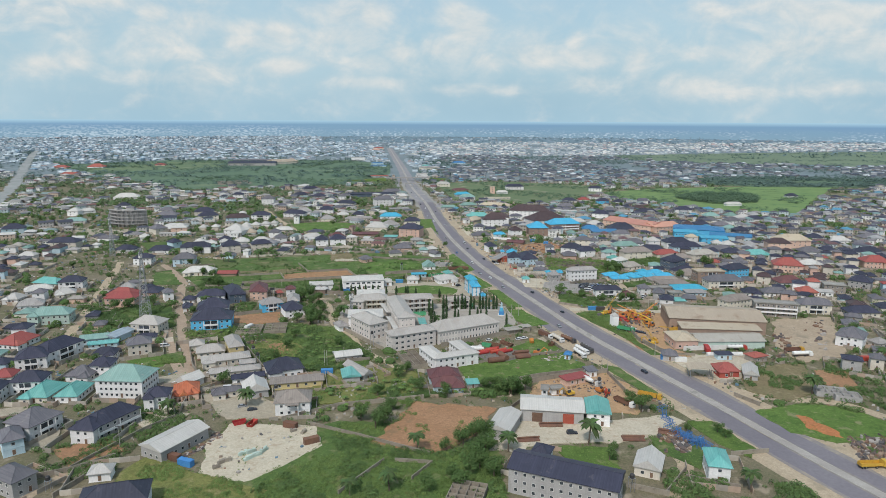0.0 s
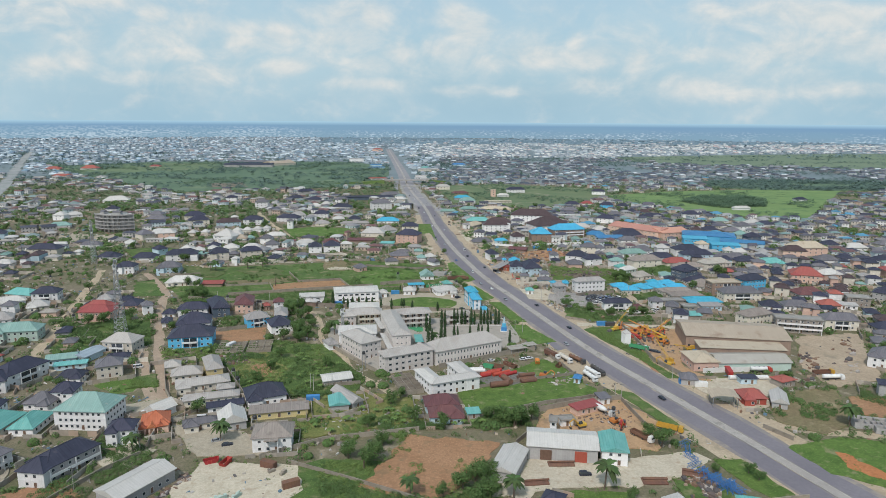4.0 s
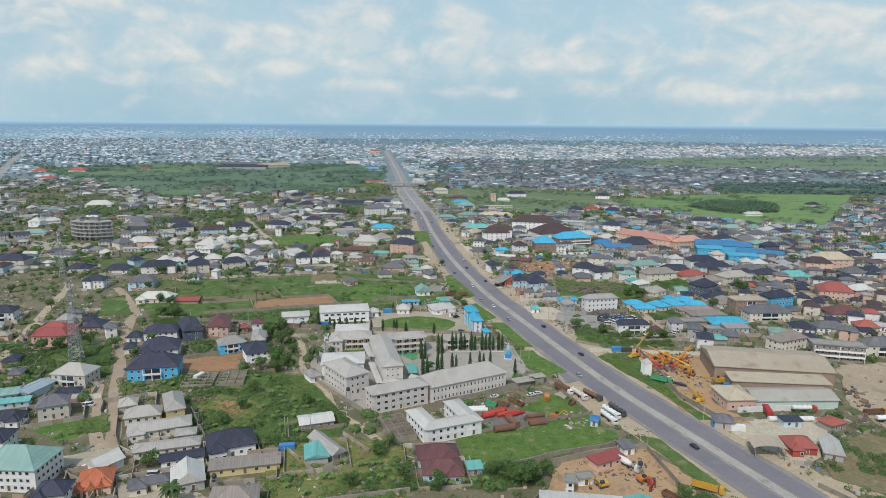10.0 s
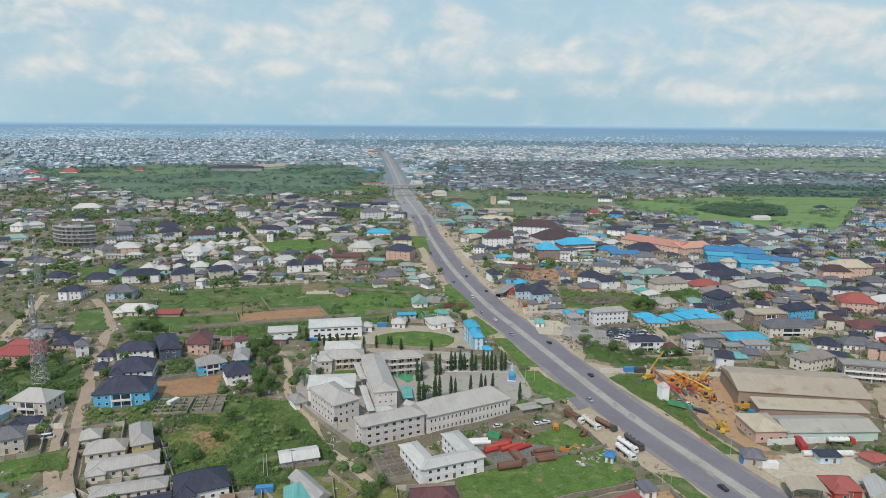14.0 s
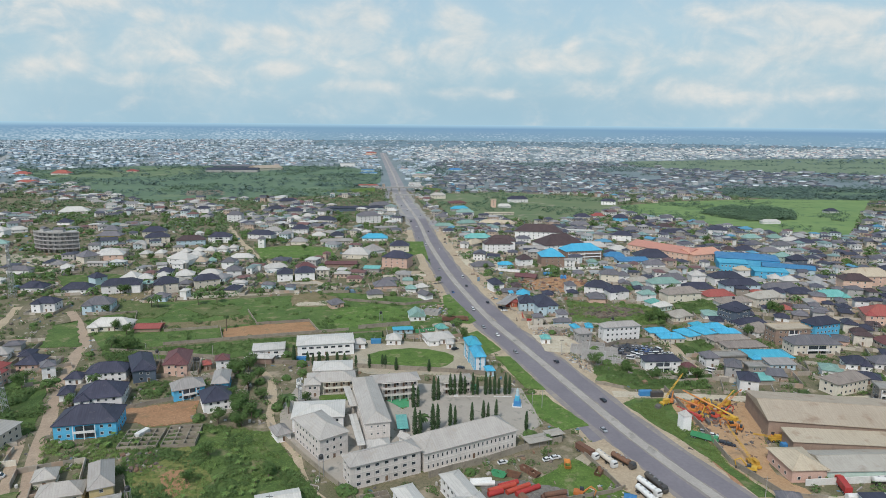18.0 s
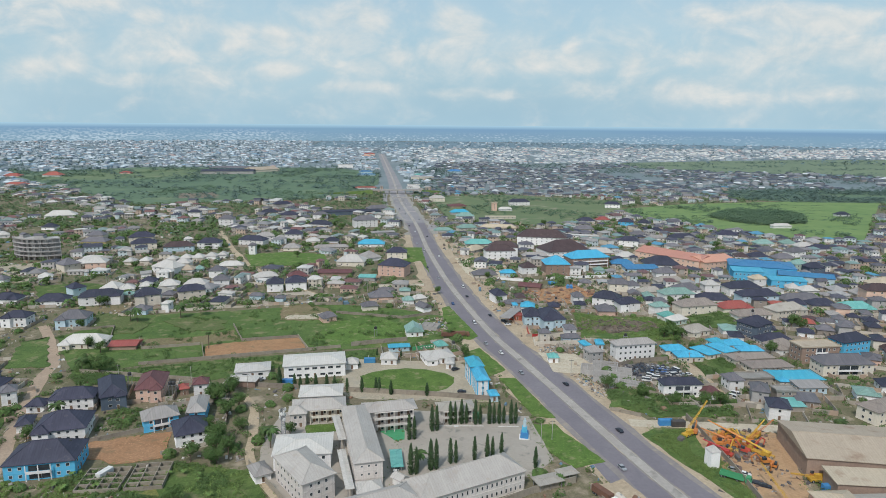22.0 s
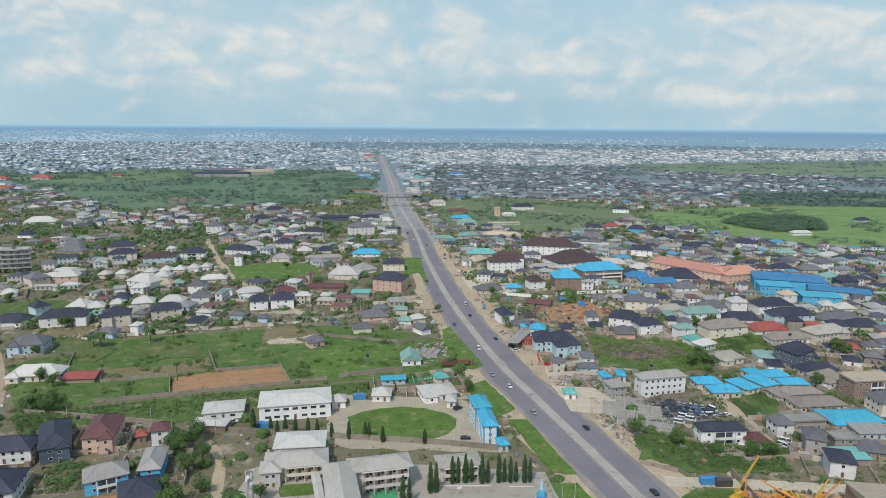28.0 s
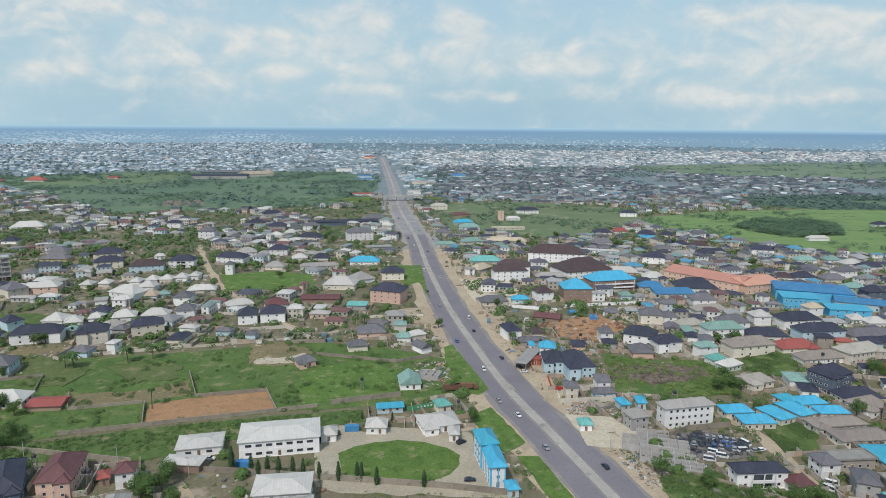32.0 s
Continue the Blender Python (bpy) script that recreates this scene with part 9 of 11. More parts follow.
clutter("rubble", 620, [(66.0, 488.0), (88.4, 500.1), (106.1, 500.0), (101.0, 472.0), (88.0, 464.0), (70.0, 455.0), (66.0, 474.0)], 115, "rubble and blocks of a building site", -1, (0.4, 1.5), (0.15, 0.7), False)
clutter("rubble", 160, [(-20.4, 581.5), (-1.6, 586.7), (1.6, 554.5), (-15.5, 546.6)], 116, "rubble and low walls of a building site", -1, (0.5, 2.0), (0.3, 1.2), False)
clutter("rubble", 260, [(53.1, 532.4), (81.0, 535.4), (77.4, 521.0), (56.0, 518.4)], 117, "stacked blocks and goods on a forecourt", -1, (0.4, 1.4), (0.15, 0.7), False)
clutter("rubble", 200, [(164.1, 248.3), (184.5, 251.2), (168.7, 224.2), (158.4, 228.1)], 118, "scrap metal heap beside the highway", -1, (0.6, 2.4), (0.4, 1.4), False, SCRAP)
clutter("rubble", 45, [(25.8, 348.7), (88.3, 369.4), (82.1, 328.3), (29.4, 315.3)], 119, "blocks and pallets on the storage plot", -1, (0.4, 1.6), (0.15, 0.6), False)
clutter("rubble", 140, [(45.5, 304.6), (83.4, 309.0), (80.2, 285.3), (48.1, 284.6)], 120, "parts and heaps in the plant yard", -1, (0.4, 1.6), (0.2, 0.8), False, SCRAP)
clutter("rubble", 50, [(-95.8, 231.7), (-86.0, 250.8), (-56.3, 246.4), (-63.6, 219.7), (-82.1, 211.6)], 121, "blocks and timber lying on the builder's yard", -1, (0.4, 1.6), (0.2, 0.8), False)
clutter("rubble", 130, [(108.4, 424.5), (152.9, 429.8), (128.0, 365.1), (115.0, 370.4), (108.9, 398.5)], 122, "spare parts and tyres lying on the machine yard", -1, (0.4, 1.8), (0.3, 1.0), False, SCRAP)

clutter("rubble", 16, [(212.0, 405.3), (250.8, 412.3), (223.9, 348.5), (191.2, 334.8), (189.9, 357.0)], 123, "parts and heaps scattered on a dusty yard", -1, (0.6, 2.2), (0.3, 1.0), False, SCRAP)
clutter("rubble", 260, [(87.5, 580.0), (116.5, 588.1), (141.2, 579.7), (135.9, 564.3), (106.2, 554.9), (85.9, 560.8)], 125, "brown heaps of cut branches and rubble", -1, (1.2, 3.4), (0.4, 1.4), False, city_mix("branch_mix", [(0.13, 0.10, 0.08), (0.10, 0.08, 0.065), (0.17, 0.13, 0.10), (0.09, 0.085, 0.06)], 0.9))
clutter("scrap_vehicles", 260, [(98.0, 501.3), (113.0, 505.4), (126.0, 493.2), (122.1, 484.6), (103.5, 480.9), (95.6, 487.4)], 126, "dark scrapped parts heaped on a car park", -0.1, (0.8, 2.4), (0.4, 1.3), False, city_mix("dark_scrap", [(0.03, 0.032, 0.04), (0.05, 0.05, 0.06), (0.08, 0.075, 0.075), (0.04, 0.045, 0.07), (0.16, 0.15, 0.15)], 0.5))
clutter("rubble", 60, [(89.3, 601.6), (114.3, 591.6), (159.3, 591.7), (145.8, 552.8), (113.0, 541.2), (84.8, 550.5)], 124, "heaps of broken branches and rubble on a weedy plot", 0.0, (0.5, 2.0), (0.2, 0.8), False, SCRAP)

# ---------- vehicles ----------
VEH = {}


def loft(bm, rows, mi=0):
    """Rings of equal length, skinned and capped."""
    R = [[bm.verts.new(v) for v in r] for r in rows]
    for a, b in zip(R, R[1:]):
        for i in range(len(a)):
            bm.faces.new((a[i], a[(i + 1) % len(a)], b[(i + 1) % len(a)], b[i])).material_index = mi
    bm.faces.new(R[0][::-1]).material_index = mi
    bm.faces.new(R[-1]).material_index = mi


def car_meshes(kind, colour):
    k = (kind, colour)
    if k in VEH:
        return VEH[k]
    L, W, H = {"car": (4.4, 1.75, 1.45), "jeep": (4.7, 1.85, 1.8), "van": (4.9, 1.8, 2.1)}[kind]
    b = bmesh.new()
    z1 = 0.95 if kind != "van" else 1.15
    loft(b, [[(x, -W / 2 * f, z0), (x, W / 2 * f, z0), (x, W / 2 * f * 0.97, zt), (x, -W / 2 * f * 0.97, zt)] for x, f, z0, zt in
             ((-L / 2, 0.86, 0.42, z1 - 0.22), (-L / 2 + 0.25, 1.0, 0.3, z1 - 0.02), (L / 2 - 0.9, 1.0, 0.3, z1), (L / 2 - 0.2, 0.98, 0.3, z1 - 0.14), (L / 2, 0.84, 0.42, z1 - 0.3))])
    x0, x1, t0, t1 = {"car": (-1.9, 1.0, -1.25, 0.25), "jeep": (-2.25, 1.1, -2.1, 0.5), "van": (-2.4, 2.0, -2.35, 1.35)}[kind]
    g, r = bmesh.new(), bmesh.new()
    loft(g, [[(x0, -W / 2 * .95, z1 - .03), (x1, -W / 2 * .95, z1 - .03), (x1, W / 2 * .95, z1 - .03), (x0, W / 2 * .95, z1 - .03)], [(t0, -W / 2 * .8, H - .06), (t1, -W / 2 * .8, H - .06), (t1, W / 2 * .8, H - .06), (t0, W / 2 * .8, H - .06)]])
    loft(r, [[(t0 - .03, -W / 2 * .82, H - .06), (t1 + .03, -W / 2 * .82, H - .06), (t1 + .03, W / 2 * .82, H - .06), (t0 - .03, W / 2 * .82, H - .06)], [(t0 + .1, -W / 2 * .72, H), (t1 - .1, -W / 2 * .72, H), (t1 - .1, W / 2 * .72, H), (t0 + .1, W / 2 * .72, H)]])
    VEH[k] = (mesh_of("body", b, CARS[colour]), mesh_of("cabin_glass", g, GLASS), mesh_of("roof_panel", r, CARS[colour]), (L, W))
    return VEH[k]


def wheel_mesh(r, w):
    k = ("wheel", r, w)
    if k not in VEH:
        bm = bmesh.new()
        tube(bm, (0, -w / 2, 0), (0, w / 2, 0), r, n=12)
        tube(bm, (0, -w / 2 - 0.02, 0), (0, w / 2 + 0.02, 0), r * 0.55, n=10, mi=1)
        VEH[k] = mesh_of("wheel", bm, TYRE, STEEL)
    return VEH[k]


COLNAME = ["white", "silver", "black", "red", "blue"]


def car(x, y, rz, kind="car", colour=0, on="road", group=""):
    b, g, r, (L, W) = car_meshes(kind, colour)
    v = thing("van" if kind == "van" else "car", x, y, 0.08, rz, "%s %s standing on the %s" % (COLNAME[colour], {"car": "saloon car", "jeep": "off-road car", "van": "minibus"}[kind], on), "van" if kind == "van" else "car", group)
    part("body", b, None, v)
    part("cabin_glass", g, None, v)
    part("roof_panel", r, None, v)
    for sx in (-1, 1):
        for sy in (-1, 1):
            part("wheel", wheel_mesh(0.32, 0.22), None, v, m=pose(sx * L * 0.3, sy * (W / 2 - 0.1), 0.32))
    return v


def road_car(y, off, kind="car", colour=0):
    x, yy, a = road_place(y, off)
    car(x, yy, a if off > 0 else a + 180, kind, colour, "highway", "cars on the highway")


for y, off, k, c in ((320, 6, "car", 2), (395, 9, "car", 1), (421, -7, "car", 2), (471, -8, "car", 2), (490, 8, "car", 1), (520, 7, "car", 0), (536, 10, "car", 1), (575, 5, "jeep", 0),
                     (622, 9, "car", 4), (640, -6, "car", 2), (668, -9, "van", 0), (700, 6, "car", 1), (742, 10, "car", 2), (790, -7, "car", 0), (815, 5, "van", 0), (860, 9, "car", 1), (905, -6, "car", 2), (940, 6, "car", 0), (985, 10, "jeep", 2),
                     (1040, -8, "car", 1), (1090, 6, "van", 0), (1150, 9, "car", 2), (1210, -6, "car", 0), (590, -10, "car", 2)):
    road_car(y, off, k, c)
for x, y, a, k, c, on in ((-108.2, 291.0, 10, "van", 0, "drive"), (-95.0, 271.3, 20, "car", 1, "drive"), (-89.6, 268.0, 20, "car", 2, "drive"), (-136.5, 295.9, 60, "car", 0, "drive"), (50.5, 249.5, 5, "jeep", 2, "yard"), (38.3, 578.0, -60, "jeep", 2, "shoulder"),
                          (40.4, 571.5, 10, "car", 0, "shoulder"), (107.9, 485.1, -30, "van", 0, "car park"), (110.0, 482.4, -25, "van", 0, "car park"), (103.9, 479.5, -20, "van", 0, "car park"), (124.3, 493.2, -60, "van", 0, "car park"),
                          (120.8, 487.3, 10, "van", 0, "car park"), ):
    car(x, y, a, k, c, on)
for x, y, a, k, c, on in ((126.0, 487.5, 15, "car", 1, "car park"), (128.6, 488.1, 20, "car", 0, "car park"), (142.7, 462.7, -30, "van", 0, "lane"), (7.8, 462.4, 0, "car", 2, "yard"), (5.0, 491.5, 40, "jeep", 2, "yard"),
                          (-94.9, 475.6, 0, "car", 0, "yard"), (-18.8, 387.5, 80, "car", 0, "school yard"), (-18.0, 390.4, 80, "car", 1, "school yard"), (139.9, 459.0, -50, "van", 0, "lane"), (-123.9, 310.3, 0, "car", 0, "lane"), (-164.7, 348.9, 20, "van", 0, "drive"),
                          (113.8, 388.6, -30, "car", 0, "machine yard"), (115.5, 382.3, -30, "car", 2, "machine yard"), (110.8, 391.8, -30, "car", 1, "machine yard"), (117.5, 380.5, -30, "car", 2, "machine yard"), (22.4, 364.1, 20, "car", 0, "storage plot"),
                          (40.2, 366.8, 20, "car", 0, "storage plot"), (230.8, 583.4, 10, "car", 0, "street"), (134.9, 599.8, 10, "car", 0, "street"), (43.6, 368.4, 15, "car", 0, "storage plot"), (216.0, 335.3, 10, "car", 3, "yard")):
    car(x, y, a, k, c, on)
rng = random.Random(131)
for k in range(26):
    u, v = k % 9, k // 9
    ax, ay = 100.2, 493.8
    bx, by = 120.3, 488.2
    px, py = 104.9, 499.9
    t = u / 8
    car(ax + (bx - ax) * t + (px - ax) * v * 0.55, ay + (by - ay) * t + (py - ay) * v * 0.55, 75 + rng.uniform(-10, 10), rng.choice(("car", "car", "jeep")), rng.choice((2, 2, 2, 1, 4)), "crowded car park", "cars in the car park")


def lorry(x, y, rz, cab=None, load="tanker", colour=None, label=""):
    """A parked lorry: cab, chassis, wheels and a tank, tipper or flat load."""
    v = thing("lorry", x, y, 0.08, rz, label, "lorry")
    bm = bmesh.new()
    loft(bm, [[(3.6, -1.2, 0.6), (5.6, -1.2, 0.6), (5.6, 1.2, 0.6), (3.6, 1.2, 0.6)], [(3.6, -1.2, 1.9), (5.7, -1.2, 1.7), (5.7, 1.2, 1.7), (3.6, 1.2, 1.9)], [(3.7, -1.1, 2.9), (5.2, -1.1, 2.9), (5.2, 1.1, 2.9), (3.7, 1.1, 2.9)]])
    front = part("cab", bm, cab or WHITEP, v)
    bm = bmesh.new()
    box(bm, 5.46, -0.95, 1.95, 5.58, 0.95, 2.6)
    part("windscreen", bm, GLASS, front)
    bm = bmesh.new()
    box(bm, -5.6, -0.5, 0.7, 3.58, 0.5, 1.0)
    part("chassis", bm, DARKSTEEL, v)
    bm = bmesh.new()
    if load == "tanker":
        loft(bm, [[(x0, 1.2 * f * math.cos(i * math.tau / 14), 2.15 + 1.05 * f * math.sin(i * math.tau / 14)) for i in range(14)] for x0, f in ((-5.6, 0.7), (-5.4, 1), (3.1, 1), (3.3, 0.7))])
        tank = part("tank", bm, colour or WHITEP, v)
        for q in (-3.5, -1, 1.5):
            bm = bmesh.new()
            tube(bm, (q, 0, 3.1), (q, 0, 3.4), 0.35, n=10)
            part("hatch", bm, STEEL, tank)
    elif load == "tipper":
        for q in ((-5.4, -1.25, 1.02, 3.2, 1.25, 1.15), (-5.4, -1.25, 1.15, 3.2, -1.13, 2.4), (-5.4, 1.13, 1.15, 3.2, 1.25, 2.4), (3.08, -1.13, 1.15, 3.2, 1.13, 2.7), (-5.4, -1.13, 1.15, -5.28, 1.13, 2.3)):
            box(bm, *q)
        part("tipper_body", bm, colour or YELLOW, v)
    elif load == "mixer":
        loft(bm, [[(x0, r * math.cos(i * math.tau / 14), z + r * math.sin(i * math.tau / 14)) for i in range(14)] for x0, r, z in ((-4.8, 0.55, 2.9), (-3.0, 1.15, 2.5), (-0.8, 1.25, 2.3), (1.6, 0.7, 2.1))])
        part("drum", bm, colour or WHITEP, v)
    else:
        box(bm, -5.6, -1.25, 1.02, 3.2, 1.25, 1.2)
        box(bm, -5.5, -1.2, 1.204, 3.1, 1.2, 3.4)
        part("container", bm, colour or BLUEP, v)
    for wx in (-4.6, -3.4, 0.9, 4.5):
        for sy in (-1, 1):
            part("wheel", wheel_mesh(0.5, 0.35), None, v, m=pose(wx, sy * 1.0, 0.5))
    TAKEN.append((x, y, 5))
    return v


for x, y, a, ld, cb, cl, lb in ((63.0, 366.0, -66, "tanker", WHITEP, WALL["c"], "parked cream fuel tanker lorry on the roadside plot"), (69.2, 364.8, -56, "tanker", DARKSTEEL, RUSTY, "parked dark tanker lorry on the roadside plot"), (71.3, 341.0, -70, "tanker", WHITEP, WHITEP, "parked white tanker lorry on the roadside plot"),
                                (73.6, 346.5, -66, "tanker", WHITEP, WHITEP, "parked white tanker lorry on the roadside plot"), (77.0, 349.3, -70, "tanker", DARKSTEEL, DARKSTEEL, "parked black tanker lorry on the roadside plot"), (56.6, 371.5, -58, "flat", WHITEP, RUSTY, "parked lorry with rusty container"),
                                (163.4, 352.7, 2, "tanker", REDP, WHITEP, "white road tanker in the depot"), (145.1, 349.8, 80, "flat", REDP, REDP, "red lorry in the depot"), (108.6, 385.3, -35, "tipper", GREENP, GREENP, "green tipper lorry in the machine yard"), (69.0, 301.6, -50, "mixer", WHITEP, WHITEP, "white concrete mixer lorry in the plant yard"),
                                (79.8, 278.5, -55, "tipper", WHITEP, RUSTY, "white tipper lorry beside the trees"), (160.1, 225.6, 5, "tipper", YELLOW, YELLOW, "yellow tipper lorry beside the highway"), (226.8, 335.6, 5, "flat", REDP, REDP, "red lorry in a sandy yard"), (194.8, 350.6, 5, "tipper", YELLOW, RUSTY, "yellow tipper in a sandy yard"),
                                (195.8, 343.5, 5, "tanker", WHITEP, WHITEP, "white tanker in a sandy yard"), (93.8, 286.2, -30, "tipper", YELLOW, YELLOW, "yellow lorry at the roadside"), (2.4, 545.9, 8, "flat", RUSTY, RUSTY, "rusty red container lorry beside the highway"), (8.7, 547.5, 8, "flat", RUSTY, RUSTY, "rusty container lorry beside the highway")):
    lorry(x, y, a, cb, ld, cl, lb)


def digger(x, y, rz, paint, label):
    """A tracked excavator with its arm folded."""
    v = thing("excavator", x, y, 0.08, rz, label, "excavator", "machines in the yard")
    for sy in (-1, 1):
        bm = bmesh.new()
        loft(bm, [[(-1.9, sy * q, 0.35), (-1.6, sy * q, 0), (1.6, sy * q, 0), (1.9, sy * q, 0.35), (1.9, sy * q, 0.6), (1.6, sy * q, 0.9), (-1.6, sy * q, 0.9), (-1.9, sy * q, 0.6)] for q in (0.9, 1.5)])
        bmesh.ops.recalc_face_normals(bm, faces=bm.faces)
        part("track", bm, DARKSTEEL, v)
    bm = bmesh.new()
    loft(bm, [[(-2.3, -1.3, 0.95), (1.2, -1.3, 0.95), (1.2, 1.3, 0.95), (-2.3, 1.3, 0.95)], [(-2.2, -1.2, 2.0), (1.2, -1.2, 2.0), (1.2, 1.2, 2.0), (-2.2, 1.2, 2.0)]])
    body = part("body", bm, paint, v)
    bm = bmesh.new()
    box(bm, -0.2, 0.2, 2.004, 1.3, 1.2, 3.0)
    part("cab", bm, GLASS, body)
    bm = bmesh.new()
    for a, b in (((1.0, -0.2, 1.6), (3.6, -0.2, 4.4)), ((3.6, -0.2, 4.4), (5.6, -0.2, 3.2))):
        tube(bm, a, b, 0.32, 0.24, n=6)
    boom = part("boom", bm, paint, v)
    bm = bmesh.new()
    tube(bm, (5.6, -0.2, 3.3), (5.0, -0.2, 0.9), 0.24, 0.18, n=6)
    part("stick", bm, paint, boom)
    bm = bmesh.new()
    loft(bm, [[(4.4, -0.8, 0.1), (5.2, -0.8, 0.1), (5.3, -0.8, 1.0), (4.8, -0.8, 1.1)], [(4.4, 0.4, 0.1), (5.2, 0.4, 0.1), (5.3, 0.4, 1.0), (4.8, 0.4, 1.1)]])
    part("bucket", bm, DARKSTEEL, boom)


for k, (x, y) in enumerate(((113.2, 411.5), (114.7, 405.7), (121.6, 414.7), (121.3, 405.9), (125.3, 397.6), (127.3, 394.2), (122.2, 420.9), (118.1, 419.2), (126.4, 409.6), (107.1, 422.1), (138.9, 387.3), (116.8, 361.0), (56.2, 287.9), (74.6, 289.6), (71.5, 291.5), (48.0, 342.6))):
    digger(x, y, k * 47 % 360, (ORANGE, YELLOW, YELLOW, REDP, ORANGE)[k % 5], ("orange", "yellow", "yellow", "red", "orange")[k % 5] + " tracked excavator parked with others in a sandy yard")


def crane(x, y, rz, L, tilt, paint=YELLOW):
    """A mobile crane with a lattice boom."""
    v = thing("mobile_crane", x, y, 0.08, rz, "yellow mobile crane with a long lattice boom", "crane")
    bm = bmesh.new()
    box(bm, -3.5, -1.3, 0.6, 3.5, 1.3, 1.5)
    box(bm, -2.2, -1.1, 1.5, 1.2, 0.2, 2.8)
    part("carrier", bm, paint, v)
    bm = bmesh.new()
    d = Vector((math.cos(radians(tilt)), 0, math.sin(radians(tilt))))
    n = Vector((-d.z, 0, d.x))
    b0 = Vector((-1.0, 0.7, 2.0))
    for sy in (-.4, .4):
        for sn in (-.4, .4):
            tube(bm, b0 + n * sn + Vector((0, sy, 0)), b0 + d * L + n * sn * .4 + Vector((0, sy * .4, 0)), 0.08, n=4)
    for k in range(int(L / 1.5)):
        f0, f1 = k * 1.5 / L, (k + 1) * 1.5 / L
        s = 1 if k % 2 else -1
        for sy in (-.4, .4):
            tube(bm, b0 + d * L * f0 + n * .4 * s * (1 - .6 * f0) + Vector((0, sy * (1 - .6 * f0), 0)), b0 + d * L * f1 - n * .4 * s * (1 - .6 * f1) + Vector((0, sy * (1 - .6 * f1), 0)), 0.05, n=4)
    part("lattice_boom", bm, paint, v)
    for wx in (-2.4, 0, 2.4):
        for sy in (-1, 1):
            part("wheel", wheel_mesh(0.6, 0.45), None, v, m=pose(wx, sy * 1.1, 0.6))


crane(104.2, 420.4, 35, 17, 38)
crane(126.4, 411.8, 20, 15, 30, ORANGE)
crane(119.9, 364.9, 95, 22, 14)
crane(139.2, 384.8, 180, 12, 8)


def boom_truck(x, y, rz, L, tilt, paint, name):
    """A crane lorry: long chassis, driver's cab, slewing house and a telescopic boom in three draws."""
    v = thing("crane_lorry", x, y, 0.08, rz, "%s crane lorry with a telescopic boom in a sandy yard" % name, "crane")
    bm = bmesh.new()
    box(bm, -5.0, -1.25, 0.7, 5.0, 1.25, 1.45)
    part("chassis", bm, paint, v)
    bm = bmesh.new()
    loft(bm, [[(3.3, -1.2, 1.45), (5.2, -1.2, 1.45), (5.2, 1.2, 1.45), (3.3, 1.2, 1.45)], [(3.4, -1.1, 2.9), (4.8, -1.1, 2.9), (4.8, 1.1, 2.9), (3.4, 1.1, 2.9)]])
    part("cab", bm, paint, v)
    bm = bmesh.new()
    box(bm, -3.6, -1.2, 1.46, -0.6, 1.2, 2.6)
    part("slewing_house", bm, paint, v)
    d = Vector((math.cos(radians(tilt)), 0, math.sin(radians(tilt))))
    b0, up = Vector((-2.8, 0, 2.5)), None
    boom = None
    for k, (f0, f1, r) in enumerate(((0, .45, .5), (.4, .75, .4), (.7, 1.0, .3))):
        bm = bmesh.new()
        tube(bm, b0 + d * L * f0, b0 + d * L * f1, r, r * 0.92, n=4)
        boom = part("boom_section", bm, paint, v if boom is None else up)
        up = up or boom
    for wx in (-3.8, -2.4, 1.2, 3.9):
        for sy in (-1, 1):
            part("wheel", wheel_mesh(0.6, 0.45), None, v, m=pose(wx, sy * 1.05, 0.6))


for x, y, a, L, tl, pt, nm in ((116.0, 412.0, 150, 13, 12, ORANGE, "orange"), (121.0, 416.0, 145, 14, 16, ORANGE, "orange"), (127.0, 404.0, 130, 12, 10, YELLOW, "yellow"), (111.0, 405.0, 140, 10, 8, REDP, "red"), (129.5, 416.5, 40, 13, 18, YELLOW, "yellow")):
    boom_truck(x, y, a, L, tl, pt, nm)

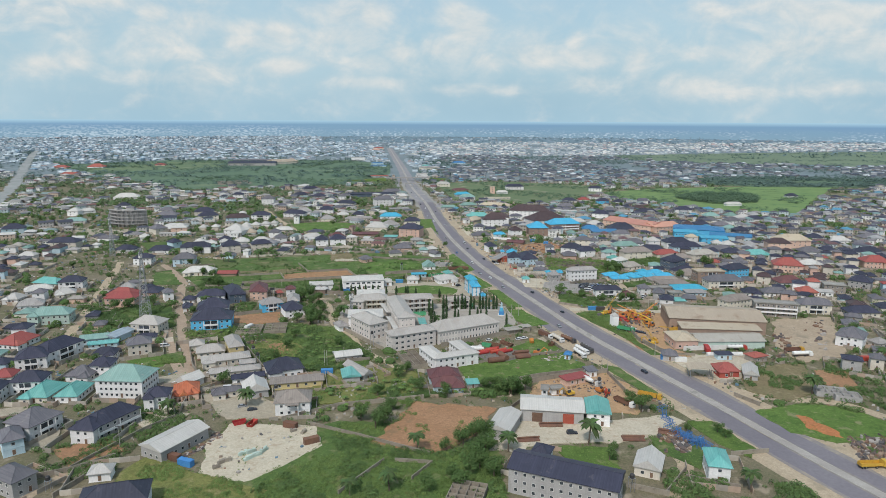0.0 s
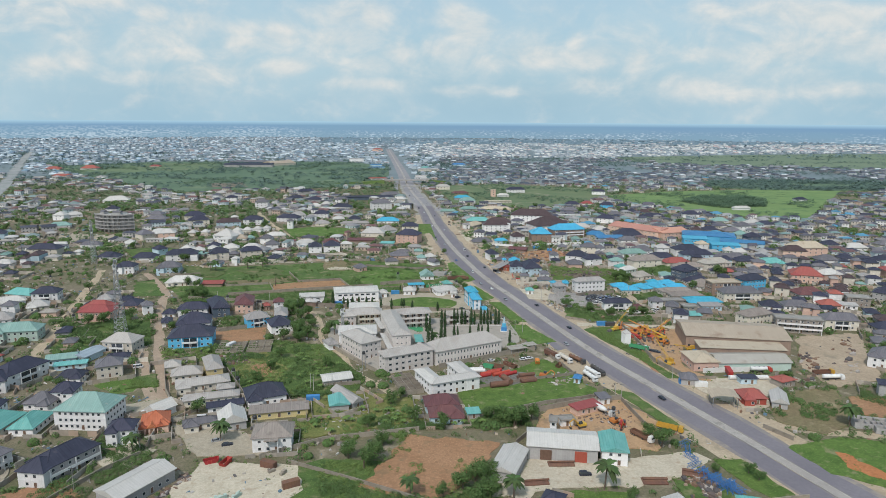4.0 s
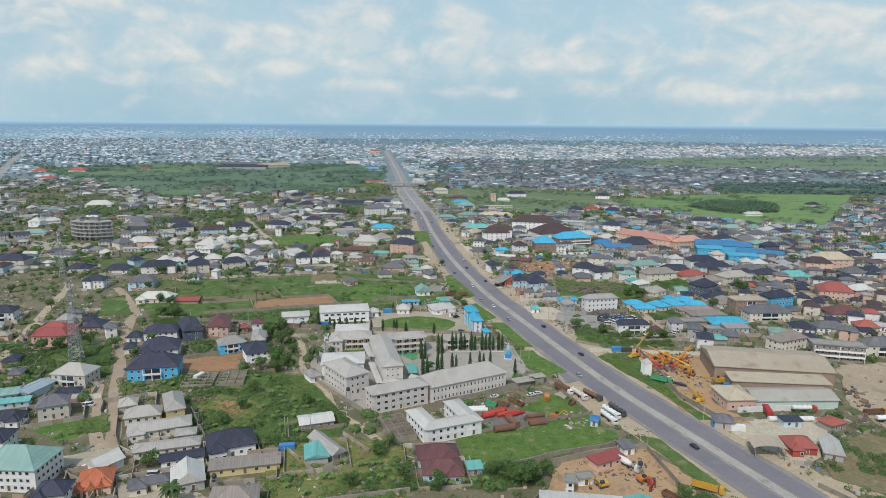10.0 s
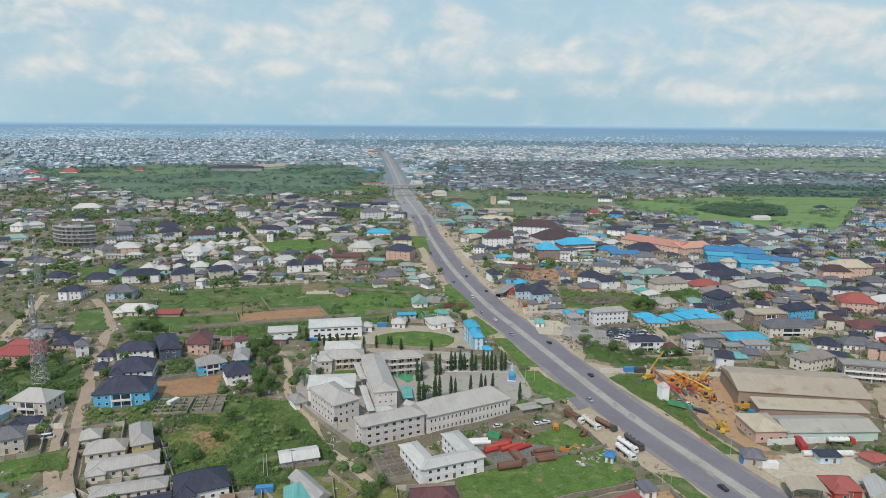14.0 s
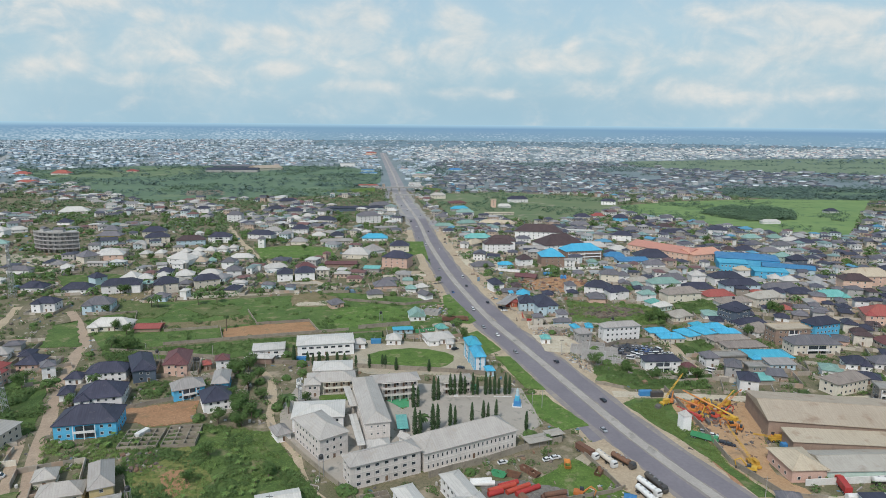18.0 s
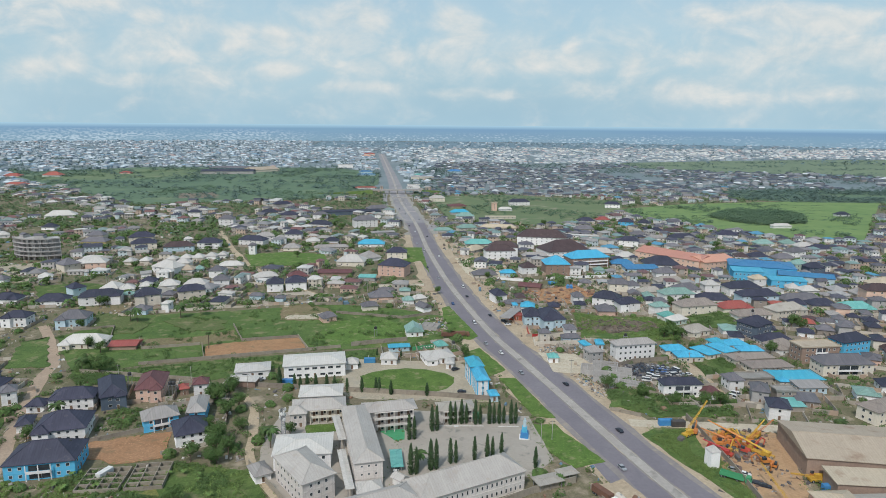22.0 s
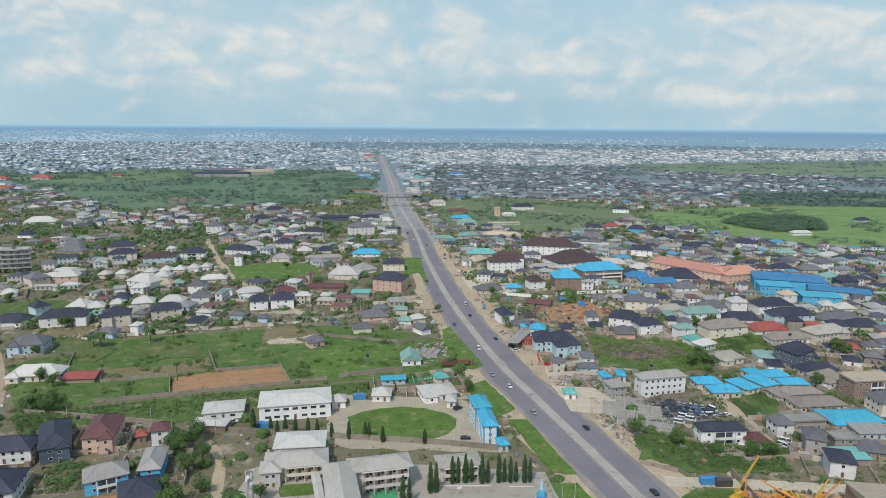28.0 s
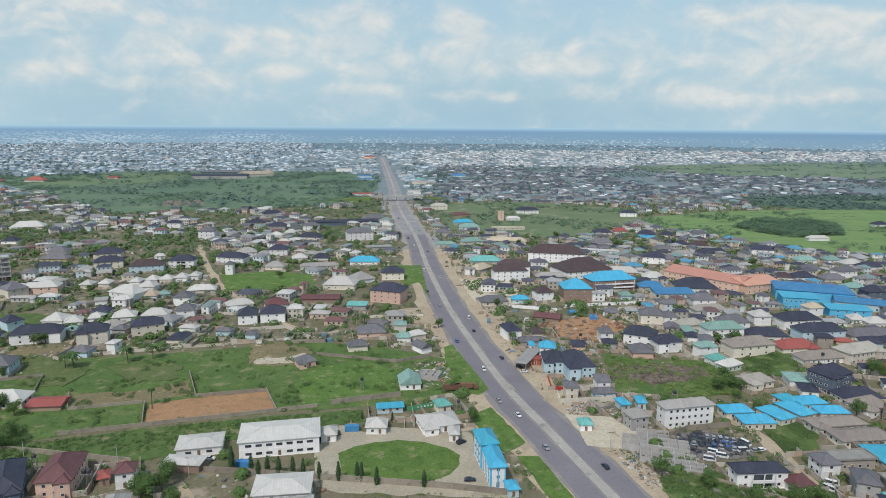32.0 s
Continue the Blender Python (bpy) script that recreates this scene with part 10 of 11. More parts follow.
# ---------- single structures ----------
def mast(x, y, H, w):
    """A four-legged lattice radio mast with dishes and panels."""
    v = thing("radio_mast", x, y, 0, 12, "tall galvanised lattice radio mast with dishes", "mast")
    legs = [Vector((sx, sy, 0)) for sx, sy in ((-1, -1), (1, -1), (1, 1), (-1, 1))]
    def at(i, f):
        r = w * (1 - f) ** 1.15 * 0.5 + 0.45
        return Vector((legs[i % 4].x * r, legs[i % 4].y * r, f * H))
    for i in range(4):
        bm = bmesh.new()
        loft(bm, [[at(i, k / 8) + Vector((0.13 * math.cos(j * math.tau / 5), 0.13 * math.sin(j * math.tau / 5), -0.3 if k == 0 else 0)) for j in range(5)] for k in range(9)])
        part("leg", bm, STEEL, v)
    for i in range(4):
        bm = bmesh.new()
        for k in range(16):
            f0, f1 = k / 16, (k + 1) / 16
            tube(bm, at(i, f0), at(i + 1, f1), 0.07, n=4)
            tube(bm, at(i + 1, f0), at(i, f1), 0.07, n=4)
            tube(bm, at(i, f1), at(i + 1, f1), 0.07, n=4)
        part("bracing", bm, STEEL, v)
    for k, (f, a) in enumerate(((0.97, 20), (0.93, 150), (0.88, 250), (0.80, 40), (0.78, 200), (0.72, 300), (0.70, 100))):
        bm = bmesh.new()
        d = Vector((math.cos(radians(a)), math.sin(radians(a)), 0))
        tube(bm, (0, 0, 0), d * 0.35, 0.75, 0.6, n=12)
        part("dish", bm, WHITEP, v, m=Matrix.Translation(d * 1.1 + Vector((0, 0, f * H))))
    for a in (60, 180, 300):
        bm = bmesh.new()
        box(bm, -0.2, -0.12, -1.2, 0.2, 0.12, 1.2)
        part("panel_antenna", bm, WHITEP, v, m=pose(1.2 * math.cos(radians(a)), 1.2 * math.sin(radians(a)), H * 0.9, 0, 0, a + 90))
    TAKEN.append((x, y, 5))


mast(-200.1, 400.9, 47, 5.5)
mast(-322.2, 593.3, 40, 3.5)
mast(-66.4, 408.0, 16, 1.4)


CONCRETE = mat("raw_concrete", (0.44, 0.43, 0.42), (0.36, 0.35, 0.34), 0.9, scale=0.2, fine=1.5, streak=0.4, stain=(0.26, 0.25, 0.24), stain_at=0.6)


def unfinished_block(cx, cy, R, depth, a0, a1, st, sh):
    """A bare concrete frame curved in plan: sector slabs with parapet bands, round columns, recessed infill walls."""
    v = thing("unfinished_building", cx, cy, 0, 0, "curved six-storey unfinished grey concrete frame with open floors", "building")
    n = 14

    def ring(bm, r0, r1, z0, z1, b0=a0, b1=a1):
        rows = []
        for k in range(n + 1):
            e = radians(b0 + (b1 - b0) * k / n)
            c, q = math.cos(e), math.sin(e)
            rows.append([(c * r1, q * r1, z0), (c * r1, q * r1, z1), (c * r0, q * r0, z1), (c * r0, q * r0, z0)])
        loft(bm, rows)
        bmesh.ops.recalc_face_normals(bm, faces=bm.faces)

    for k in range(st + 1):
        bm = bmesh.new()
        ring(bm, R - depth, R, k * sh - 0.3, k * sh)
        slab = part("floor_slab", bm, CONCRETE, v)
        if 0 < k:
            bm = bmesh.new()
            ring(bm, R - 0.25, R + 0.05, k * sh - 0.45, k * sh + 0.75)
            part("parapet", bm, WALL["g"], slab, "pale rendered parapet band")
        if k < st:
            bm = bmesh.new()
            ring(bm, R - 3.2, R - 3.0, k * sh, k * sh + sh - 0.3)
            for j in range(9):
                f = a0 + (a1 - a0) * (j + 0.2) / 9
                ring(bm, R - 3.0, R - 0.4, k * sh, k * sh + sh - 0.3, f, f + 0.5)
            part("block_infill", bm, WALL["u"] if k == 0 else CONCRETE, v)
    for j in range(10):
        e = radians(a0 + 0.8 + (a1 - a0 - 1.6) * j / 9)
        bm = bmesh.new()
        tube(bm, (math.cos(e) * (R - 0.6), math.sin(e) * (R - 0.6), -0.3), (math.cos(e) * (R - 0.6), math.sin(e) * (R - 0.6), st * sh + 1.4), 0.32, n=6)
        part("column", bm, CONCRETE, v)
    for j, (f, w) in enumerate(((0.18, 7.0), (0.62, 9.0))):
        e = a0 + (a1 - a0) * f
        bm = bmesh.new()
        box(bm, -w / 2, -3, 0, w / 2, 3, 3.0)
        rm = roof_mesh(w, 6, 3.02, "gable", 0.4, 0.4, "stair_roof")
        rm.materials.append(ROOF["d"])
        at = Vector((math.cos(radians(e)) * (R - depth * 0.55), math.sin(radians(e)) * (R - depth * 0.55), st * sh))
        core = part("stair_head", bm, CONCRETE, v, m=pose(at.x, at.y, at.z, 0, 0, e + 90))
        part("stair_roof", rm, None, core)
    TAKEN.append((cx + R * 0.8 * math.cos(radians((a0 + a1) / 2)), cy + R * 0.8 * math.sin(radians((a0 + a1) / 2)), 24))


unfinished_block(-390.0, 792.0, 36.0, 15.0, -138.0, -52.0, 5, 4.0)


def foundations(x, y, rz, w, d, nx, ny, h=0.9, label="low block foundation walls of an unbuilt house", m=BLOCK):
    v = thing("foundation", x, y, 0, rz, label, "foundation")
    for i in range(nx + 1):
        bm = bmesh.new()
        u = -w / 2 + w * i / nx
        box(bm, u - 0.12, -d / 2, -0.2, u + 0.12, d / 2, h)
        part("foundation_wall", bm, m, v)
    for j in range(ny + 1):
        bm = bmesh.new()
        q = -d / 2 + d * j / ny
        box(bm, -w / 2 - 0.12, q - 0.12, -0.2, w / 2 + 0.12, q + 0.12, h + 0.004)
        part("foundation_wall", bm, m, v)


foundations(-125.0, 378.5, 8, 15, 15, 4, 4, 1.8)
foundations(-109.6, 381.5, 10, 13, 17, 3, 5, 1.8)
foundations(-21.3, 329.5, 22, 10, 21, 3, 7, 2.4)
foundations(5.6, 201.9, -15, 12, 12, 4, 4, 3.0)
foundations(172.5, 487.0, -10, 12, 13, 3, 3, 3.4, "grey roofless block walls of a house under construction")
for bx, by, w, d in ((77.5, 491.5, 10, 10), (86.5, 497.0, 13, 8), (83.4, 481.5, 13, 11), (90.4, 475.6, 13, 10), (92.4, 488.3, 12, 8), (182.3, 292.5, 14, 8), (186.9, 287.5, 11, 7), (-10.4, 563.1, 11, 8), (94.2, 470.7, 8, 6)):
    foundations(bx, by, -14, w, d, 3, 2, 2.7, "roofless blockwork rooms of a house under construction", WALL["g"])
foundations(-86.6, 622.0, 5, 20, 14, 2, 1, 2.4, "white roofless shell of a small building")


def flyover():
    """The bridge over the highway at the far interchange."""
    x, y, a = road_place(1372, 0)
    v = thing("flyover", x, y, 0, a + 90, "concrete road bridge crossing the highway", "bridge")
    bm = bmesh.new()
    box(bm, -46, -5, 6.2, 46, 5, 7.4)
    deck = part("deck", bm, KERB, v)
    for s in (-1, 1):
        bm = bmesh.new()
        box(bm, -46, s * 5 - 0.2, 7.4, 46, s * 5 + 0.2, 8.5)
        part("parapet", bm, WALL["g"], deck)
    for u in (-30, -15.5, 0, 15.5, 30):
        bm = bmesh.new()
        tube(bm, (u, 0, -0.3), (u, 0, 6.2), 0.9, n=10)
        box(bm, u - 1, -4.5, 5.2, u + 1, 4.5, 6.2)
        part("pier", bm, KERB, v)
    for s in (-1, 1):
        bm = bmesh.new()
        loft(bm, [[(s * 46, -12, -0.3), (s * 46, 12, -0.3), (s * 46, 5, 7.2), (s * 46, -5, 7.2)], [(s * 150, -7, -0.3), (s * 150, 7, -0.3), (s * 150, 5, 0.2), (s * 150, -5, 0.2)]])
        bmesh.ops.recalc_face_normals(bm, faces=bm.faces)
        part("embankment", bm, FIELD, v)
    x, y, a = road_place(1252, -4)
    v = thing("footbridge", x, y, 0, a + 90, "short concrete service bridge over the carriageways", "bridge")
    bm = bmesh.new()
    box(bm, -17, -2.6, 5.6, 17, 2.6, 6.4)
    deck = part("deck", bm, KERB, v)
    for s in (-1, 1):
        bm = bmesh.new()
        box(bm, -17, s * 2.6 - 0.15, 6.4, 17, s * 2.6 + 0.15, 7.5)
        part("parapet", bm, WALL["g"], deck)
    for u in (-16, 0, 16):
        bm = bmesh.new()
        box(bm, u - 0.8, -2, -0.3, u + 0.8, 2, 5.6)
        part("pier", bm, WALL["g"], v)


flyover()


def monument(x, y):
    """A pale draped statue on a blue stepped plinth: the figure is one plain shape."""
    v = thing("plinth", x, y, 0, -8, "blue and white stepped plinth at the school gate", "plinth")
    for w, z0, z1, m in ((4.6, -0.2, 0.6, WHITEP), (3.4, 0.6, 3.0, BLUEP), (2.2, 3.0, 5.2, WALL["b"])):
        bm = bmesh.new()
        loft(bm, [[(-w / 2, -w / 2, z0), (w / 2, -w / 2, z0), (w / 2, w / 2, z0), (-w / 2, w / 2, z0)], [(-w / 2 * .94, -w / 2 * .94, z1), (w / 2 * .94, -w / 2 * .94, z1), (w / 2 * .94, w / 2 * .94, z1), (-w / 2 * .94, w / 2 * .94, z1)]])
        part("step", bm, m, v)
    bm = bmesh.new()
    loft(bm, [[(r * math.cos(i * math.tau / 10), r * 0.8 * math.sin(i * math.tau / 10), z) for i in range(10)] for z, r in ((0, 0.75), (1.5, 0.6), (2.6, 0.7), (3.2, 0.3), (3.5, 0.34), (3.9, 0.2))])
    s = tagged(new("statue", mesh_of("statue", bm, WALL["l"])), "pale blue painted statue standing on a plinth", "statue")
    s.matrix_basis = pose(x, y, 5.2)


monument(33.3, 416.3)


def canopy(x, y, rz, w, d, h, m, label, cat="canopy"):
    v = thing(cat.replace(" ", "_"), x, y, 0, rz, label, cat)
    rm = roof_mesh(w, d, h, "hip", 0.3, 0.12)
    rm.materials.append(m)
    part("roof", rm, None, v)
    for sx in (-1, 0, 1):
        for sy in (-1, 1):
            bm = bmesh.new()
            tube(bm, (sx * (w / 2 - 0.6), sy * (d / 2 - 0.6), -0.2), (sx * (w / 2 - 0.6), sy * (d / 2 - 0.6), h - 0.2), 0.15, n=6)
            part("post", bm, STEEL, v)
    TAKEN.append((x, y, max(w, d) / 2))




def arched_canopy(x, y, rz, w, d, h, m, label):
    """A barrel-vaulted sheet roof over two rows of posts with a low tie truss."""
    v = thing("fuel_canopy", x, y, 0, rz, label, "fuel canopy")
    bm = bmesh.new()
    n = 10
    rows = []
    for k in range(n + 1):
        e = math.pi * (0.12 + 0.76 * k / n)
        c, q = -math.cos(e) * w / 2 / math.cos(math.pi * 0.12), math.sin(e) * 2.6
        rows.append([(c, -d / 2, h - 1 + q), (c, d / 2, h - 1 + q), (c, d / 2, h - 1.15 + q), (c, -d / 2, h - 1.15 + q)])
    loft(bm, rows)
    bmesh.ops.recalc_face_normals(bm, faces=bm.faces)
    part("vaulted_roof", bm, m, v)
    for sx in (-0.42, 0.42):
        for sy in (-0.4, 0, 0.4):
            bm = bmesh.new()
            tube(bm, (sx * w, sy * d, -0.2), (sx * w, sy * d, h + 0.1), 0.16, n=6)
            part("post", bm, STEEL, v)
    TAKEN.append((x, y, max(w, d) / 2))


arched_canopy(127.3, 312.7, -8, 13, 9, 4.8, ROOF["k"], "arched tan sheet canopy of a fuel station on posts")
canopy(44.5, 587.4, 65, 30, 7, 4.5, ROOF["g"], "long grey canopy on steel posts by the road")
canopy(-36.8, 381.5, 105.6, 28, 2.6, 5.2, ROOF["w"], "covered walkway between school blocks", "walkway")
canopy(-44.6, 414.0, 107.0, 22, 2.6, 5.2, ROOF["w"], "covered walkway between school blocks", "walkway")
canopy(37.5, 379.5, 22, 10, 6, 3, ROOF["j"], "low pale canopy at the school gate")
canopy(45.5, 385.0, 22, 7, 5, 3, ROOF["j"], "low pale canopy at the school gate")
canopy(-19.0, 394.0, 98, 13, 4.2, 2.6, ROOF["t"], "low blue-green carport beside the sports court", "carport")


def pipe_stack(x, y, rz, n, L, r, paint, label):
    v = thing("pipe_stack", x, y, 0.1, rz, label, "pipes")
    for k in range(n):
        bm = bmesh.new()
        tube(bm, (-L / 2, 0, 0), (L / 2, 0, 0), r, n=12)
        part("pipe", bm, paint, v, m=pose(0, (k - n / 2) * 2.05 * r, r) if k < n * 0.7 else pose(0.4, (k - n * 0.85) * 2.05 * r, r * 2.75))


for x, y, a, n, L, m, lb in ((20.2, 346.6, 24.5, 1, 11.0, REDP, "long red steel tank lying on bare ground"), (25.8, 346.1, 31.3, 1, 10.2, REDP, "long red steel tank lying on bare ground"), (29.2, 345.1, 32.2, 1, 10.5, REDP, "long red steel tank lying on bare ground"), (22.6, 349.0, 26.0, 1, 8.0, REDP, "red steel tank lying behind others"),
                             (17.6, 343.2, 26.0, 1, 6.0, REDP, "short red steel tank at the plot edge"), (23.8, 331.3, 16.5, 1, 9.2, RUSTY, "large rusty brown steel tank by a wall"), (29.9, 336.6, -65.7, 1, 7.8, RUSTY, "large rusty brown steel tank in the storage plot"), (38.3, 340.3, 16.0, 5, 8.4, RUSTY, "rusty brown steel tanks lying side by side"),
                             (13.5, 349.2, 5, 1, 9.2, WHITEP, "white steel tank at the plot corner"), (13.0, 351.2, 8, 1, 8.0, WHITEP, "white steel tank at the plot corner"),
                             (91.8, 251.8, -20, 9, 9, RUSTY, "stack of rusty pipes in the steel yard"), (74.9, 246.6, 0, 8, 9, RUSTY, "stack of reddish steel bars"), (42.7, 257.5, 2, 6, 10, RUSTY, "stack of steel sections before the warehouse"), (31.5, 244.3, 8, 6, 9, RUSTY, "stack of orange-brown pipes")):
    pipe_stack(x, y, a, n, L, ((1.5 if n == 1 else 0.9) if m is RUSTY else 0.95) if "tank" in lb else 0.35, m, lb)


DEEPBLUE = mat("deep_blue_paint", (0.035, 0.125, 0.31), (0.05, 0.16, 0.34), 0.5, scale=0.5, fine=3, stain=RUST, stain_at=0.64)


def crane_sections(x0, y0, x1, y1, n):
    """Blue painted tower crane sections lying in a row."""
    for k in range(n):
        t = k / (n - 1)
        v = thing("crane_section", x0 + (x1 - x0) * t, y0 + (y1 - y0) * t, 0.1, 35 + 40 * (k % 3), "blue lattice crane section lying in the steel yard", "steel section", "crane sections in the steel yard")
        bm = bmesh.new()
        L, w = 6.5, 0.8
        for sy in (-w, w):
            for z in (0.12, 1.7):
                tube(bm, (-L / 2, sy, z), (L / 2, sy, z), 0.12, n=4)
        for q in range(5):
            a, b = -L / 2 + L * q / 5, -L / 2 + L * (q + 1) / 5
            for sy in (-w, w):
                tube(bm, (a, sy, 0.12), (b, sy, 1.7), 0.07, n=4)
            tube(bm, (a, -w, 1.7), (b, w, 1.7), 0.07, n=4)
        part("lattice", bm, DEEPBLUE, v)


crane_sections(95.6, 273.5, 93.5, 256.9, 4)
crane_sections(94.2, 251.9, 103.0, 241.0, 9)
crane_sections(94.8, 247.0, 101.2, 239.1, 6)


def shipping_box(x, y, rz, paint, label, L=6.1):
    v = thing("shipping_container", x, y, 0.08, rz, label, "container")
    bm = bmesh.new()
    n = int(L / 0.3)
    side = [(-L / 2 + L * k / n, -1.2 + (0.06 if k % 2 else 0.0)) for k in range(n + 1)]
    ring = side + [(x_, -y_) for x_, y_ in reversed(side)]
    loft(bm, [[(x_, y_, z_) for x_, y_ in ring] for z_ in (0.0, 2.55)])
    part("shell", bm, paint, v)
    bm = bmesh.new()
    box(bm, L / 2, -1.1, 0.1, L / 2 + 0.06, 1.1, 2.45)
    part("doors", bm, paint, v)


for x, y, a, m, lb in ((-42.3, 501.6, 6, BLUEP, "blue shipping container beside the lawn"), (-79.8, 470.5, 0, BLUEP, "blue steel container beside the hall"), 
                       (-100.4, 221.0, -20, BLUEP, "blue container on the builder's yard"), (-106.8, 225.0, -20, RUSTY, "rusty red container on the builder's yard"), (-68.4, 252.2, -20, RUSTY, "rusty container on the builder's yard"), (-56.7, 239.2, 30, RUSTY, "rusty container at the yard corner"),
                       (118.1, 336.6, -5, BLUEP, "blue depot cabin beside a fence"), (124.7, 333.4, -5, WHITEP, "white depot cabin beside a fence"), (97.3, 430.1, 3, BLUEP, "blue cabin beside the sandy road"), (102.4, 429.0, 3, DARKSTEEL, "dark cabin beside the sandy road"),
                       (-64.2, 311.6, 10, BLUEP, "blue container in a garden plot"), (-126.7, 382.4, 70, WHITEP, "white container at the roadside"), (11.8, 434.2, 8, GREENP, "green container beside a block wall"), (140.4, 378.7, 5, BLUEP, "blue container by the warehouse")):
    shipping_box(x, y, a, m, lb)


def water_tank(x, y, h):
    """A black tank on a steel stand."""
    v = thing("water_tank", x, y, 0, 15, "black plastic water tank on a steel stand", "water tank")
    for sx in (-0.8, 0.8):
        for sy in (-0.8, 0.8):
            bm = bmesh.new()
            tube(bm, (sx, sy, -0.2), (sx, sy, h), 0.09, n=5)
            part("leg", bm, STEEL, v)
    bm = bmesh.new()
    box(bm, -1, -1, h, 1, 1, h + 0.12)
    plat = part("platform", bm, STEEL, v)
    bm = bmesh.new()
    loft(bm, [[(r * math.cos(i * math.tau / 12), r * math.sin(i * math.tau / 12), z) for i in range(12)] for z, r in ((h + 0.12, 0.85), (h + 1.3, 0.88), (h + 1.6, 0.6), (h + 1.75, 0.3))])
    part("tank", bm, PLASTIC, plat)


for x, y, h in ((63.9, 207.8, 5), (-141.6, 203.2, 4), (-109.1, 334.3, 5), (-132.4, 454.1, 6), (-130.7, 454.2, 6), (-45.8, 351.8, 8), (99.9, 514.3, 9), (-103.4, 323.5, 5), (-156.1, 462.7, 7), (65.9, 748.6, 4), (56.3, 753.6, 4), (-144.4, 391.8, 8), (-82.4, 281.9, 5), (-178.8, 326.7, 5), (203.5, 578.2, 9), (103.8, 521.9, 10), (71.7, 294.8, 5), (-43.9, 545.5, 5)):
    water_tank(x, y, h)
rng = random.Random(141)
made = 0
while made < 24:
    x, y = rng.uniform(-330, 380), rng.uniform(300, 760)
    if road_gap(x, y) < 24 or not open_spot(x, y, 0.5) or blocked(x, y, 1):
        continue
    made += 1
    water_tank(x, y, rng.choice((3.5, 5, 6)))


def pole(x, y, h=9):
    v = thing("utility_pole", x, y, 0, 0, "grey concrete power pole with a crossarm", "pole", "power poles")
    bm = bmesh.new()
    tube(bm, (0, 0, -0.3), (0, 0, h), 0.17, 0.1, n=6)
    part("post", bm, KERB, v)
    bm = bmesh.new()
    box(bm, -1.1, -0.07, h - 0.8, 1.1, 0.07, h - 0.65)
    part("crossarm", bm, DARKSTEEL, v)


for x, y in ((17.8, 487.2), (66.0, 486.4), (-97.6, 461.8), (-128.8, 470.2), (-166.5, 472.0), (132.4, 498.4), (-62.2, 652.0), (-54.7, 652.4), (-132.9, 235.4), (-122.7, 263.3), (-67.5, 322.2), (-66.2, 322.2), (-57.9, 326.6), (77.9, 316.4), (80.5, 314.9), (-17.1, 550.1), (113.3, 341.8), (44.7, 414.8), (39.7, 411.8)):
    pole(x, y)


def turret(x, y, s, h):
    """The white square gatehouse tower with a pointed cap in the machine yard."""
    v = thing("gate_tower", x, y, 0, 15, "white square tower with a pointed cap in the machine yard", "tower")
    bm = bmesh.new()
    box(bm, -s / 2, -s / 2, -0.2, s / 2, s / 2, h)
    part("wall", bm, WALL["w"], v)
    bm = bmesh.new()
    loft(bm, [[(-s / 2 - .3, -s / 2 - .3, h), (s / 2 + .3, -s / 2 - .3, h), (s / 2 + .3, s / 2 + .3, h), (-s / 2 - .3, s / 2 + .3, h)], [(-.1, -.1, h + 2.2), (.1, -.1, h + 2.2), (.1, .1, h + 2.2), (-.1, .1, h + 2.2)]])
    part("roof", bm, ROOF["w"], v)


turret(103.6, 394.9, 4.0, 7.0)


def block_stack(x, y, rz, m, label, nx=3, ny=2, nz=3):
    """Stacked concrete blocks on two timber bearers."""
    root = thing("block_stack", x, y, 0.08, rz, label, "block stack", "block stacks in yards")
    bm = bmesh.new()
    rng = random.Random(int(x * 7 + y))
    for k in range(nz):
        for i in range(nx):
            for j in range(ny):
                if k == nz - 1 and rng.random() < 0.3:
                    continue
                box(bm, i * 0.92 - nx * 0.46, j * 0.62 - ny * 0.31, 0.12 + k * 0.5, i * 0.92 + 0.88 - nx * 0.46, j * 0.62 + 0.58 - ny * 0.31, 0.12 + k * 0.5 + 0.46)
    part("block_pile", bm, m, root)["kind"] = "stuff"
    for v in (-0.2, 0.2):
        bm = bmesh.new()
        box(bm, -nx * 0.46, v * ny - 0.06, -0.1, nx * 0.46, v * ny + 0.06, 0.12)
        part("bearer", bm, BARK, root)
    return root


for x, y, g in ((-81.4, 229.3, 1), (-78.7, 230.7, 1), (-75.6, 228.6, 1), (-78.2, 225.6, 1), (-73.9, 232.1, 1), (-87.6, 222.5, 0), (-88.1, 219.2, 0), (-85.6, 224.2, 0), (-66.3, 248.7, 0), (-61.7, 247.3, 0), (123.2, 392.1, 0), (128.7, 399.0, 0), (63.9, 525.3, 0), (67.5, 523.6, 0), (74.1, 526.9, 0)):
    block_stack(x, y, 25 + (x * 13) % 40, MATS["wall_pale_green"] if g else BLOCK, "pale green stacked blocks on timber bearers" if g else "stacked grey concrete blocks on timber bearers", 4 if g else 3)


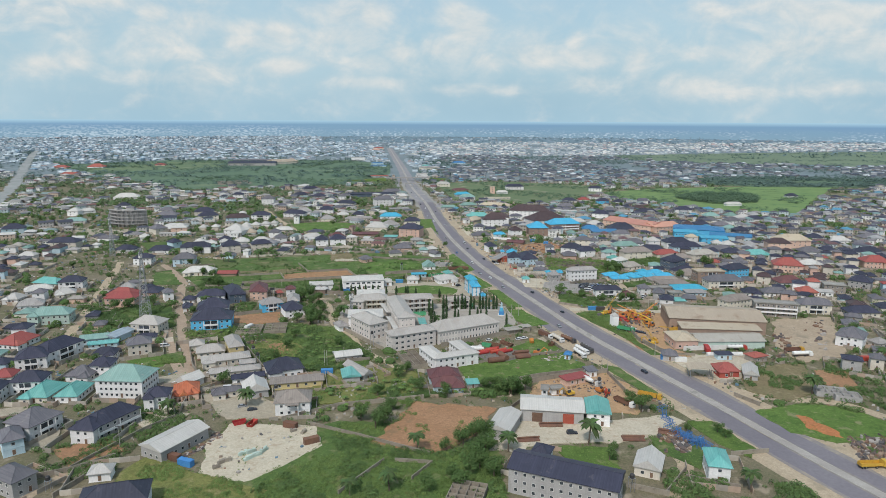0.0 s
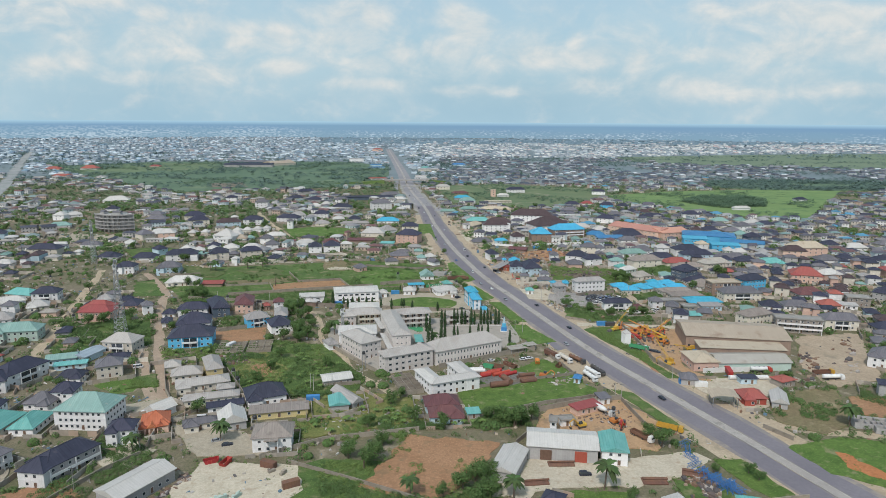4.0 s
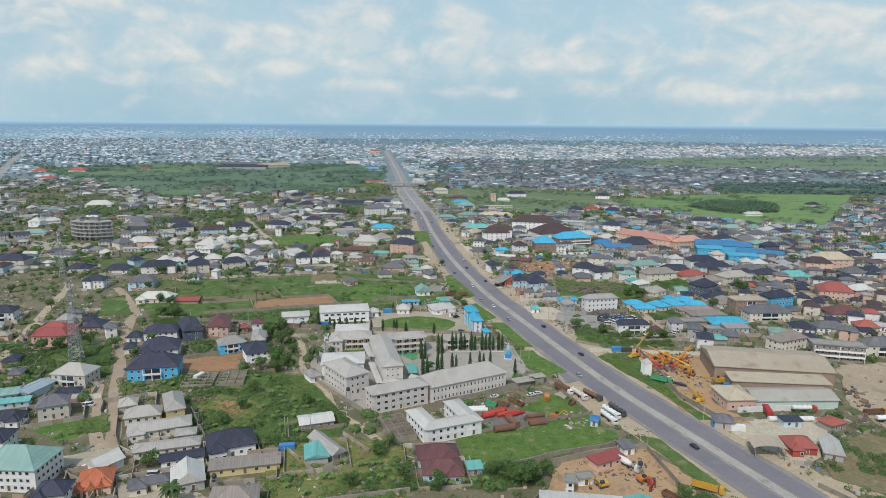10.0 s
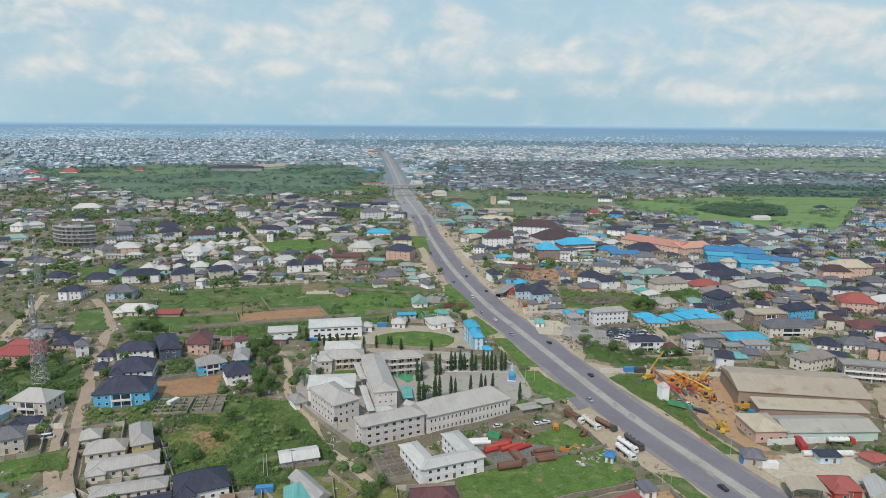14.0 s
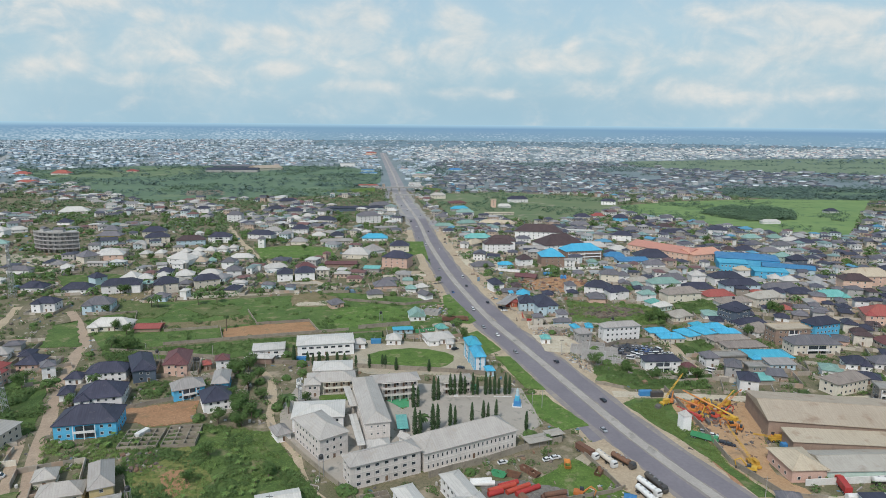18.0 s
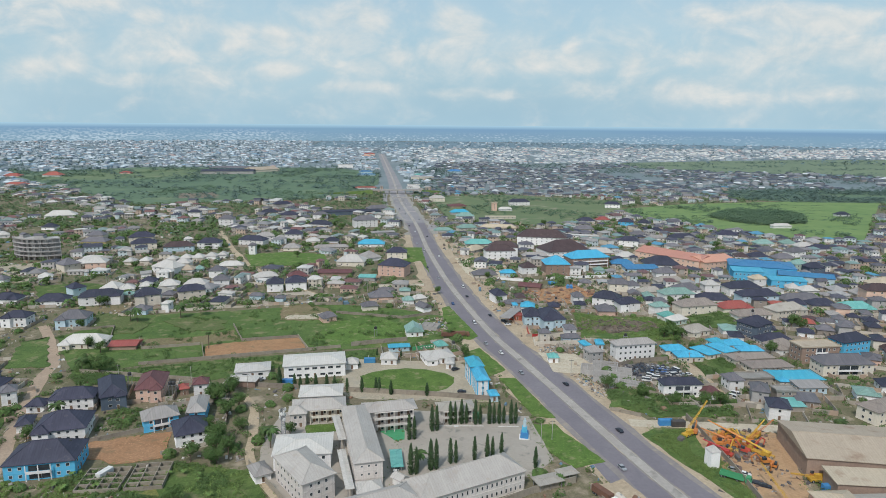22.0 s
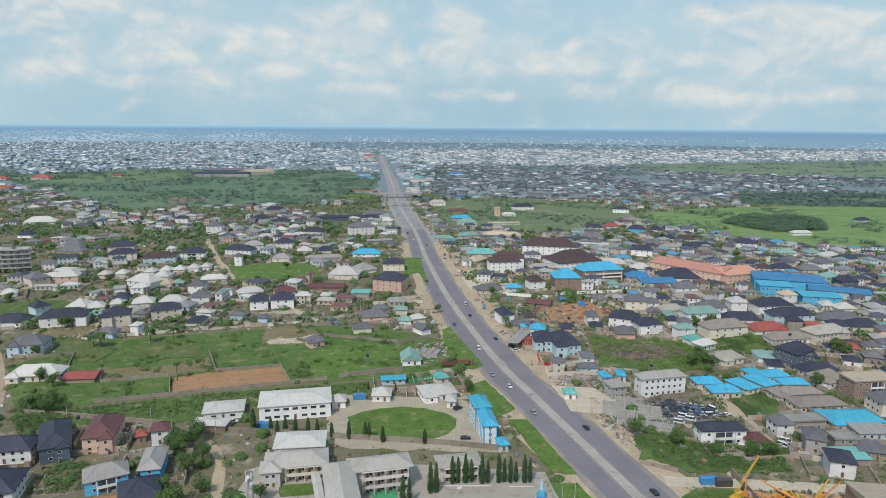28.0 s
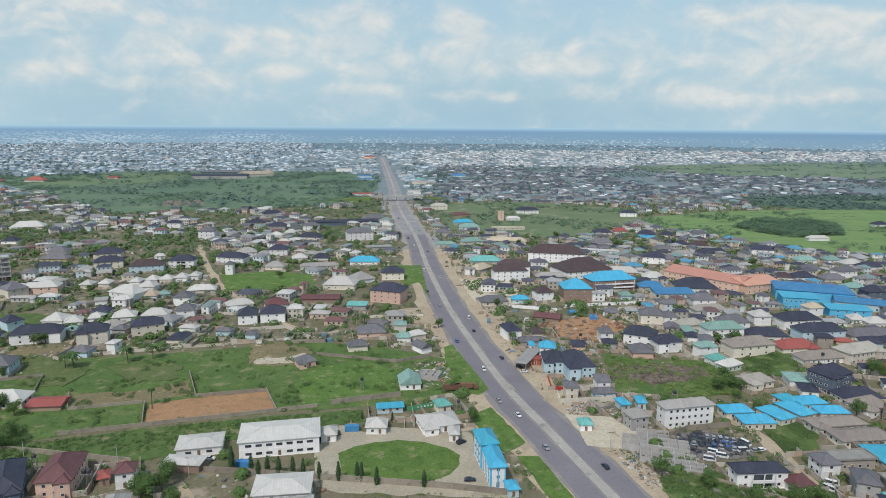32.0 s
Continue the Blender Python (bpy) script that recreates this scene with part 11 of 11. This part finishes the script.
def skip(x, y, rz, m, label):
    """An open-topped steel skip with sloping ends and ribs."""
    root = thing("skip", x, y, 0.06, rz, label, "skip", "skips on the storage plot")
    bm = bmesh.new()
    L, W, H, t = 2.9, 1.15, 1.7, 0.08
    outer = [(-L, -W, H), (L, -W, H), (L * 0.72, -W, 0), (-L * 0.72, -W, 0)]
    for s in (-1, 1):
        a = [bm.verts.new((u, s * W, z)) for u, v, z in outer]
        c = [bm.verts.new((u, s * (W - t), z)) for u, v, z in outer]
        bm.faces.new(a)
        bm.faces.new(c)
        for i in range(4):
            bm.faces.new((a[i], a[(i + 1) % 4], c[(i + 1) % 4], c[i]))
    for s in (-1, 1):
        q = [(s * L, -W + t, H), (s * L, W - t, H), (s * L * 0.72, W - t, 0), (s * L * 0.72, -W + t, 0)]
        a = [bm.verts.new(v) for v in q]
        c = [bm.verts.new((v[0] - s * t, v[1], v[2])) for v in q]
        bm.faces.new(a)
        bm.faces.new(c)
        for i in range(4):
            bm.faces.new((a[i], a[(i + 1) % 4], c[(i + 1) % 4], c[i]))
    box(bm, -L * 0.72 + t, -W + t, 0, L * 0.72 - t, W - t, 0.1)
    bmesh.ops.recalc_face_normals(bm, faces=bm.faces)
    part("tub", bm, m, root)
    for u in (-1.4, 0, 1.4):
        for s in (-1, 1):
            bm = bmesh.new()
            box(bm, u - 0.07, s * (W + 0.05) - 0.05, 0.02, u + 0.07, s * (W + 0.05) + 0.05, H + 0.03)
            part("rib", bm, m, root)


for x, y, a, m, lb in ((20.3, 355.2, -24, GREENP, "green steel skip"), (25.6, 355.0, -24, RUSTY, "rusty steel skip"), (31.0, 358.6, -48, RUSTY, "long rusty steel skip"), (33.2, 356.0, -48, RUSTY, "long rusty steel skip"), (47.2, 362.5, 85, ORANGE, "orange steel skip on end of the plot"), (58.2, 357.4, 60, RUSTY, "rusty steel skip")):
    skip(x, y, a, m, lb + " with sloping ends")
for pts, h in (([(2.2, 322.9), (15.9, 328.6), (36.3, 337.2), (60.3, 344.6), (65.2, 347.4)], 1.6), ([(53.1, 377.9), (60.4, 357.5), (63.5, 347.4)], 1.8), ([(16.0, 298.5), (29.0, 302.9), (44.8, 310.5), (57.5, 314.2), (75.0, 320.0)], 2.0), ([(-141.8, 216.2), (-138.9, 224.4), (-129.0, 247.4), (-121.0, 259.5)], 1.8)):
    fence_line(pts, h)
# two skip tubs put here in place of small red machines
skip(-91.2, 254.8, 30, REDP, "red steel skip in a builder's yard with sloping ends")
skip(-85.3, 253.9, 75, REDP, "red steel skip in a builder's yard with sloping ends")
clutter("rubble", 190, [(-60.4, 293.8), (-38.5, 307.3), (-13.5, 302.5), (-11.6, 287.7), (-34.8, 280.3), (-52.3, 277.7)], 135, "pale sheets, blocks and dry debris in a garden plot", -1, (0.5, 2.2), (0.15, 0.6), False)
pipe_stack(152.2, 343.9, 2, 1, 20, 1.2, WHITEP, "long white steel tank lying before a depot")
clutter("site_heaps", 34, [(200.6, 384.5), (205.8, 376.4), (191.2, 346.2), (175.6, 335.9)], 136, "rusty machines and parts along a dusty yard", -1, (1.0, 3.0), (0.6, 1.6), False, SCRAP)
clutter("site_heaps", 26, [(240.0, 411.1), (246.3, 413.2), (214.9, 353.8), (204.7, 346.6)], 137, "rusty parts crowded beside a yard", -1, (1.0, 3.0), (0.6, 1.8), False, SCRAP)
clutter("rubble", 90, [(-107.3, 231.4), (-104.9, 240.6), (-97.6, 248.0), (-94.4, 241.8), (-100.2, 231.6), (-103.7, 226.3)], 127, "planks and timber heaped beside a shed", -1, (0.6, 2.2), (0.2, 0.6), False, SCRAP)
clutter("rubble", 60, [(52.0, 347.6), (65.0, 352.9), (65.7, 336.1), (51.2, 331.3)], 128, "pale broken blocks and scrap on grass", -1, (0.6, 2.0), (0.2, 0.7), False)

YARD_MIX = city_mix("site_mix", [(0.28, 0.15, 0.09), (0.34, 0.23, 0.15), (0.20, 0.11, 0.07), (0.42, 0.36, 0.29), (0.16, 0.10, 0.08), (0.18, 0.15, 0.13), (0.38, 0.19, 0.10), (0.28, 0.24, 0.20)], 0.85)
clutter("site_heaps", 110, [(69.9, 669.9), (106.5, 685.3), (119.7, 659.5), (92.9, 621.7), (68.7, 626.9)], 129, "orange-brown materials heaped on a building yard", -1, (1.0, 3.2), (0.5, 1.8), False, YARD_MIX)
clutter("site_heaps", 120, [(61.2, 677.5), (77.0, 689.5), (69.1, 629.1), (58.1, 639.8)], 130, "stacked timber and reddish bars beside the road", -1, (1.0, 3.0), (0.6, 2.2), False, YARD_MIX)
clutter("site_heaps", 150, [(108.4, 424.5), (134.3, 425.2), (128.7, 399.0), (114.1, 397.3)], 133, "machine parts crowded along a yard wall", -1, (0.8, 2.6), (0.5, 1.8), False, MATS["machine_mix"])
for x, y, a in ((87.0, 684.4, 10), (97.9, 671.3, 80)):
    pipe_stack(x, y, a, 2, 6, 1.3, BLUEP, "pale blue steel tanks lying in a building yard")

clutter("rubble", 160, [(-131.5, 367.4), (-113.4, 370.2), (-105.7, 356.7), (-118.3, 352.9)], 134, "rusty sheets, sheds and blocks beside a building plot", -1, (0.5, 1.9), (0.3, 1.2), False, SCRAP)
fence_line([(-3.6, 425.7), (16.3, 426.2)], 0.35, WHITEP, "low whitewashed kerb round a row of trees")
fence_line([(23.3, 426.0), (31.7, 426.2)], 0.35, WHITEP, "low whitewashed kerb round a row of trees")


def basketball_stand(x, y, rz):
    v = thing("basketball_stand", x, y, 0.1, rz, "weathered basketball hoop stand on a paved court", "basketball stand")
    bm = bmesh.new()
    tube(bm, (0, 0, -0.1), (0, 0, 3.2), 0.09, 0.07)
    tube(bm, (0, 0, 3.1), (0, -1.0, 3.4), 0.06, n=6)
    part("pole", bm, STEEL, v)
    bm = bmesh.new()
    box(bm, -0.9, -1.06, 2.9, 0.9, -1.0, 3.95)
    board = part("backboard", bm, WHITEP, v)
    bm = bmesh.new()
    for k in range(12):
        a, c = math.tau * k / 12, math.tau * (k + 1) / 12
        tube(bm, (0.23 * math.cos(a), -1.35 + 0.23 * math.sin(a), 3.05), (0.23 * math.cos(c), -1.35 + 0.23 * math.sin(c), 3.05), 0.02, n=4)
    part("rim", bm, ORANGE, board)


basketball_stand(4.4, 420.4, 10)


def sign_wall(x0, y0, x1, y1):
    """A green painted wall with white lettering, too faint to read."""
    L = math.hypot(x1 - x0, y1 - y0)
    v = thing("sign_wall", x0, y0, 0, math.degrees(math.atan2(y1 - y0, x1 - x0)), "green painted wall with a row of white marks", "sign wall")
    bm = bmesh.new()
    box(bm, 0, -0.12, -0.3, L, 0.12, 2.3)
    part("panel", bm, GREENP, v)
    for k in range(5):
        bm = bmesh.new()
        box(bm, L * (0.36 + 0.12 * k), -0.15, 0.9, L * (0.36 + 0.12 * k) + 0.8, -0.1, 1.6)
        part("white_bar", bm, WHITEP, v)


sign_wall(-19.7, 521.4, -6.9, 527.0)
